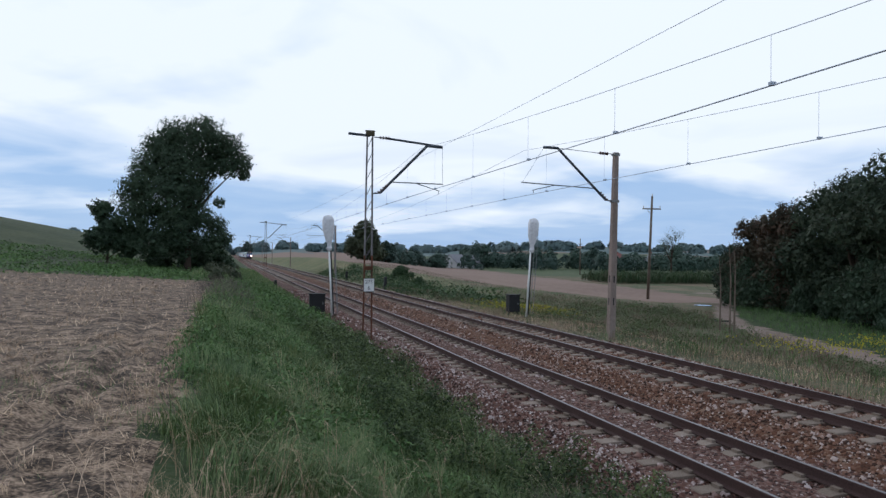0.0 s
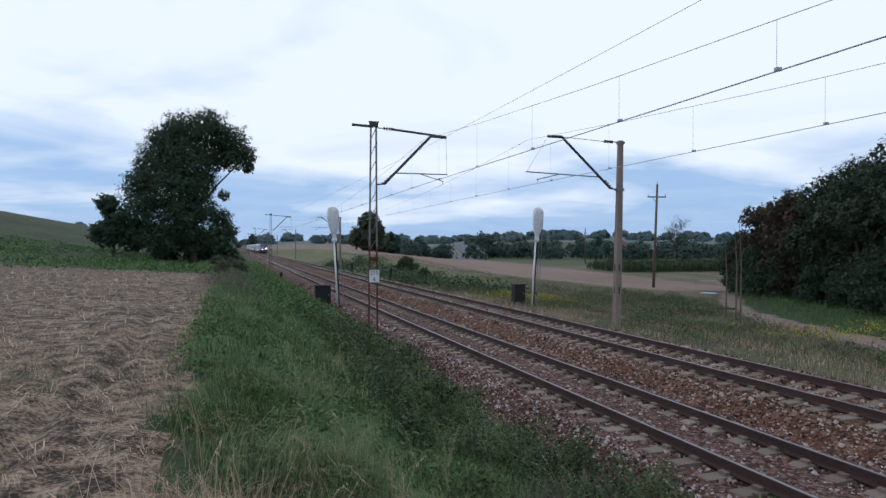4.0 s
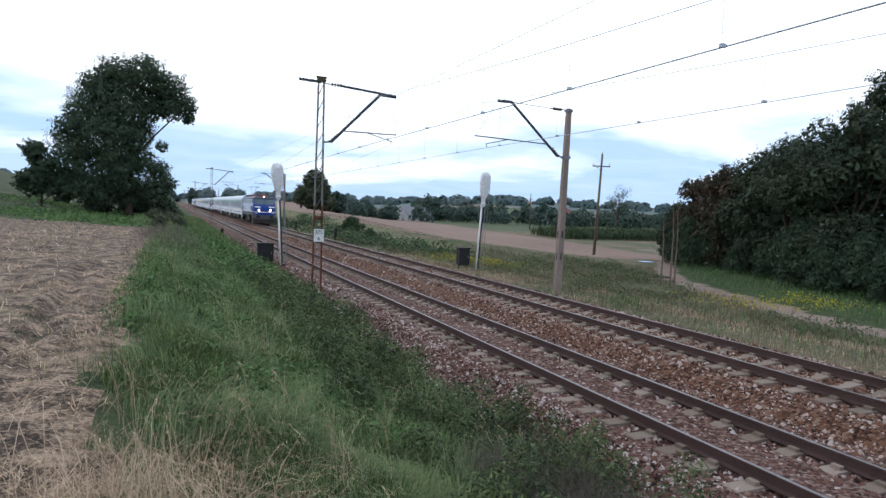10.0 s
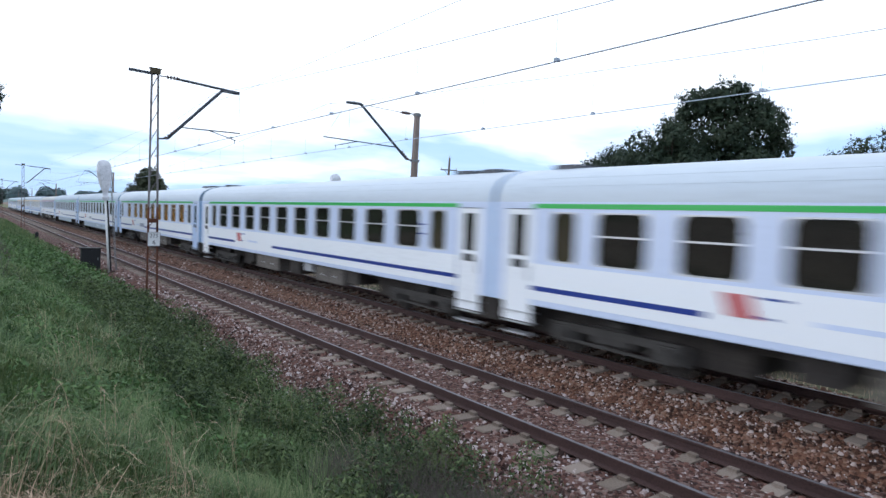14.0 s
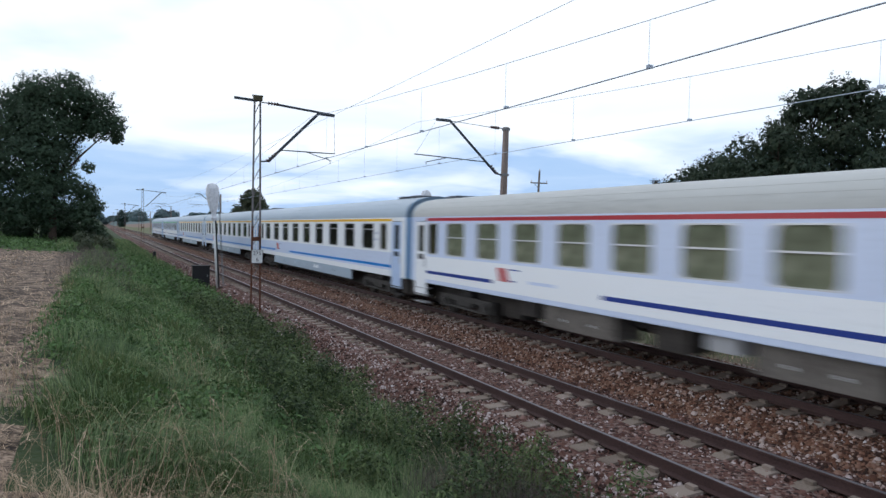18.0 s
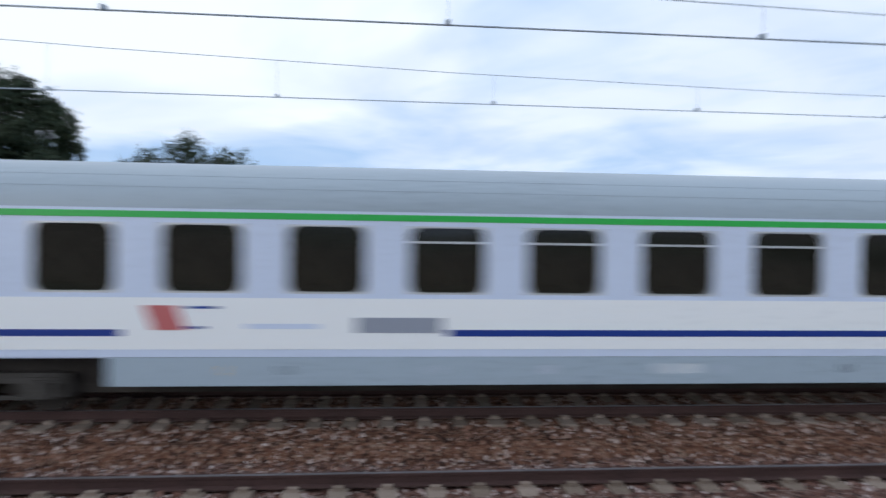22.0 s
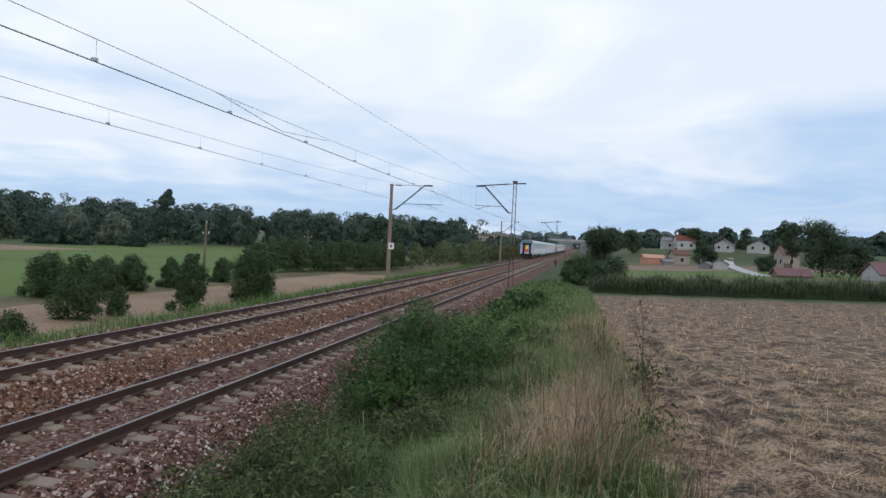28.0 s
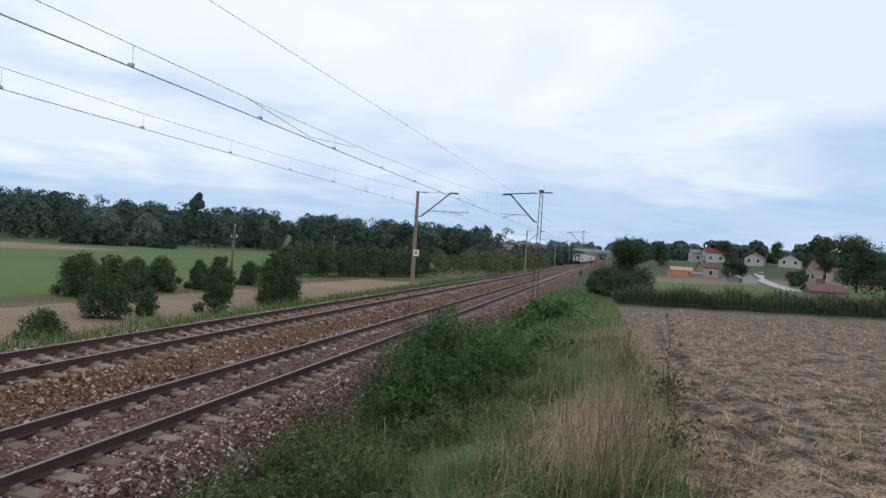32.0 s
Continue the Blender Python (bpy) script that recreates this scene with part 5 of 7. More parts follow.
def seed_stems(name, label, n, xr, yr, h, mat, seed, arch=0.55):
    """Thin stems that arch over, each with a drooping seed head."""
    r = np.random.RandomState(seed)
    c = max(1, n // 9)
    k = r.randint(0, c, n)
    x, y = r.uniform(*xr, c)[k] + r.normal(0, 0.16, n), r.uniform(*yr, c)[k] + r.normal(0, 0.16, n)
    z, hh = land(x, y), r.uniform(*h, n)
    a = 2.6 + r.normal(0, 1.1, n)
    d = np.stack([np.cos(a), np.sin(a)], 1)
    ar = arch * r.uniform(0.3, 1.2, n)
    s_ = np.stack([-d[:, 1], d[:, 0], 0 * a], 1)
    rings = []
    for t in (0.0, 0.4, 0.7, 0.88, 1.0):
        q = np.stack([x + d[:, 0] * ar * hh * t ** 2.2, y + d[:, 1] * ar * hh * t ** 2.2, z + hh * (t - 0.42 * ar * t ** 5)], 1)
        wd = 0.0022 * (1.1 - 0.6 * t)
        rings.append((q - s_ * wd, q + s_ * wd))
    P_ = np.stack([v for q in rings for v in q], 1)
    f = np.array([(2 * i, 2 * i + 1, 2 * i + 3, 2 * i + 2) for i in range(4)])
    Fc = (f[None] + 10 * np.arange(n)[:, None, None]).reshape(-1, 4)
    # seed heads: slim spikelets round the last part of the stem
    m = 7
    e0, e1 = (rings[3][0] + rings[3][1]) / 2, (rings[4][0] + rings[4][1]) / 2
    u = np.linspace(0.0, 1.25, m)[None, :, None]
    q = e0[:, None] * (1 - u) + e1[:, None] * u + r.normal(0, 0.006, (n, m, 3))
    ax = (e1 - e0)[:, None] * 0.22 + r.normal(0, 0.006, (n, m, 3))
    sd = s_[:, None] * r.uniform(0.0014, 0.003, (n, m, 1))
    S = np.stack([q - ax * 0.3 - sd, q - ax * 0.3 + sd, q + ax + sd * 0.4, q + ax - sd * 0.4], 2).reshape(-1, 3)
    V = np.concatenate([P_.reshape(-1, 3), S])
    Fa = np.concatenate([Fc, len(P_.reshape(-1, 3)) + np.arange(4 * n * m).reshape(-1, 4)])
    return tagged(new(name, array_mesh(name, V, Fa, mat, 4)), label, "grass", kind="stuff")


def edge(x, y):
    return -0.6 + 0.15 * np.sin(y * 1.7) + 0.1 * np.sin(y * 4.3 + 1)


def in_verge(x, y, r):
    n = len(x)
    left = edge(x, y) - 0.1 + (0.35 + 0.3 * sm(0, 1, y)) * sm(7.0, 3.0, np.abs(y)) + 0.36 * sm(0, 2, y) * sm(26, 8, y) + r.normal(0, 0.12, n)
    # grass thins out where the leafy weeds take over
    return (x > left) & (x < 4.5 + r.normal(0, 0.25, n)) & (r.uniform(0, 1, n) > 0.55 * sm(2.0, 3.6, x) + 0.35 * sm(1.2, 2.4, x) * (y < 0))


G1, G2 = LEAF["grass"], LEAF["deepgrass"]
for nm_, n_, yr_0, h_, w_, m_, sd_ in (
        ("soft bluish-green grass bent over in swathes", 52000, (1.4, 9.0), (0.16, 0.44), 0.0036, G1, 101),
        ("grass deep in the verge, coloured as if shaded", 18000, (1.4, 11.0), (0.10, 0.30), 0.0044, G2, 151),
        ("soft bluish-green grass bent over in swathes", 30000, (9.0, 22.0), (0.18, 0.48), 0.0062, G1, 152),
        ("soft bluish-green grass bent over in swathes", 42000, (-9.0, -1.4), (0.16, 0.44), 0.0036, G1, 103),
        ("grass deep in the verge, coloured as if shaded", 15000, (-11.0, -1.4), (0.10, 0.30), 0.0044, G2, 153),
        ("soft bluish-green grass bent over in swathes", 24000, (-22.0, -9.0), (0.18, 0.48), 0.0062, G1, 154),
        ("short green grass on the verge", 12000, (-1.6, 1.6), (0.12, 0.32), 0.0045, G1, 144)):
    blades("verge_grass", nm_, n_, (-0.9, 4.6), yr_0, h_, w_, 1.15, m_, sd_, in_verge, droop=0.42, soft=True)
blades("verge_grass", "lush green grass on the verge", 24000, (-0.9, 4.6), (22, 46), (0.2, 0.5), 0.014, 0.7, LEAF["grass"], 102, in_verge)
blades("verge_grass", "lush green grass on the verge", 22000, (-0.9, 4.6), (-50, -22), (0.2, 0.5), 0.015, 0.7, LEAF["grass"], 104, in_verge)
blades("verge_grass", "coarse grass along the far end of the line", 22000, (-2.5, 4.6), (46, 130), (0.3, 0.7), 0.03, 0.5, LEAF["grass"], 105)
blades("dry_grass", "tall dry grass along the edge of the field", 1300, (-0.4, 0.8), (2.2, 5.0), (0.25, 0.55), 0.0028, 1.7, LEAF["straw"], 106, None, 0.16, droop=0.5)
blades("dry_grass", "tall dry grass along the edge of the field", 700, (-1.0, -0.3), (7, 30), (0.2, 0.45), 0.005, 1.0, LEAF["straw"], 107, None, 0.2, droop=0.5)
blades("dry_grass", "tall dry grass along the edge of the field", 2600, (-1.0, 0.3), (-22, -6.0), (0.35, 0.75), 0.0036, 0.9, LEAF["straw"], 108, None, 0.2, droop=0.45)
blades("dry_grass", "matted blond grass along the edge of the field", 4200, (-0.9, 0.15), (-10.5, -5.2), (0.15, 0.45), 0.0026, 1.9, LEAF["straw"], 126, None, 0.22, droop=0.6)
blades("dry_grass", "matted blond grass along the edge of the field", 2300, (-0.55, 0.5), (2.2, 4.8), (0.12, 0.36), 0.0026, 1.9, LEAF["straw"], 127, None, 0.2, droop=0.65)
blades("dry_grass", "patch of flattened blond grass on the verge", 3600, (-0.4, 0.4), (-9.0, -6.0), (0.2, 0.5), 0.0026, 2.2, LEAF["straw"], 143, None, 0.3, droop=0.7)
seed_stems("seeding_grass", "dry grass stems with drooping blond seed heads", 330, (-0.5, 1.7), (2.0, 6.2), (0.45, 0.8), LEAF["straw"], 155, 0.9)
seed_stems("seeding_grass", "dry grass stems with drooping blond seed heads", 150, (0.8, 4.0), (4.5, 14), (0.55, 0.95), LEAF["straw"], 156)
seed_stems("seeding_grass", "dry grass stems with drooping blond seed heads", 420, (-0.8, 1.0), (-16, -4.0), (0.5, 0.95), LEAF["straw"], 157, 0.4)
seed_stems("seeding_grass", "brown grass stems with ripe seed heads", 90, (-0.9, 0.4), (-12, -3.2), (0.5, 0.9), LEAF["rust"], 158, 0.3)
blades("tall_weeds", "tall thin weeds standing on the verge", 500, (-0.6, 1.6), (-26, -4), (0.6, 1.1), 0.005, 0.6, LEAF["meadow"], 109)


def weeds(name, label, n, xr, yr, h, size, mat, seed, clumps, spread_, keep=None):
    """Leafy weeds: clumps of leaves of differing height."""
    r = np.random.RandomState(abs(int(seed)))
    cxs, cys = r.uniform(*xr, clumps), r.uniform(*yr, clumps)
    ch = r.uniform(*h, clumps)
    k = r.randint(0, clumps, n)
    x, y = cxs[k] + r.normal(0, spread_, n), cys[k] + r.normal(0, spread_, n)
    dd = np.hypot(x - cxs[k], y - cys[k]) / (2.2 * spread_)
    ok = (np.hypot(x, y) > 0.6) & ((x < 5.35 + r.normal(0, 0.2, n)) if keep is None else keep(x, y, r))
    z = land(x, y) + ch[k] * np.sqrt(r.uniform(0.02, 1, n)) * np.clip(1 - dd ** 2, 0.08, 1)
    pts = np.stack([x, y, z], 1)[ok]
    out = np.stack([(x - cxs[k]) / spread_, (y - cys[k]) / spread_, 1.1 + 0 * x], 1)[ok]
    V, Fq = leaf_quads(pts, size * 1.3, r, aspect=0.42, face=out / np.linalg.norm(out, axis=1)[:, None], loose=0.5)
    return tagged(new(name, array_mesh(name, V, Fq, mat, 3)), label, "weeds", kind="stuff")


weeds("leafy_weeds", "dark leafy weeds along the foot of the bank", 56000, (2.3, 5.1), (1.8, 12), (0.3, 1.05), 0.025, LEAF["nettle"], 111, 78, 0.22)
weeds("leafy_weeds", "dark leafy weeds along the foot of the bank", 34000, (2.4, 4.8), (12, 26), (0.35, 1.0), 0.034, LEAF["nettle"], 148, 110, 0.25)
weeds("leafy_weeds", "dark leafy weeds along the foot of the bank", 24000, (0.6, 4.5), (24, 60), (0.3, 0.7), 0.07, LEAF["weed"], 112, 200, 0.5)
weeds("leafy_weeds", "dark leafy weeds along the foot of the bank", 46000, (1.7, 4.85), (-14, -1.8), (0.25, 0.85), 0.026, LEAF["nettle"], 113, 120, 0.18)
weeds("leafy_weeds", "dark leafy weeds along the foot of the bank", 16000, (0.4, 4.5), (-60, -16), (0.3, 0.7), 0.07, LEAF["weed"], 114, 130, 0.5)
weeds("leafy_weeds", "dark leafy weeds in the near grass", 22000, (0.8, 4.6), (-6.0, -1.6), (0.12, 0.42), 0.02, LEAF["nettle"], 159, 70, 0.2)
weeds("leafy_weeds", "bright green weeds on the bank", 30000, (0.2, 3.2), (7, 24), (0.2, 0.5), 0.032, LEAF["weed"], 115, 120, 0.3)
weeds("leafy_weeds", "bright green weeds along the gravel", 12000, (3.3, 5.1), (-12, 14), (0.15, 0.5), 0.021, LEAF["elder"], 149, 70, 0.14)
weeds("leafy_weeds", "dark tangled weeds beside the stubble", 12000, (-0.6, 0.1), (9, 26), (0.2, 0.5), 0.032, LEAF["weed"], 150, 40, 0.22)
blades("withered_weeds", "withered grey-brown feathery weeds on the verge", 6500, (3.0, 4.6), (2.4, 6.2), (0.5, 1.0), 0.0032, 0.6, LEAF["brownweed"], 116, None, 0.15, "weeds", 0.2)
blades("withered_weeds", "withered brown weeds at the edge of the field", 800, (-1.0, -0.1), (-14, -4), (0.4, 0.9), 0.003, 0.5, LEAF["brownweed"], 117, None, 0.14, "weeds", 0.2)
blades("withered_weeds", "withered brown weeds at the edge of the field", 2600, (-1.1, 0.9), (20, 44), (0.3, 0.85), 0.007, 0.9, LEAF["brownweed"], 118, None, 0.4, "weeds", 0.2)

on_field = lambda x, y, r: x < edge(x, y) + 0.1


def straw(name, label, n, away, ymin, seed, reach=40, size=1.0):
    """Cut straw lying in tangled mats, with short stubble between; thinner further off."""
    r = np.random.RandomState(seed)
    d = 2.2 * (reach / 2.2) ** r.uniform(0, 1, n) ** 0.72
    a = r.uniform(0.0, 1.45, n)
    x, y = -d * np.sin(a), away * d * np.cos(a)
    x -= 0.35
    # mats: straw gathers in drifts along the rows of the combine, and leaves the rut bare
    mat_ = np.sin(x * 1.1 + 0.8 * np.sin(y * 0.5)) * 0.4 + np.sin(y * 2.3 + x * 1.7) * 0.3 + np.sin(y * 5.7 - x * 3.1 + 1.5 * np.sin(2.3 * x)) * np.sin(6.3 * x + 2.1 * np.sin(1.7 * y)) * 0.9
    rut = x + 1.75 + 0.16 * np.sin(0.45 * y) + 0.05 * np.sin(1.9 * y)
    ok = (x < edge(x, y) + 0.12) & (np.abs(y) > ymin) & (mat_ + r.normal(0, 0.3, n) > 0.12 - 0.2 * sm(6, 14, d)) & (np.hypot(x, y) > 1.8)
    ok &= (np.abs(rut) > 0.16) | (r.uniform(0, 1, n) < 0.12)
    x, y, d, lift = x[ok], y[ok], np.hypot(x, y)[ok], np.clip(mat_[ok], 0, 1)
    n = len(x)
    far = 0.55 + d / 10
    ln, wd = r.uniform(0.05, 0.17, n) * far ** 0.35 * size, r.uniform(0.0018, 0.004, n) * far * size ** 0.6
    b = r.uniform(0, 6.283, n)
    tilt = np.abs(r.normal(0, 0.35, n))
    tall = r.uniform(0, 1, n) < 0.03
    tilt = np.where(tall, r.uniform(0.9, 1.5, n), tilt)
    ln = np.where(tall, ln * 0.8, ln)
    z = land(x, y) + r.uniform(0.0, 0.03, n) + 0.04 * lift * r.uniform(0, 1, n)
    u = np.stack([np.cos(b) * np.cos(tilt), np.sin(b) * np.cos(tilt), np.sin(tilt)], 1) * ln[:, None]
    s = np.stack([-np.sin(b), np.cos(b), 0 * b], 1) * wd[:, None]
    p0 = np.stack([x, y, z], 1)
    V = np.stack([p0 - s, p0 + s, p0 + u + s * 0.6, p0 + u - s * 0.6], 1).reshape(-1, 3)
    Fq = np.arange(4 * n).reshape(-1, 4)
    return tagged(new(name, array_mesh(name, V, Fq, LEAF["stubble"], 4)), label, "stubble", kind="stuff")


straw("stubble", "pale straw and short stubble left on the harvested field", 74000, 1, 1.5, 121)
straw("stubble", "pale straw and short stubble left on the harvested field", 88000, -1, 1.5, 122)
straw("loose_straw", "long bright straws lying loose on the field", 6000, 1, 1.5, 123, 9, 1.5)
straw("loose_straw", "long bright straws lying loose on the field", 8000, -1, 1.5, 124, 10, 1.5)
blades("stubble_tufts", "tufts of cut straw standing on the field", 10000, (-9, -0.7), (2.2, 14), (0.05, 0.14), 0.0028, 1.4, LEAF["stubble"], 138, on_field, 0.06, "stubble", 0.4)
blades("stubble_tufts", "tufts of cut straw standing on the field", 14000, (-9, -0.7), (-14, -2.2), (0.05, 0.15), 0.0028, 1.4, LEAF["stubble"], 139, on_field, 0.06, "stubble", 0.4)
blades("stubble_tufts", "tufts of cut straw standing on the field", 8000, (-9, -0.6), (-2.6, 2.6), (0.03, 0.1), 0.004, 3.0, LEAF["stubble"], 145, on_field, 0, "stubble", 0.3)
blades("field_weeds", "thin green weeds between the straw", 2600, (-7, -0.7), (2.5, 12), (0.05, 0.16), 0.004, 1.2, LEAF["grass"], 123, on_field, 0.25, droop=0.4)
blades("field_weeds", "thin green weeds between the straw", 1200, (-8, -0.7), (-16, -3), (0.05, 0.16), 0.004, 1.2, LEAF["grass"], 124, on_field, 0.25, droop=0.4)
weeds("hill_weeds", "rank green weeds at the foot of the hill", 34000, (-48, 0.5), (44, 72), (0.12, 0.5), 0.09, LEAF["weed"], 125, 330, 1.1)
meadow_ok = lambda x, y, r: x < path_x(y) - 1.2
beyond_ok = lambda x, y, r: (x > path_x(y) + 1.15) & (x < path_x(y) + 13)
blades("green_verge", "green grass between the path and the wood", 26000, (23, 50), (4, 44), (0.2, 0.55), 0.018, 0.8, LEAF["weed"], 137, beyond_ok)
blades("dry_meadow", "low dry pinkish grass beside the far track", 22000, (14.2, 20), (-6, 44), (0.08, 0.26), 0.008, 1.1, LEAF["stubble"], 140, None, 0.6)
blades("meadow_grass", "dry and green meadow grass beyond the tracks", 26000, (14.2, 36), (-6, 46), (0.08, 0.24), 0.010, 0.9, LEAF["meadow"], 131, meadow_ok)
blades("meadow_grass", "dry and green meadow grass beyond the tracks", 16000, (14.4, 34), (40, 130), (0.15, 0.35), 0.022, 0.9, LEAF["meadow"], 132)
blades("meadow_grass", "green grass on the slope below the tracks", 26000, (14.0, 21.5), (-90, -4), (0.3, 0.65), 0.016, 0.8, LEAF["weed"], 133)
blades("dry_meadow", "patchy dry grass on the fallow field", 7000, (21, 33), (-80, -14), (0.1, 0.3), 0.012, 1.2, LEAF["straw"], 160, None, 0.8)
blades("meadow_tussocks", "uneven tussocks of tall meadow grass", 26000, (15.0, 34), (2, 60), (0.3, 0.65), 0.011, 0.9, LEAF["meadow"], 134, meadow_ok, 0.55)
blades("meadow_tussocks", "uneven tussocks of green meadow grass", 13000, (14.6, 34), (2, 70), (0.25, 0.6), 0.012, 0.8, LEAF["weed"], 136, meadow_ok, 0.7)
weeds("meadow_weeds", "dark rank weeds standing in the meadow", 20000, (16.5, 33), (8, 46), (0.35, 1.0), 0.055, LEAF["thicket"], 146, 95, 0.55, meadow_ok)
weeds("meadow_weeds", "dark green weeds on the bank beyond the tracks", 9000, (15.2, 24), (44, 110), (0.4, 1.2), 0.13, LEAF["bush"], 147, 90, 0.8, meadow_ok)
yr_ = np.random.RandomState(135)
fc = [(17.5, 37, 1.6, 700), (19.0, 36, 1.2, 400), (23.8, 21.2, 1.1, 300), (24.6, 19.9, 0.9, 200), (28.4, 21.7, 0.5, 160), (28.0, 19.8, 0.8, 240)]
fp_ = np.concatenate([np.stack([yr_.normal(a, s, n), yr_.normal(b, s, n), np.zeros(n)], 1) for a, b, s, n in fc])
fp_[:, 2] = land(fp_[:, 0], fp_[:, 1]) + yr_.uniform(0.25, 0.7, len(fp_))
V, Fq = leaf_quads(fp_, 0.045, yr_, up=1.0)
tagged(new("yellow_flowers", array_mesh("yellow_flowers", V, Fq, LEAF["yellow"], 3)), "patches of yellow flowering weeds in the meadow", "flowers", kind="stuff")
blades("maize", "strip of tall green maize beyond the stubble", 24000, (-62, -0.8), (-57, -50.5), (0.9, 2.05), 0.035, 1.2, LEAF["corn"], 141, category="maize", droop=0.5)
blades("maize", "strip of tall green maize across the valley", 12000, (60, 130), (88, 100), (1.6, 2.2), 0.14, 0.5, LEAF["corn"], 142, category="maize")



# ================= train =================
def paint(name, c, rough=0.32, dirt=0.12):
    d = tuple(v * (1 - dirt) for v in c)
    return ramp_mat(name, [d, c, tuple(min(0.85, v * 1.04) for v in c)], 0.5, 12, rough, 0, spec=0.4, spread=0.5, stretch=(1, 0.25, 1))


P = {
    "lavender": paint("lavender_grey_paint", (0.60, 0.665, 0.82)),
    "white": paint("white_paint", (0.85, 0.86, 0.875)),
    "door": paint("pale_blue_paint", (0.50, 0.61, 0.82)),
    "navy": paint("navy_paint", (0.016, 0.04, 0.24)),
    "sky": paint("light_blue_paint", (0.0, 0.20, 0.62)),
    "green": paint("green_paint", (0.04, 0.42, 0.07)),
    "yellow": paint("yellow_paint", (0.84, 0.46, 0.004)),
    "red": paint("red_paint", (0.40, 0.010, 0.022)),
    "roof": paint("grey_roof_paint", (0.33, 0.39, 0.45), 0.42, 0.2),
    "roof_light": paint("pale_roof_paint", (0.50, 0.55, 0.60), 0.45, 0.2),
    "roof_beige": paint("dusty_roof_paint", (0.42, 0.42, 0.40), 0.5, 0.3),
    "skirt": paint("grey_skirt_paint", (0.36, 0.43, 0.50), 0.4, 0.3),
    "blue": paint("deep_blue_paint", (0.009, 0.05, 0.27)),
    "dark": paint("dark_grey_paint", (0.065, 0.072, 0.085), 0.5, 0.35),
    "upper": paint("silver_grey_paint", (0.44, 0.49, 0.57)),
    "roof_loco": paint("loco_roof_paint", (0.12, 0.135, 0.16), 0.5, 0.3),
    "brow": paint("cab_roof_paint", (0.035, 0.042, 0.06), 0.45, 0.3),
    "end": paint("blue_grey_end_paint", (0.34, 0.51, 0.73)),
    "roof_end": paint("dark_roof_end_paint", (0.14, 0.20, 0.26), 0.5, 0.3),
    "emblem": paint("dull_red_paint", (0.50, 0.14, 0.14)),
    "panel": paint("grey_panel_paint", (0.28, 0.30, 0.36)),
    "orange": paint("orange_red_paint", (0.75, 0.09, 0.03)),
}
GL = ramp_mat("dark_glass", [(0.010, 0.010, 0.009), (0.020, 0.019, 0.015)], 0.8, 6, 0.07, 0, spec=0.5)
GLASS_FRONT = ramp_mat("tinted_windscreen", [(0.06, 0.10, 0.125), (0.09, 0.14, 0.165)], 0.8, 6, 0.06, 0, spec=0.6)
# a faint warm tint puts the vestibule's lamplight into the pane colour
VEST = ramp_mat("lamp_tinted_vestibule_glass", [(0.030, 0.027, 0.018), (0.055, 0.047, 0.028)], 0.8, 3, 0.08, 0, spec=0.5)
RUBBER = ramp_mat("black_rubber", [(0.012, 0.012, 0.013), (0.022, 0.022, 0.024)], 3, 30, 0.8, 0.2)
UNDER = ramp_mat("grimy_underframe", [(0.018, 0.015, 0.013), (0.04, 0.034, 0.03), (0.07, 0.06, 0.05)], 2, 20, 0.85, 0.3)
EQUIP = (UNDER, ramp_mat("dusty_equipment", [(0.075, 0.065, 0.057), (0.13, 0.115, 0.10), (0.19, 0.17, 0.15)], 1.5, 12, 0.85, 0.2), ramp_mat("pale_equipment", [(0.3, 0.3, 0.3), (0.45, 0.45, 0.46)], 2, 14, 0.6, 0.1))
BOGIE = ramp_mat("bogie_steel", [(0.025, 0.022, 0.02), (0.055, 0.05, 0.045), (0.10, 0.092, 0.085)], 3, 25, 0.8, 0.3)
ALU = ramp_mat("window_aluminium", [(0.5, 0.5, 0.51), (0.6, 0.6, 0.61)], 3, 30, 0.4, 0, metal=0.5)


def rrect(w, h, r, n=4):
    pts = []
    for cx_, cz_, a0 in ((w / 2 - r, h / 2 - r, 0), (-w / 2 + r, h / 2 - r, 90), (-w / 2 + r, -h / 2 + r, 180), (w / 2 - r, -h / 2 + r, 270)):
        for k in range(n + 1):
            a = radians(a0 + 90 * k / n)
            pts.append((cx_ + r * math.cos(a), cz_ + r * math.sin(a)))
    return pts


def window_meshes(w, h, tag, r=0.14, alu=False):
    """Frame filling the opening, with a rounded pane set back in it (for the side x > 0, turned outwards)."""
    inner = rrect(w - 0.05, h - 0.05, r)
    outer = []
    for a, b in inner:
        s = max(abs(a) / (w / 2), abs(b) / (h / 2))
        outer.append((a / s, b / s))
    f = Geo()
    n = len(inner)
    ring = [[(0.0, a, b) for a, b in outer], [(0.0, a, b) for a, b in inner], [(-0.045, a * 0.985, b * 0.985) for a, b in inner]]
    f.loft(ring, closed=True, caps=False)
    p = Geo()
    p.add([(-0.04, a, b) for a, b in inner] + [(-0.055, a, b) for a, b in inner], [tuple(range(n)), tuple(range(2 * n - 1, n - 1, -1))] + [(i, n + i, n + (i + 1) % n, (i + 1) % n) for i in range(n)])
    return f.mesh("window_frame_" + tag, ALU if alu else RUBBER), p.mesh("pane_" + tag, GL)


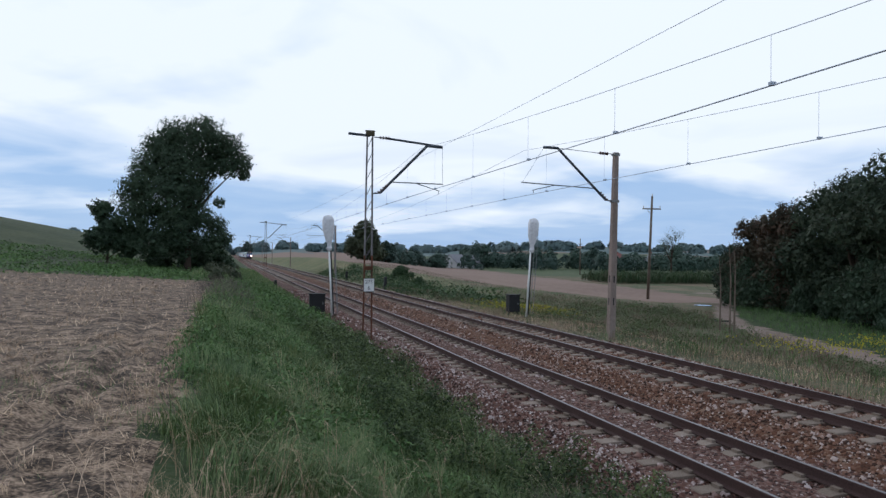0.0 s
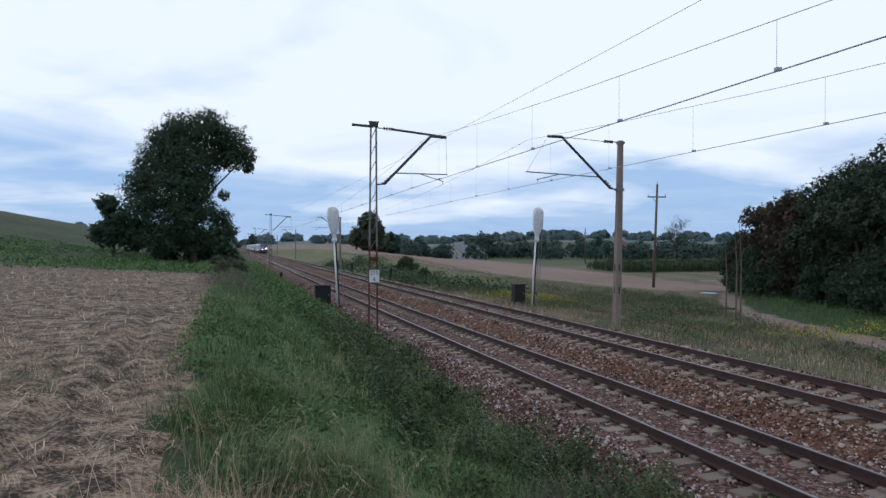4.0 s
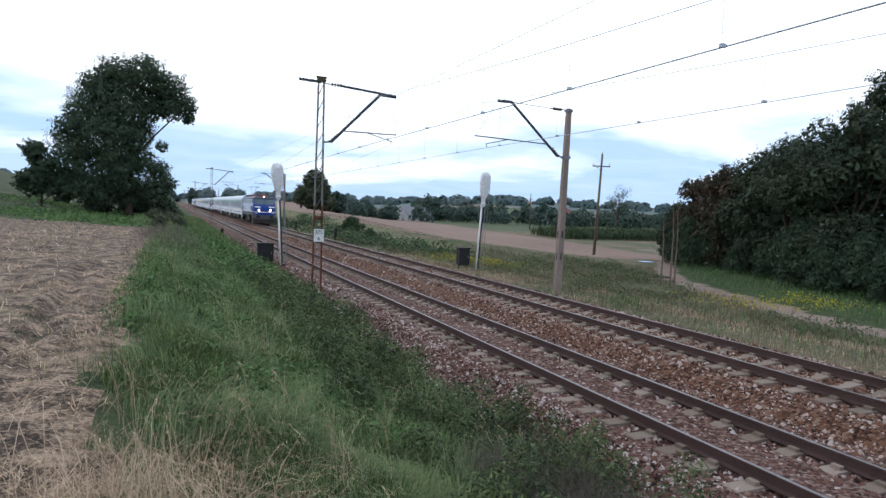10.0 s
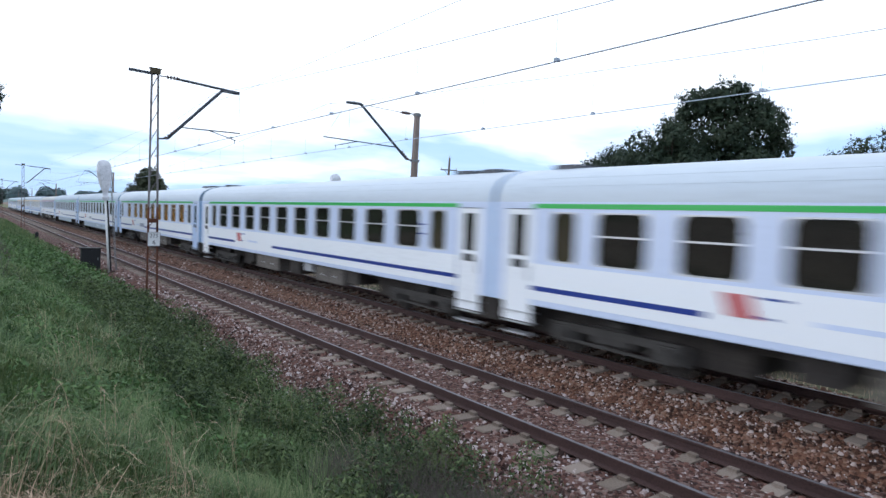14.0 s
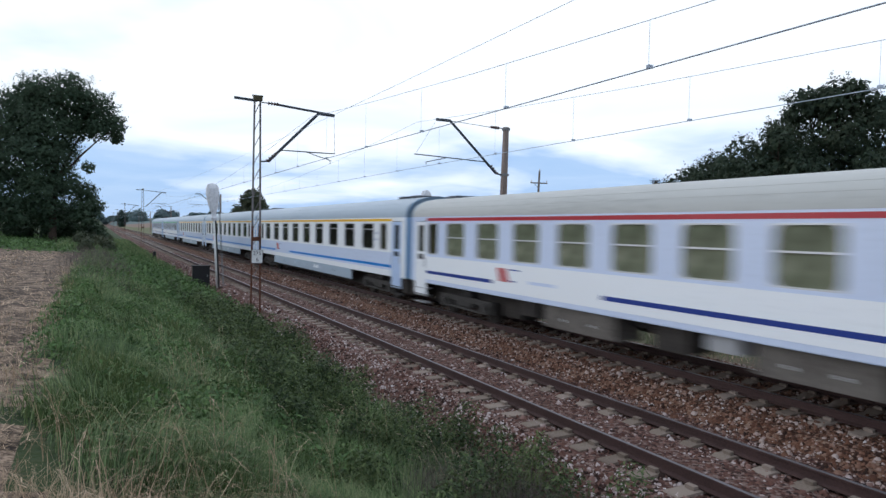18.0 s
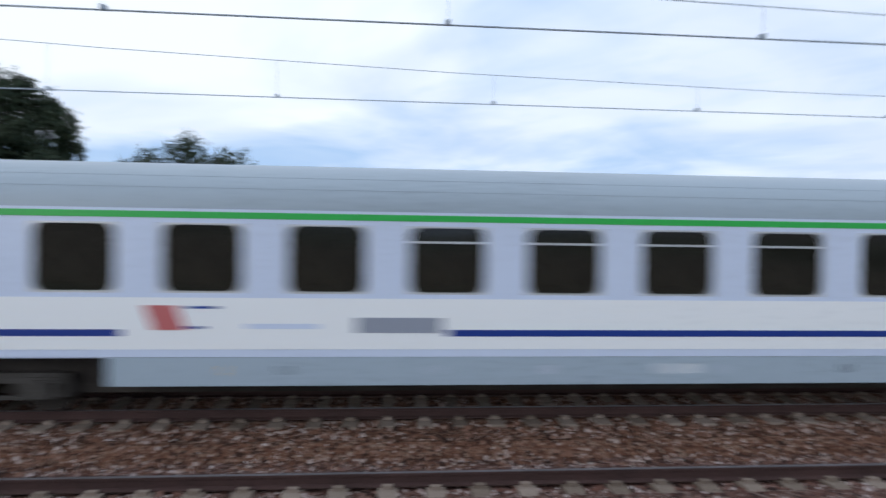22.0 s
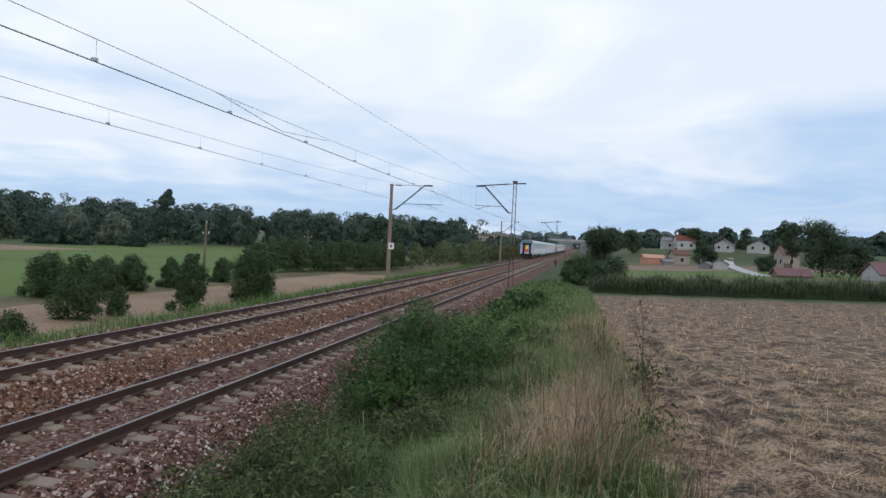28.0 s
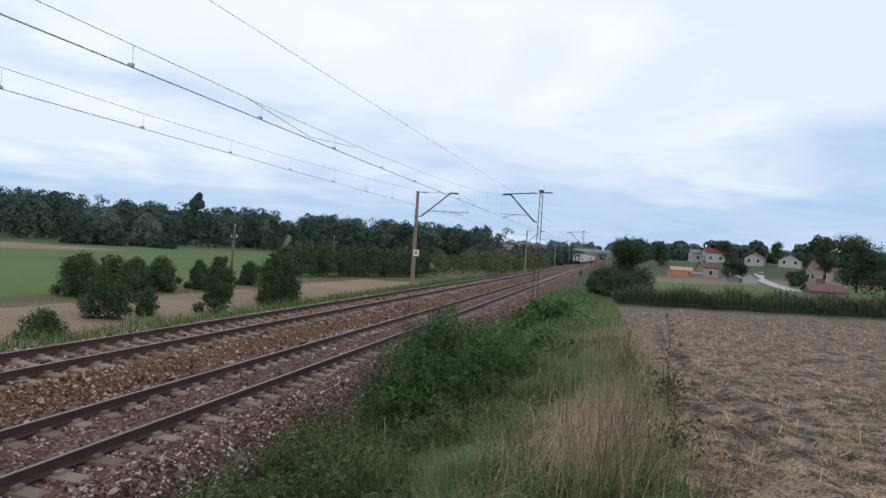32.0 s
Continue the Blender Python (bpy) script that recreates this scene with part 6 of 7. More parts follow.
def bogie_meshes():
    fr = Geo()
    for s in (-1, 1):
        x = s * 1.02
        fr.box(x - 0.09, x + 0.09, -1.65, 1.65, 0.52, 0.68)
        fr.box(x - 0.1, x + 0.1, -0.5, 0.5, 0.40, 0.66)
        for q in (-1.28, 1.28):
            fr.box(x - 0.13, x + 0.13, q - 0.2, q + 0.2, 0.28, 0.62)
            fr.tube((x + s * 0.12, q, 0.46), (x + s * 0.19, q, 0.46), 0.13, n=10)
            for d in (-0.32, 0.32):
                fr.tube((x, q + d, 0.3), (x, q + d, 0.62), 0.09, n=8)
        for d in (-0.22, 0.22):
            fr.tube((x, d, 0.35), (x, d, 0.75), 0.12, n=10)
        fr.beam((x + s * 0.12, -1.1, 0.3), (x + s * 0.12, 1.1, 0.34), 0.04, 0.06)
    fr.box(-1.0, 1.0, -0.25, 0.25, 0.5, 0.85)
    wh = Geo()
    for s in (-1, 1):
        wh.tube((s * 0.69, 0, 0), (s * 0.82, 0, 0), 0.46, 0.46, 20)
        wh.tube((s * 0.66, 0, 0), (s * 0.70, 0, 0), 0.485, 0.485, 20)
    wh.tube((-0.7, 0, 0), (0.7, 0, 0), 0.09, n=8)
    return fr.mesh("bogie_frame", BOGIE), wh.mesh("wheelset", UNDER)


BOG_ME, WHEEL_ME = bogie_meshes()


def add_bogie(th, y):
    b = part("bogie", BOG_ME, None, th, at=pose(0, y, 0))
    for q in (-1.28, 1.28):
        part("wheelset", WHEEL_ME, None, b, "dark steel wheels on an axle", at=pose(0, q, 0.47))


def side_cells(g, s, y_edges, z_rows, holes, x=1.41, t=0.05):
    """A wall in thin boxes that leaves the openings free."""
    for z0, z1, row in z_rows:
        if not row:
            g.box(min(s * x, s * (x - t)), max(s * x, s * (x - t)), y_edges[0], y_edges[-1], z0, z1)
            continue
        y = y_edges[0]
        for a, b in holes:
            if a > y + 0.001:
                g.box(min(s * x, s * (x - t)), max(s * x, s * (x - t)), y, a, z0, z1)
            y = b
        if y < y_edges[-1]:
            g.box(min(s * x, s * (x - t)), max(s * x, s * (x - t)), y, y_edges[-1], z0, z1)


ROOF_LINE = [(1.41, 3.27), (1.40, 3.42), (1.34, 3.60), (1.19, 3.79), (0.9, 3.95), (0.5, 4.06), (0.0, 4.10)]
ROOF_LINE = ROOF_LINE + [(-a, b) for a, b in ROOF_LINE[-2::-1]]


def coach(label, L, wins, small, doors, win_w, band, lower, stripe, line, roof, skirt, lit=None, alu=False, old=False, glass=None, crown=1.0):
    ROOF = [(a, 3.27 + (b - 3.27) * crown) for a, b in ROOF_LINE]
    th = thing("railway_coach", label, "coach", "coaches of the train")
    zw0, zw1 = 1.97, 3.05
    e0, e1 = 0.28, L - 0.28
    holes = sorted([(c - win_w / 2, c + win_w / 2) for c in wins] + [(c - 0.36, c + 0.36) for c in small])
    body = Geo()
    d0, d1 = doors[0] + 0.47, doors[1] - 0.47
    for s in (-1, 1):
        side_cells(body, s, (d0, d1), [(0.98, zw0, False), (zw0, zw1, True), (zw1, 3.27, False)], holes)
        body.box(min(s * 1.41, s * 1.33), max(s * 1.41, s * 1.33), e0, doors[0] - 0.45, 0.98, 3.27)
        body.box(min(s * 1.41, s * 1.33), max(s * 1.41, s * 1.33), doors[1] + 0.45, e1, 0.98, 3.27)
        for q in doors:
            body.box(min(s * 1.41, s * 1.33), max(s * 1.41, s * 1.33), q - 0.47, q + 0.47, 3.12, 3.27)
    body.box(-1.33, 1.33, e0 + 0.04, e1 - 0.04, 0.95, 1.2)
    part("body", body, band, th)
    uf = Geo().box(-0.8, 0.8, 0.9, 6.4, 0.30, 0.95)
    uf.box(-0.8, 0.8, 6.4, L - 6.4, 0.30 if skirt else 0.74, 0.95)
    uf.box(-0.8, 0.8, L - 6.4, L - 0.9, 0.30, 0.95)
    part("underfloor", uf, UNDER, th)
    inner = Geo().box(-1.2, 1.2, 1.9, L - 1.9, 1.2, 3.3)
    part("interior", inner, lit or RUBBER, th)
    for q, s in ((e0, -1), (e1, 1)):
        en = Geo()
        for a in (-1, 1):
            en.box(min(a * 1.41, a * 0.62), max(a * 1.41, a * 0.62), min(q, q + s * 0.06), max(q, q + s * 0.06), 0.98, 3.27)
        en.box(-0.62, 0.62, min(q, q + s * 0.06), max(q, q + s * 0.06), 3.15, 3.27)
        arc = [(a, b) for a, b in ROOF]
        en.add([(a, q + s * 0.06, b) for a, b in arc] + [(a, q, b) for a, b in arc], [tuple(range(len(arc))), tuple(range(2 * len(arc) - 1, len(arc) - 1, -1))])
        part("end_wall", en, P["end"], th)
        cap_ = [(a * 0.99, b) for a, b in ROOF]
        rc = Geo().add([(a, q + s * 0.075, b) for a, b in cap_] + [(a, q + s * 0.062, b) for a, b in cap_], [tuple(range(len(cap_))), tuple(range(2 * len(cap_) - 1, len(cap_) - 1, -1))])
        part("roof_end", rc, P["roof_end"], th, "dark grey roof end")
    rf = Geo()
    rf.loft([[(a, y, b) for a, b in ROOF] for y in (e0, e1)], closed=False, caps=False)
    part("roof", rf, roof, th, smooth=True)
    for z, a in ((3.27 + 0.33 * crown, 1.338), (3.27 + 0.52 * crown, 1.188)):
        for s in (-1, 1):
            part("roof_seam", Geo().box(min(s * a - 0.006, s * a + 0.006), max(s * a - 0.006, s * a + 0.006), e0 + 0.9, e1 - 0.9, z - 0.004, z + 0.002), roof, th)
    for y in (1.5, 2.6, L - 1.6):
        part("roof_vent", Geo().box(-0.5, 0.5, y - 0.35, y + 0.35, 3.27 + 0.77 * crown, 3.27 + 0.89 * crown), P["dark"], th, "dark roof ventilator")
    # bands of the livery, a hair proud of the wall
    for s in (-1, 1):
        def strip(nm, z0, z1, m, a=d0, b=d1, pr=0.004, lab=""):
            return part(nm, Geo().box(min(s * 1.411, s * (1.411 + pr)), max(s * 1.411, s * (1.411 + pr)), a, b, z0, z1), m, th, lab)
        strip("upper_stripe", 3.125, 3.225, stripe)
        strip("lower_band", 1.10 if line is not P["sky"] else 1.21, 1.90, lower)
        ya, yb = L * 0.575 + (1.45 if line is P["sky"] else 0), L * 0.765
        strip("side_line", 1.305, 1.41, line, d0, ya, 0.008)
        strip("side_line", 1.305, 1.41, line, yb, d1, 0.008)
        if line is P["sky"]:
            strip("bottom_band", 0.98, 1.205, P["white"])
        # emblem: plain slanted shapes
        ye = L * 0.728
        em = Geo()
        em.loft([[(s * 1.412, ye + 0.02 + (0.14 if z > 1.5 else 0), z), (s * 1.424, ye + 0.02 + (0.14 if z > 1.5 else 0), z), (s * 1.424, ye + 0.5 + (0.14 if z > 1.5 else 0), z), (s * 1.412, ye + 0.5 + (0.14 if z > 1.5 else 0), z)] for z in (1.40, 1.78)])
        part("emblem", em, P["emblem"], th, "dull red slanted emblem shape")
        strip("emblem_bar", 1.73, 1.77, P["blue"], ye - 0.45, ye + 0.0, 0.008)
        strip("emblem_bar", 1.42, 1.46, P["blue"], ye - 0.25, ye + 0.0, 0.008)
        strip("lettering_bar", 1.42, 1.50, P["lavender"], ye - 2.0, ye - 0.9, 0.006)
        if not old and line is not P["sky"]:
            strip("data_panel", 1.36, 1.60, P["panel"], ya + 0.1, ya + 1.45, 0.010)
        strip("door_sign", 2.36, 2.40, P["navy"], small[0] + 0.55, small[0] + 0.85, 0.008)
        strip("door_sign", 2.62, 2.66, P["navy"], small[0] + 0.55, small[0] + 0.85, 0.008)
        for q in doors:
            dm = Geo()
            xx = s * 1.40
            ro_ = [(q - 0.44, 0.56), (q + 0.44, 0.56), (q + 0.44, 3.1), (q - 0.44, 3.1)]
            ri_ = [(q - 0.22, 2.05), (q + 0.22, 2.05), (q + 0.22, 2.98), (q - 0.22, 2.98)]
            dm.loft([[(xx - s * 0.05, a, b) for a, b in ri_], [(xx, a, b) for a, b in ri_], [(xx, a, b) for a, b in ro_], [(xx - s * 0.05, a, b) for a, b in ro_]], caps=False)
            dr = part("door", dm, P["door"] if not old else P["white"], th, "pale blue folding door")
            part("pane", Geo().box(min(xx - s * 0.02, xx - s * 0.035), max(xx - s * 0.02, xx - s * 0.035), q - 0.22, q + 0.22, 2.05, 2.98), GL, dr)
            part("lower_panel", Geo().box(min(xx, xx + s * 0.012), max(xx, xx + s * 0.012), q - 0.2, q + 0.2, 1.78, 1.96), RUBBER, dr, "small dark lower door panel")
            part("handle", Geo().box(min(xx, xx + s * 0.03), max(xx, xx + s * 0.03), q - 0.36, q - 0.32, 1.5, 1.85), ALU, dr)
        for q, sg in ((doors[0], 1), (doors[1], -1)):
            st = Geo()
            for z in ((0.30, 0.6) if not old else (0.25, 0.5, 0.75)):
                st.box(min(s * 1.15, s * 1.42), max(s * 1.15, s * 1.42), q - 0.4, q + 0.4, z, z + 0.035)
            part("step", st, ALU if old else BOGIE, th, "metal door step")
        if skirt:
            strip("skirt", 0.53, 0.975, P["skirt"], 6.0, L - 6.0, -0.05)
            for yy, w_, m_ in ((8.3, 0.3, "dark"), (10.4, 0.35, "upper"), (13.4, 0.3, "upper"), (15.2, 0.35, "upper"), (17.6, 0.25, "dark"), (18.6, 0.12, "yellow")):
                strip("skirt_hatch", 0.70, 0.84, P[m_], yy, yy + w_, -0.04)
            strip("skirt_label", 0.70, 0.86, P["white"], 10.95, 11.8, -0.04)
        else:
            for yy, w, h, m_ in ((6.9, 0.9, 0.42, 0), (8.0, 2.2, 0.55, 1), (10.5, 0.7, 0.3, 2), (11.6, 0.9, 0.5, 0), (13.6, 2.6, 0.56, 1), (16.5, 0.8, 0.4, 0)):
                if yy + w < L - 6.4:
                    bx = part("equipment_box", Geo().box(min(s * 0.5, s * 1.27), max(s * 0.5, s * 1.27), yy, yy + w, 0.95 - h, 0.95), EQUIP[m_], th, ("grimy underfloor equipment box", "dusty grey-brown battery box", "pale grey equipment box")[m_])
                    if w > 2:
                        for q in (0.3, 0.7):
                            part("latch", Geo().box(min(s * 1.27, s * 1.285), max(s * 1.27, s * 1.285), yy + w * q - 0.06, yy + w * q + 0.06, 0.88 - h * 0.5, 0.94 - h * 0.5), ALU, bx)
    # windows
    fw, pw = window_meshes(win_w, zw1 - zw0, "w%d" % (win_w * 100), alu=alu)
    if glass is not None:
        pw.materials[0] = glass
    ps_lit = window_meshes(0.72, zw1 - zw0, "v", alu=alu)[1]
    ps_lit.materials[0] = VEST
    fs, ps = window_meshes(0.72, zw1 - zw0, "s", alu=alu)
    rr = random.Random(int(L * 10) + len(wins))
    for s in (-1, 1):
        for c in list(wins) + list(small):
            big = c in wins
            wo = part("window", fw if big else fs, None, th, at=pose(s * 1.409, c, (zw0 + zw1) / 2, 0, 0, 0 if s > 0 else 180))
            pn = part("pane", pw if big else ps, None, wo)
            if not big:
                pn.data = ps_lit
            if big and rr.random() < (1.0 if old or line is P["sky"] else 0.45):
                zb = 0.27 if not old else 0.05
                part("vent_bar", Geo().box(-0.04, -0.008, -win_w / 2 + 0.03, win_w / 2 - 0.03, zb, zb + 0.035), ALU, wo, "aluminium vent bar")
    # gangways, coupling and buffers
    for q, s in ((0.0, -1), (L, 1)):
        gw = Geo()
        y0, y1 = min(q, q - s * 0.34), max(q, q - s * 0.34)
        for a in (-1, 1):
            gw.box(min(a * 0.60, a * 0.86), max(a * 0.60, a * 0.86), y0, y1, 1.0, 3.2)
        gw.box(-0.98, 0.98, y0, y1, 3.02, 3.36)
        gw.box(-0.75, 0.75, y0, y1, 0.95, 1.08)
        part("gangway_bellows", gw, RUBBER, th, "black rubber gangway bellows")
        bf = Geo()
        for a in (-0.875, 0.875):
            bf.tube((a, q - s * 0.45, 1.06), (a, q - s * 0.02, 1.06), 0.09, n=8)
            bf.tube((a, q - s * 0.06, 1.06), (a, q + 0.0, 1.06), 0.22, n=12)
        part("buffer", bf, UNDER, th)
        part("end_sill", Geo().box(-1.36, 1.36, min(q - s * 0.5, q - s * 0.18), max(q - s * 0.5, q - s * 0.18), 0.45, 0.985), UNDER, th)
    for y in (3.6, L - 3.6):
        add_bogie(th, y)
    return th


# opaque panes; daylight seen through the coach is painted into their colour
SEEN = ramp_mat("see_through_tint_glass", [(0.08, 0.09, 0.06), (0.17, 0.18, 0.12), (0.30, 0.31, 0.23)], 0.9, 2.5, 0.07, 0, spec=0.5, coords="Generated")
# windows of the lit coach: dark glass, the warm lamp glow put into the panes
LIT = ramp_mat("lit_window_glass", [(0.012, 0.010, 0.008), (0.02, 0.016, 0.012)], 0.9, 2.5, 0.07, 0, spec=0.5)
ln_, ll_ = LIT.node_tree.nodes, LIT.node_tree.links
lr_ = ln_.new("ShaderNodeValToRGB")
lr_.color_ramp.elements[0].position, lr_.color_ramp.elements[1].position = 0.42, 0.66
lr_.color_ramp.elements[0].color, lr_.color_ramp.elements[1].color = (0, 0, 0, 1), (0.55, 0.24, 0.03, 1)
lt_ = ln_.new("ShaderNodeTexNoise")
lt_.inputs["Scale"].default_value = 2.2
ll_.new(ln_["Texture Coordinate"].outputs["Object"], lt_.inputs["Vector"])
ll_.new(lt_.outputs[0], lr_.inputs[0])
ll_.new(lr_.outputs[0], ln_["Principled BSDF"].inputs["Emission Color"])
ln_["Principled BSDF"].inputs["Emission Strength"].default_value = 0.4


def spread(c, n, p):
    return [c + p * (i - (n - 1) / 2) for i in range(n)]


def green_modern(skirt=True):
    return coach("lavender-grey passenger coach with white band and green stripe", 26.4, spread(13.3, 11, 1.9), (2.35, 24.3), (1.15, 25.45), 1.25, P["lavender"], P["white"], P["green"], P["navy"], P["roof"], skirt, alu=True)


def green_older():
    return coach("white passenger coach with navy line and green stripe", 24.5, spread(12.25, 10, 1.85), (2.45, 22.05), (1.1, 23.4), 1.22, P["lavender"], P["white"], P["green"], P["navy"], P["roof_light"], False, alu=True, old=True)


def yellow_first():
    return coach("white first class coach with yellow stripe and lilac band", 26.4, spread(13.2, 9, 2.28), (2.4, 24.0), (1.1, 25.3), 1.33, P["white"], P["lavender"], P["yellow"], P["sky"], P["roof"], True, alu=True)


cg, co, cy1 = green_modern(), green_older(), yellow_first()
cr6 = coach("dusty white dining coach with a red stripe", 24.2, spread(12.11, 10, 1.92), (1.95, 22.3), (1.0, 23.2), 1.2, P["lavender"], P["white"], P["red"], P["navy"], P["roof_beige"], False, alu=True, old=True, glass=SEEN, crown=0.86)
cl = coach("lavender passenger coach with green stripe and lit windows", 24.4, [4.0, 5.9, 7.8, 9.7, 11.6, 13.5, 15.4, 17.3, 19.7], (2.3, 22.5), (1.05, 23.45), 1.25, P["lavender"], P["white"], P["green"], P["navy"], P["roof_light"], False, alu=True, glass=LIT)
clast = green_modern(False)
tagged(clast, "last passenger coach with red tail lamps and green stripe")
# the free end of the last coach: lit door and tail lamps
dm = Geo().box(-0.5, 0.5, 26.0, 26.04, 1.1, 3.0)
part("end_door", dm, P["upper"], clast)
part("door_pane", Geo().box(-0.26, 0.2, 26.05, 26.06, 2.05, 2.92), glow("lit_door_pane", (0.62, 0.52, 0.14), 0.5), clast, "yellow-lit door window")
part("door_lower_panel", Geo().box(-0.26, 0.26, 26.05, 26.065, 1.5, 2.03), P["orange"], clast, "orange-red door panel")
part("door_side_panel", Geo().box(0.22, 0.40, 26.05, 26.07, 1.5, 2.95), P["orange"], clast)
red_lamp = glow("red_tail_lamp", (1.0, 0.012, 0.008), 4.0)
for a in (-1, 1):
    part("tail_lamp", Geo().box(min(a * 0.98, a * 1.16), max(a * 0.98, a * 1.16), 26.18, 26.24, 1.53, 1.63), red_lamp, clast, "glowing red tail lamp")
    part("tail_reflector", Geo().box(min(a * 1.18, a * 1.30), max(a * 1.18, a * 1.30), 26.18, 26.2, 1.53, 1.62), P["yellow"], clast, "yellow reflector")


# ---------------- locomotive ----------------
def locomotive():
    th = thing("electric_locomotive", "blue and grey electric locomotive with lit headlamps", "locomotive")
    L, f = 15.0, 0.0
    lo = Geo()
    # lower body: dark grey skirt with cut-outs for the bogies
    for s in (-1, 1):
        for a, b, z0 in ((0.15, 1.6, 0.85), (1.6, 5.9, 1.22), (5.9, 6.4, 0.9), (6.4, 8.6, 1.1), (8.6, 9.1, 0.9), (9.1, 13.4, 1.22), (13.4, 14.85, 0.85)):
            part("skirt_panel", Geo().box(min(s * 1.47, s * 1.40), max(s * 1.47, s * 1.40), a, b, z0, 1.66), P["dark"], th)
    lo.box(-1.39, 1.39, 0.2, 14.8, 1.25, 1.66)
    part("underframe", lo, UNDER, th)
    part("traction_gear", Geo().box(-0.95, 0.95, 1.2, 13.8, 0.3, 1.25), UNDER, th)
    up = Geo()
    sec = lambda y, w, zt: [(-w, y, 3.5), (w, y, 3.5), (w - 0.10, y, zt - 0.12), (w - 0.42, y, zt), (-w + 0.42, y, zt), (-w + 0.10, y, zt - 0.12)]
    up.loft([[(-1.46, v, 1.66), (1.46, v, 1.66), (1.46, v, 3.5), (-1.46, v, 3.5)] for v in (0.75, 14.25)])
    part("upper_body", up, P["upper"], th)
    part("roof", Geo().loft([sec(0.75, 1.46, 3.78), sec(14.25, 1.46, 3.78)]), P["roof_loco"], th, "grey sloping roof edge")
    for fy, dr in ((0.0, 1), (15.0, -1)):
        c = Geo()
        yy = lambda v: fy + dr * v
        rings = []
        for z, y0, w in ((1.25, 0.10, 1.38), (1.66, 0.04, 1.40), (2.35, 0.06, 1.40), (2.66, 0.14, 1.39), (3.36, 0.40, 1.36), (3.58, 0.46, 1.30), (3.76, 0.75, 1.0)):
            rings.append([(-w, yy(y0), z), (-w * 0.55, yy(y0 - 0.07), z), (w * 0.55, yy(y0 - 0.07), z), (w, yy(y0), z), (min(1.465, w + 0.07), yy(0.8), z), (-min(1.465, w + 0.07), yy(0.8), z)])
        c.loft(rings)
        part("cab_front", c, P["blue"], th, "deep blue cab front")
        brow = []
        for z, y0, w in ((3.40, 0.40, 1.37), (3.58, 0.445, 1.315), (3.775, 0.735, 1.015)):
            brow.append([(-w, yy(y0), z), (-w * 0.55, yy(y0 - 0.075), z), (w * 0.55, yy(y0 - 0.075), z), (w, yy(y0), z), (min(1.472, w + 0.08), yy(0.82), z), (-min(1.472, w + 0.08), yy(0.82), z)])
        part("cab_brow", Geo().loft(brow), P["brow"], th, "dark grey cab roof")
        ws = Geo()
        for a, b in ((-1.30, -0.03), (0.03, 1.30)):
            q = [(a, 2.70, 0.150), (b, 2.70, 0.150), (b, 3.37, 0.397), (a, 3.37, 0.397)]
            def bow(x, d):
                return yy(d - 0.105 + 0.07 * max(0, (abs(x) - 0.76) / 0.6) - 0.006)
            ws.add([(x, bow(x, d), z) for x, z, d in q] + [(x, bow(x, d) + dr * 0.03, z) for x, z, d in q], [(0, 1, 2, 3), (7, 6, 5, 4), (0, 4, 5, 1), (1, 5, 6, 2), (2, 6, 7, 3), (3, 7, 4, 0)])
        part("windscreen", ws, GLASS_FRONT, th, "tinted windscreen")
        part("front_line", Geo().box(-1.40, 1.40, min(yy(-0.04), yy(-0.02)), max(yy(-0.04), yy(-0.02)), 1.63, 1.71), P["white"], th)
        for a in (-1, 1):
            part("pale_panel", Geo().box(min(a * 0.55, a * 1.3), max(a * 0.55, a * 1.3), min(yy(-0.035), yy(0.02)), max(yy(-0.035), yy(0.02)), 2.28, 2.44), P["white"], th)
            hl = part("headlamp_bezel", Geo().box(min(a * 0.55, a * 0.99), max(a * 0.55, a * 0.99), min(yy(-0.06), yy(0.0)), max(yy(-0.06), yy(0.0)), 1.83, 2.06), P["dark"], th)
            part("lamp_glass", Geo().tube((a * 0.75, yy(-0.06), 1.945), (a * 0.75, yy(-0.08), 1.945), 0.096, n=14), glow("warm_headlamp", (1.0, 0.52, 0.4), 110.0) if dr > 0 else P["upper"], hl, "bright warm headlamp")
            part("marker_lamp", Geo().box(min(a * 0.95, a * 1.2), max(a * 0.95, a * 1.2), min(yy(-0.05), yy(0.0)), max(yy(-0.05), yy(0.0)), 1.47, 1.57), P["roof_light"], th, "pale unlit marker lamp")
            part("grip_rail", Geo().tube((a * 1.25, yy(-0.1), 0.95), (a * 1.25, yy(-0.1), 1.55), 0.018, n=6), ALU, th)
            bf = Geo().tube((a * 0.875, yy(0.0), 1.06), (a * 0.875, yy(-0.55), 1.06), 0.1, n=8)
            bf.tube((a * 0.875, yy(-0.52), 1.06), (a * 0.875, yy(-0.6), 1.06), 0.24, n=14)
            part("buffer", bf, UNDER, th)
        part("top_lamp", Geo().box(-0.2, 0.2, min(yy(0.55), yy(0.85)), max(yy(0.55), yy(0.85)), 3.66, 3.86), P["dark"], th)
        if dr > 0:
            part("top_lamp_glass", Geo().tube((0, yy(0.55), 3.75), (0, yy(0.525), 3.75), 0.066, n=14), glow("warm_top_lamp", (1.0, 0.36, 0.22), 60.0), th, "bright warm top lamp")
        part("buffer_beam", Geo().box(-1.36, 1.36, min(yy(-0.02), yy(0.14)), max(yy(-0.02), yy(0.14)), 0.72, 1.28), P["dark"], th)
        part("snow_plough", Geo().box(-1.25, 1.25, min(yy(0.0), yy(0.08)), max(yy(0.0), yy(0.08)), 0.2, 0.74), UNDER, th)
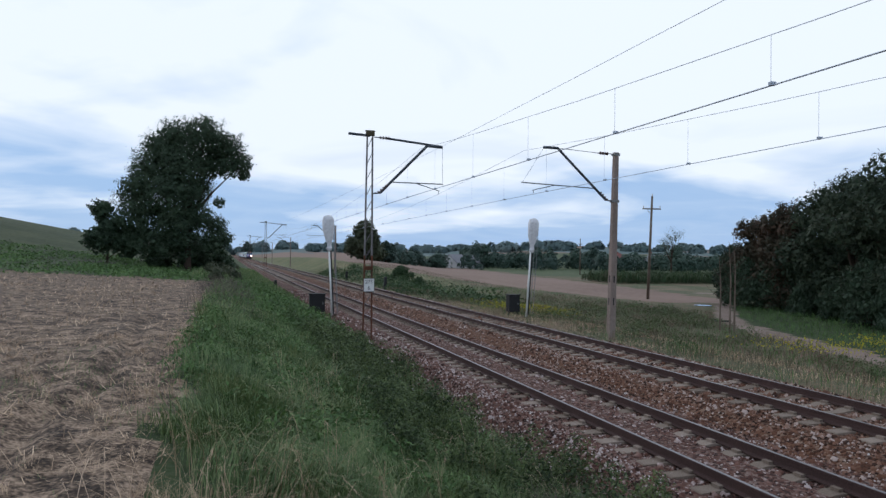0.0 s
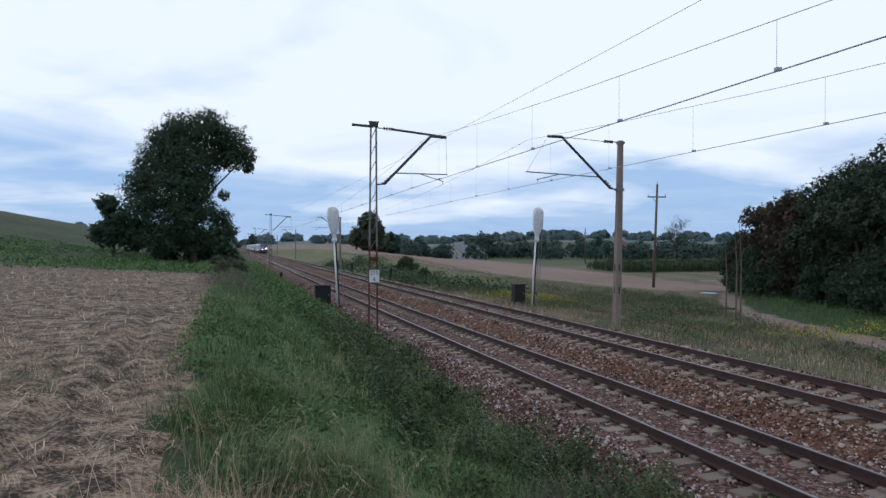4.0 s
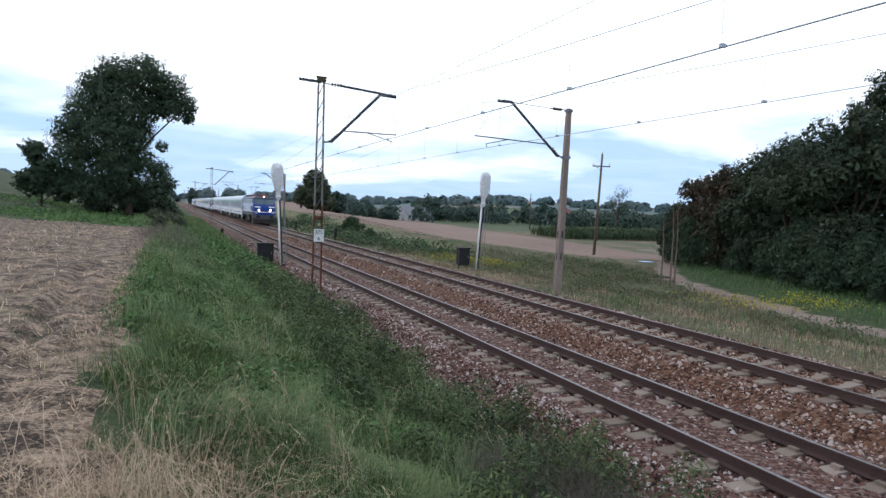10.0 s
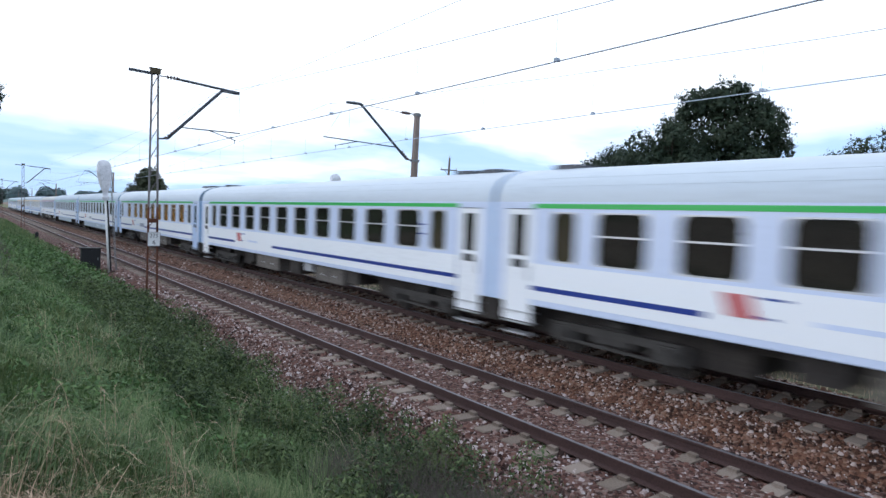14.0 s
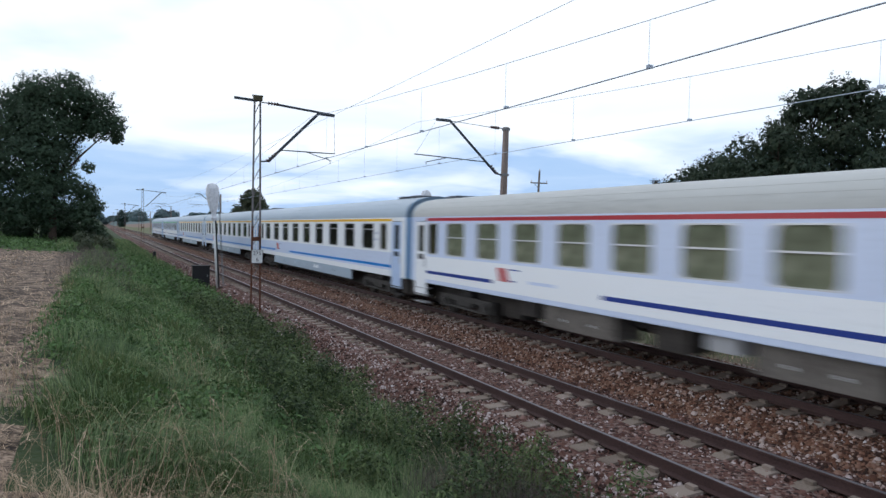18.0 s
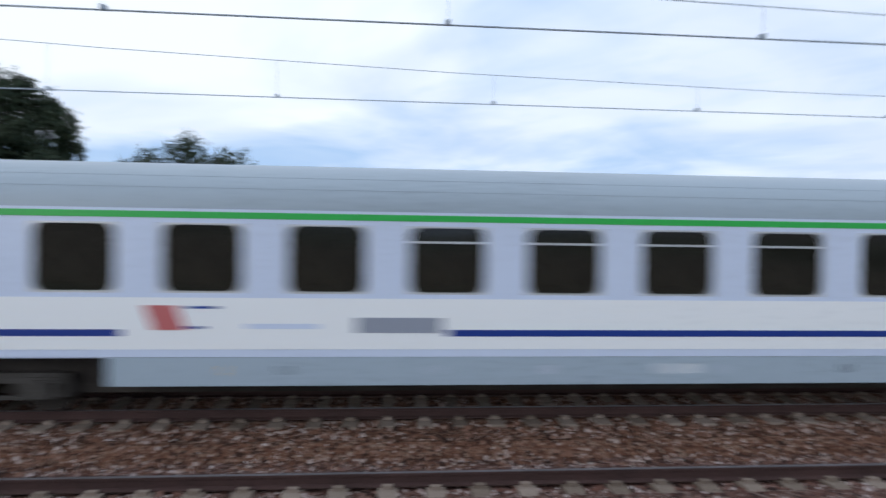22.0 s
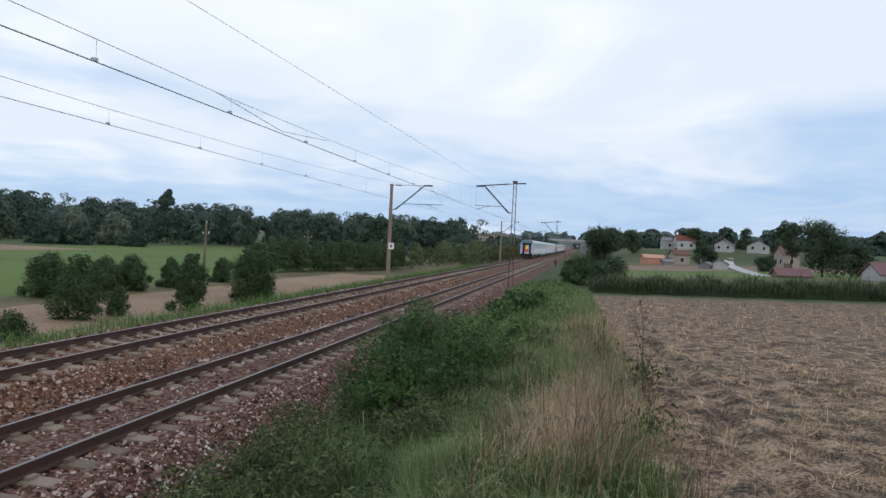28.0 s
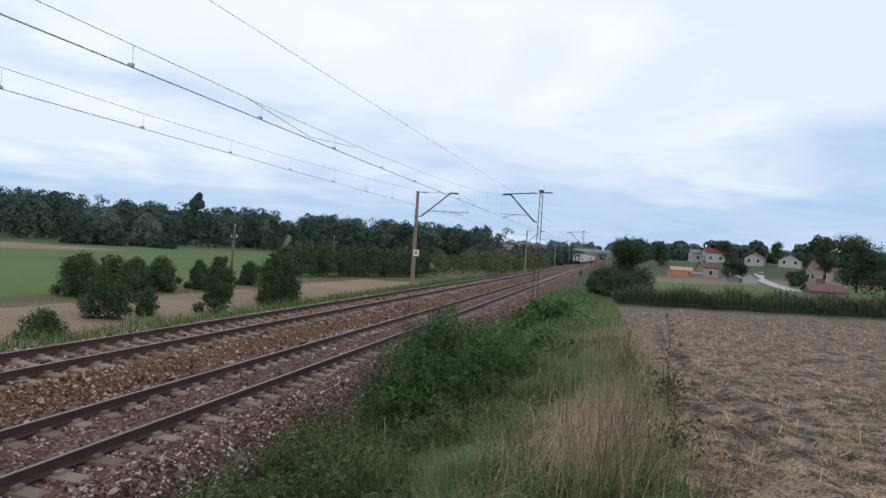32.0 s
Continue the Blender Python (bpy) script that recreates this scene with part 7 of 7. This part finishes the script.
    for s in (-1, 1):
        def pan(nm, a, b, z0, z1, m, pr=0.006, lab=""):
            return part(nm, Geo().box(min(s * 1.464, s * (1.464 + pr)), max(s * 1.464, s * (1.464 + pr)), a, b, z0, z1), m, th, lab)
        pan("mid_band", 0.8, 14.2, 1.76, 2.80, P["lavender"], 0.004)
        pan("blue_end_panel", 0.78, 2.6, 1.77, 2.45, P["blue"], 0.010)
        pan("blue_end_panel", 13.0, 14.25, 1.77, 2.45, P["blue"], 0.010)
        for k in range(9):
            z = 1.79 + 0.075 * k
            pan("blue_fading_bar", 2.6, 3.15 + 0.05 * k, z, z + 0.042, P["blue"], 0.010)
            pan("blue_fading_bar", 12.5 - 0.02 * k, 13.0, z, z + 0.042, P["blue"], 0.010)
        pan("white_line", 0.2, 14.8, 1.66, 1.75, P["white"], 0.012)
        pan("blue_gutter_line", 0.8, 14.2, 3.47, 3.54, P["blue"], 0.012)
        em = Geo()
        for k in range(6):
            y0 = 11.3 + 0.06 * k * s
            em.box(min(s * 1.468, s * 1.478), max(s * 1.468, s * 1.478), y0, y0 + (0.42 if k in (0, 1, 4, 5) else 0.22), 1.86 + 0.09 * k, 1.945 + 0.09 * k)
        part("emblem", em, P["orange"], th, "orange-red emblem shape")
        pan("emblem_bar", 9.4, 11.0, 1.93, 2.0, P["navy"], 0.010)
        pan("emblem_bar", 10.4, 11.0, 2.3, 2.36, P["navy"], 0.010)
        for yv in (3.7, 5.8, 7.9, 10.05, 12.0):
            lv = pan("louvre", yv - 0.13, yv + 0.13, 2.84, 3.42, P["brow"], 0.014)
            sl_ = Geo()
            for k in range(9):
                sl_.box(min(s * 1.478, s * 1.49), max(s * 1.478, s * 1.49), yv - 0.11, yv + 0.11, 2.88 + 0.058 * k, 2.892 + 0.058 * k)
            part("slat", sl_, P["roof_loco"], lv)
        for yv in (1.15, 13.85):
            pan("cab_window", yv - 0.32, yv + 0.32, 2.85, 3.38, GL, 0.014)
            pan("cab_window_sill", yv - 0.36, yv + 0.36, 2.80, 2.85, ALU, 0.02)
    roof = Geo()
    roof.box(-0.98, 0.98, 1.2, 13.8, 3.77, 3.84)
    part("roof_deck", roof, P["dark"], th)
    eq = ((4.3, 0.7, 0.16, P["dark"]), (5.8, 0.9, 0.12, P["roof"]), (7.3, 0.6, 0.2, P["dark"]), (8.6, 0.9, 0.14, P["roof"]), (10.2, 0.5, 0.18, P["dark"]))
    for yv, w, h, m in eq:
        part("roof_equipment", Geo().box(-0.55, 0.55, yv, yv + w, 3.84, 3.84 + h), m, th)
    bus = Geo()
    for xb in (-0.75, 0.75):
        for yv in (4.2, 5.4, 6.6, 7.8, 9.0, 10.2, 11.4):
            bus.tube((xb, yv, 3.84), (xb, yv, 3.97), 0.07, 0.045, 8)
        bus.tube((xb, 3.2, 3.99), (xb, 12.0, 3.99), 0.022, n=6)
    bus.tube((-0.75, 6.0, 3.99), (0.75, 6.0, 4.02), 0.02, n=6)
    bus.tube((-0.75, 9.6, 3.99), (0.75, 9.6, 4.02), 0.02, n=6)
    part("busbar", bus, P["red"], th, "red insulated roof busbar")
    rail_ = Geo()
    for s in (-1, 1):
        rail_.tube((s * 1.0, 1.5, 3.98), (s * 1.0, 13.5, 3.98), 0.018, n=6)
        for k in range(9):
            rail_.tube((s * 1.0, 1.5 + 1.5 * k, 3.8), (s * 1.0, 1.5 + 1.5 * k, 3.98), 0.015, n=5)
    part("roof_rail", rail_, P["dark"], th)
    # pantographs: the rear one raised to the wire, the front one folded
    for yv, up_ in ((12.6, True), (2.9, False)):
        pg = part("pantograph_base", Geo().box(-0.6, 0.6, yv - 0.6, yv + 0.6, 3.9, 3.98), P["red"], th, "red pantograph base")
        for a in (-0.5, 0.5):
            for b in (-0.5, 0.5):
                part("insulator", Geo().tube((a, yv + b, 3.78), (a, yv + b, 3.95), 0.07, 0.05, 8), M["insulator"], pg)
        arm = Geo()
        knee, head = ((yv + 0.95, 4.62), (yv - 0.1, 5.28)) if up_ else ((yv + 1.0, 4.12), (yv - 0.7, 4.2))
        for a in (-0.35, 0.35):
            arm.tube((a, yv - 0.45, 4.0), (a * 0.6, knee[0], knee[1]), 0.03, n=6)
            arm.tube((a * 0.6, knee[0], knee[1]), (a * 1.2, head[0], head[1]), 0.024, n=6)
        part("arm", arm, P["dark"], pg)
        hd = Geo()
        for d in (-0.18, 0.18):
            hd.beam((-0.85, head[0] + d, head[1] - 0.08), (-0.55, head[0] + d, head[1] + 0.03), 0.04)
            hd.beam((-0.55, head[0] + d, head[1] + 0.03), (0.55, head[0] + d, head[1] + 0.03), 0.04)
            hd.beam((0.55, head[0] + d, head[1] + 0.03), (0.85, head[0] + d, head[1] - 0.08), 0.04)
        part("collector_head", hd, P["dark"], pg)
    part("battery_box", Geo().box(-1.28, 1.28, 6.5, 8.5, 0.42, 1.2), EQUIP[1], th, "grimy battery box")
    for y in (3.8, 11.2):
        add_bogie(th, y)
    return th


loco = locomotive()
SPEED = 29.0
TRAIN = [(loco, 29.9)]
order = [(co, 24.1), (None, 24.5), (cl, 24.4), (cg, 26.3), (None, 26.3), (cr6, 24.2), (cy1, 26.1), (None, 26.3), (None, 26.4), (None, 26.6), (clast, 26.4)]
y = 45.0
prev = {1: co, 4: cg, 7: cy1, 8: cy1, 9: cg}
for i, (c, L) in enumerate(order):
    if c is None:
        c = copy_thing(prev[i], pose(0, 0, 0))
    TRAIN.append((c, y))
    y += L



# ================= poles, houses and far things =================
def power_pole(x, y, h, arm_ang, lean=0.0):
    z0 = gz(x, y)
    th = thing("power_pole", "weathered wooden power pole with a crossarm", "utility pole", "power poles", at=pose(x, y, z0, lean, lean, arm_ang))
    part("shaft", Geo().tube((0, 0, -0.5), (0, 0, h), 0.16, 0.1, 10), M["wood_pole"], th, smooth=True)
    part("crossarm", Geo().beam((-0.9, 0, h - 1.3), (0.9, 0, h - 1.3), 0.1, 0.12), M["wood_pole"], th)
    for a in (-0.8, 0.8, 0):
        z = h - 1.24 if a else h
        part("insulator", Geo().tube((a, 0, z), (a, 0, z + 0.22), 0.05, 0.06, 8), M["white_enamel"], th)
    part("brace", Geo().beam((-0.5, 0.08, h - 1.3), (0, 0.1, h - 1.9), 0.05), M["grey_steel"], th)


power_pole(41.0, 55.0, 10.6, -40, 2.0)
power_pole(42.3, -65.3, 6.0, -35, 1.5)
power_pole(58, -128, 6.0, 35)
power_pole(84.0, 140.0, 9.0, 30)


def house(x, y, w, d, h, roof_h, turn, wall, roofm, label, storeys=2, chimney=True):
    z0 = gz(x, y)
    th = thing("house", label, "house", at=pose(x, y, z0, 0, 0, turn))
    wm = Geo().box(-w / 2, w / 2, -d / 2, d / 2, -0.5, h)
    wm.add([(-w / 2, -d / 2, h), (-w / 2, d / 2, h), (-w / 2, 0, h + roof_h * 0.96), (w / 2, -d / 2, h), (w / 2, d / 2, h), (w / 2, 0, h + roof_h * 0.96)], [(0, 1, 2), (5, 4, 3)])
    part("wall", wm, wall, th)
    rf = Geo()
    o = 0.28
    for s in (-1, 1):
        p = [(-w / 2 - o, s * (d / 2 + o), h - 0.25), (w / 2 + o, s * (d / 2 + o), h - 0.25), (w / 2 + o, 0, h + roof_h), (-w / 2 - o, 0, h + roof_h)]
        q = [(a, b, c + 0.16) for a, b, c in p]
        f = [(0, 1, 2, 3), (7, 6, 5, 4), (0, 4, 5, 1), (1, 5, 6, 2), (2, 6, 7, 3), (3, 7, 4, 0)]
        rf.add(p + q, f)
    ro = part("roof", rf, roofm, th)
    if chimney:
        part("chimney", Geo().box(w * 0.18, w * 0.18 + 0.5, -0.3, 0.3, h, h + roof_h + 0.7), M["brick"], ro)
    for k in range(storeys):
        zc_ = 1.4 + 2.7 * k
        if zc_ + 0.8 > h + 0.4:
            continue
        for s in (-1, 1):
            n = max(1, int(w // 2.6))
            for i in range(n):
                cx_ = -w / 2 + w * (i + 0.5) / n
                wi = part("window", Geo().box(cx_ - 0.55, cx_ + 0.55, min(s * d / 2, s * (d / 2 + 0.04)), max(s * d / 2, s * (d / 2 + 0.04)), zc_ - 0.65, zc_ + 0.65), M["white_enamel"], th)
                part("pane", Geo().box(cx_ - 0.47, cx_ + 0.47, min(s * (d / 2 + 0.04), s * (d / 2 + 0.05)), max(s * (d / 2 + 0.04), s * (d / 2 + 0.05)), zc_ - 0.57, zc_ + 0.57), M["window_dark"], wi)
            for i in range(2):
                cy_ = -d / 4 + d / 2 * i
                wi = part("window", Geo().box(min(s * w / 2, s * (w / 2 + 0.04)), max(s * w / 2, s * (w / 2 + 0.04)), cy_ - 0.5, cy_ + 0.5, zc_ - 0.65, zc_ + 0.65), M["white_enamel"], th)
                part("pane", Geo().box(min(s * (w / 2 + 0.04), s * (w / 2 + 0.05)), max(s * (w / 2 + 0.04), s * (w / 2 + 0.05)), cy_ - 0.42, cy_ + 0.42, zc_ - 0.57, zc_ + 0.57), M["window_dark"], wi)
    part("door", Geo().box(-0.5, 0.5, -d / 2 - 0.05, -d / 2, 0, 2.05), M["wood_pole"], th)
    return th


M["brick"] = ramp_mat("brick", [(0.16, 0.06, 0.045), (0.26, 0.10, 0.07)], 3, 20, 0.9, 0.2)
M["window_dark"] = ramp_mat("house_glass", [(0.02, 0.022, 0.025), (0.035, 0.037, 0.04)], 2, 9, 0.1, 0)
PL = {n: ramp_mat(n, [tuple(v * 0.8 for v in c), c], 0.6, 9, 0.9, 0.1) for n, c in (("cream_plaster", (0.33, 0.30, 0.265)), ("white_plaster", (0.42, 0.43, 0.44)), ("grey_plaster", (0.26, 0.275, 0.285)), ("pink_plaster", (0.50, 0.27, 0.19)), ("red_tiles", (0.16, 0.058, 0.05)), ("grey_tiles", (0.20, 0.20, 0.22)), ("brown_tiles", (0.14, 0.08, 0.07)), ("plum_tiles", (0.17, 0.10, 0.11)))}


def at_polar(az, d):
    return d * math.sin(radians(-az)), d * math.cos(radians(az))


for az, d, w, dd, h, rh, turn, wl_, rf_, lab, st, ch in (
        (171.8, 181, 4.0, 4.5, 2.9, 1.0, 12, "cream_plaster", "brown_tiles", "cream village house with a low brown roof", 1, True),
        (171.45, 262, 7.0, 6.0, 3.4, 1.7, 8, "white_plaster", "red_tiles", "white village house with a red roof", 1, True),
        (172.75, 266, 4.6, 5.0, 3.2, 1.2, 8, "white_plaster", "grey_tiles", "narrow white house beside the red-roofed one", 1, False),
        (168.3, 250, 6.6, 6.0, 2.4, 1.7, 70, "white_plaster", "brown_tiles", "white village house with a reddish-brown gable roof", 1, True),
        (165.8, 250, 7.4, 7.0, 2.0, 2.0, 75, "white_plaster", "grey_tiles", "grey village house with a wide gable", 1, True),
        (163.75, 177, 4.0, 4.4, 3.2, 1.8, 12, "cream_plaster", "plum_tiles", "pale village house with a plum-coloured roof", 1, True),
        (173.95, 180, 5.4, 4.6, 2.0, 0.6, 10, "pink_plaster", "pink_roof", "low salmon-pink barn beside the village", 0, False),
        (172.7, 175, 2.6, 2.0, 1.1, 0.4, 10, "grey_plaster", "grey_tiles", "small grey lean-to beside the pink barn", 0, False),
        (168.55, 149, 3.0, 3.0, 1.2, 0.9, 80, "white_plaster", "grey_tiles", "small white shed with a pitched roof", 0, False),
        (169.6, 152, 2.6, 2.6, 0.9, 0.5, 60, "grey_plaster", "grey_tiles", "dark lean-to beside the white shed", 0, False),
        (163.39, 107, 4.6, 3.0, 0.4, 0.8, 5, "brown_plaster", "plum_tiles", "low outbuilding with a dark red roof", 0, False),
        (156.6, 106, 6.5, 5.0, 0.9, 1.4, 5, "white_plaster", "plum_tiles", "low outbuilding with a wide red roof", 0, False),
        (-20.5, 225, 12, 8.0, 2.2, 2.6, 20, "white_plaster", "grey_tiles", "long grey barn across the valley", 0, False),
        (-34.0, 330, 9, 8.0, 4.0, 3.0, 30, "white_plaster", "red_tiles", "white farmhouse across the valley", 2, True),
        (-37.0, 340, 8, 8.0, 4.0, 3.0, 60, "white_plaster", "grey_tiles", "white farmhouse across the valley", 2, True),
        (-132.8, 300, 8, 8.0, 11.0, 3.0, 20, "cream_plaster", "red_tiles", "house with a red roof above the wood", 3, True)):
    PL.setdefault("pink_roof", ramp_mat("salmon_sheet", [(0.42, 0.24, 0.18), (0.5, 0.29, 0.22)], 0.6, 9, 0.8, 0.1))
    PL.setdefault("brown_plaster", ramp_mat("brown_plaster", [(0.16, 0.1, 0.08), (0.22, 0.14, 0.11)], 0.6, 9, 0.9, 0.1))
    x, y = at_polar(az, d)
    house(x, y, w, dd, h, rh, turn, PL[wl_], PL[rf_], lab, st, ch)

# pale farm road between the village and the maize
rd, n_ = Geo(), 24
rpts = [(-46.5 + 18.5 * i / n_ + 1.5 * math.sin(3.1 * i / n_), -218 + 112 * i / n_) for i in range(n_ + 1)]
rd.loft([[(x - 1.3, y, gz(x - 1.3, y) + 0.02), (x + 1.3, y, gz(x + 1.3, y) + 0.02), (x + 1.3, y, gz(x + 1.3, y) + 0.14), (x - 1.3, y, gz(x - 1.3, y) + 0.14)] for x, y in rpts])
tagged(part("road", rd, PL["white_plaster"]), "pale farm road leading down from the village", "road", kind="structure")

# blocks of flats on the hill, seen over the thicket
for k, (az, d) in enumerate(((-171.2, 620), (-173.0, 640))):
    x, y = at_polar(az, d)
    z0 = gz(x, y)
    th = thing("apartment_block", "long pale block of flats on the far hill", "apartment block", "apartment blocks", at=pose(x, y, z0, 0, 0, 8))
    part("wall", Geo().box(-9, 9, -5, 5, 0, 13), PL["cream_plaster"], th)
    part("roof", Geo().box(-9.3, 9.3, -5.3, 5.3, 13, 13.5), PL["grey_tiles"], th)
    for i in range(6):
        for j in range(4):
            part("window", Geo().box(-8 + 2.8 * i, -6.6 + 2.8 * i, 5.0, 5.06, 1.5 + 3 * j, 3.0 + 3 * j), M["window_dark"], th)

# road bridge over the line in the distance
br = thing("road_bridge", "pale road bridge crossing the line in the distance", "bridge", at=pose(9.4, -395, 0))
part("deck", Geo().box(-16, 16, -3, 3, 5.9, 6.9), PL["grey_plaster"], br)
part("parapet", Geo().box(-16, 16, 2.8, 3.0, 6.9, 7.9), PL["white_plaster"], br)
part("parapet", Geo().box(-16, 16, -3.0, -2.8, 6.9, 7.9), PL["white_plaster"], br)
for s in (-1, 1):
    part("abutment", Geo().box(min(s * 9, s * 16), max(s * 9, s * 16), -3, 3, -2, 5.9), PL["grey_plaster"], br)

# puddles on the sand path, short posts beside the far track, a white pipe by the path
for x, y, a, b in ((31.7, 34.4, 0.5, 0.4), (40.4, 46.3, 0.7, 0.8)):
    z = gz(x, y) + 0.05
    g = Geo()
    n = 16
    ring = [(x + a * math.cos(6.283 * i / n) * (1 + 0.2 * math.sin(3 * i)), y + b * math.sin(6.283 * i / n) * (1 + 0.15 * math.cos(2 * i)), z) for i in range(n)]
    g.loft([[(p[0], p[1], z - 0.12) for p in ring], ring])
    tagged(part("puddle", g, M["water"]), "shallow puddle on the sandy path", "puddle", "puddles on the path")
for x, y, h in ((14.9, 62, 1.3), (14.9, 84, 1.3), (4.5, 66, 0.9), (4.4, -118, 1.0)):
    z0 = gz(x, y)
    g = Geo()
    g.box(-0.13, 0.13, -0.13, 0.13, -0.3, h * 0.92)
    g.add([(-0.13, -0.13, h * 0.92), (0.13, -0.13, h * 0.92), (0.13, 0.13, h * 0.92), (-0.13, 0.13, h * 0.92), (0, 0, h)], [(0, 1, 4), (1, 2, 4), (2, 3, 4), (3, 0, 4)])
    tagged(part("marker_post", g, M["black_paint"], at=pose(x, y, z0, 0, 3, 0)), "short dark marker post beside the track", "post", "marker posts")



def motions():
    """The train runs past at a steady pace."""
    times = [0.0, 0.1] + [float(i) for i in range(1, 32)] + [31.9, 32.0]
    for ob, y12 in TRAIN:
        walk(ob, [(t, pose(FAR_X, y12 - SPEED * (t - 12.0) + float(np.interp(t, (13, 15.5, 16, 17, 19, 20, 21, 22, 24, 27), (0, 0.38, 0.42, 0.27, 0.38, 0.52, 0.5, 0.28, 0.08, 0))), FAR_Z)) for t in times])


motions()
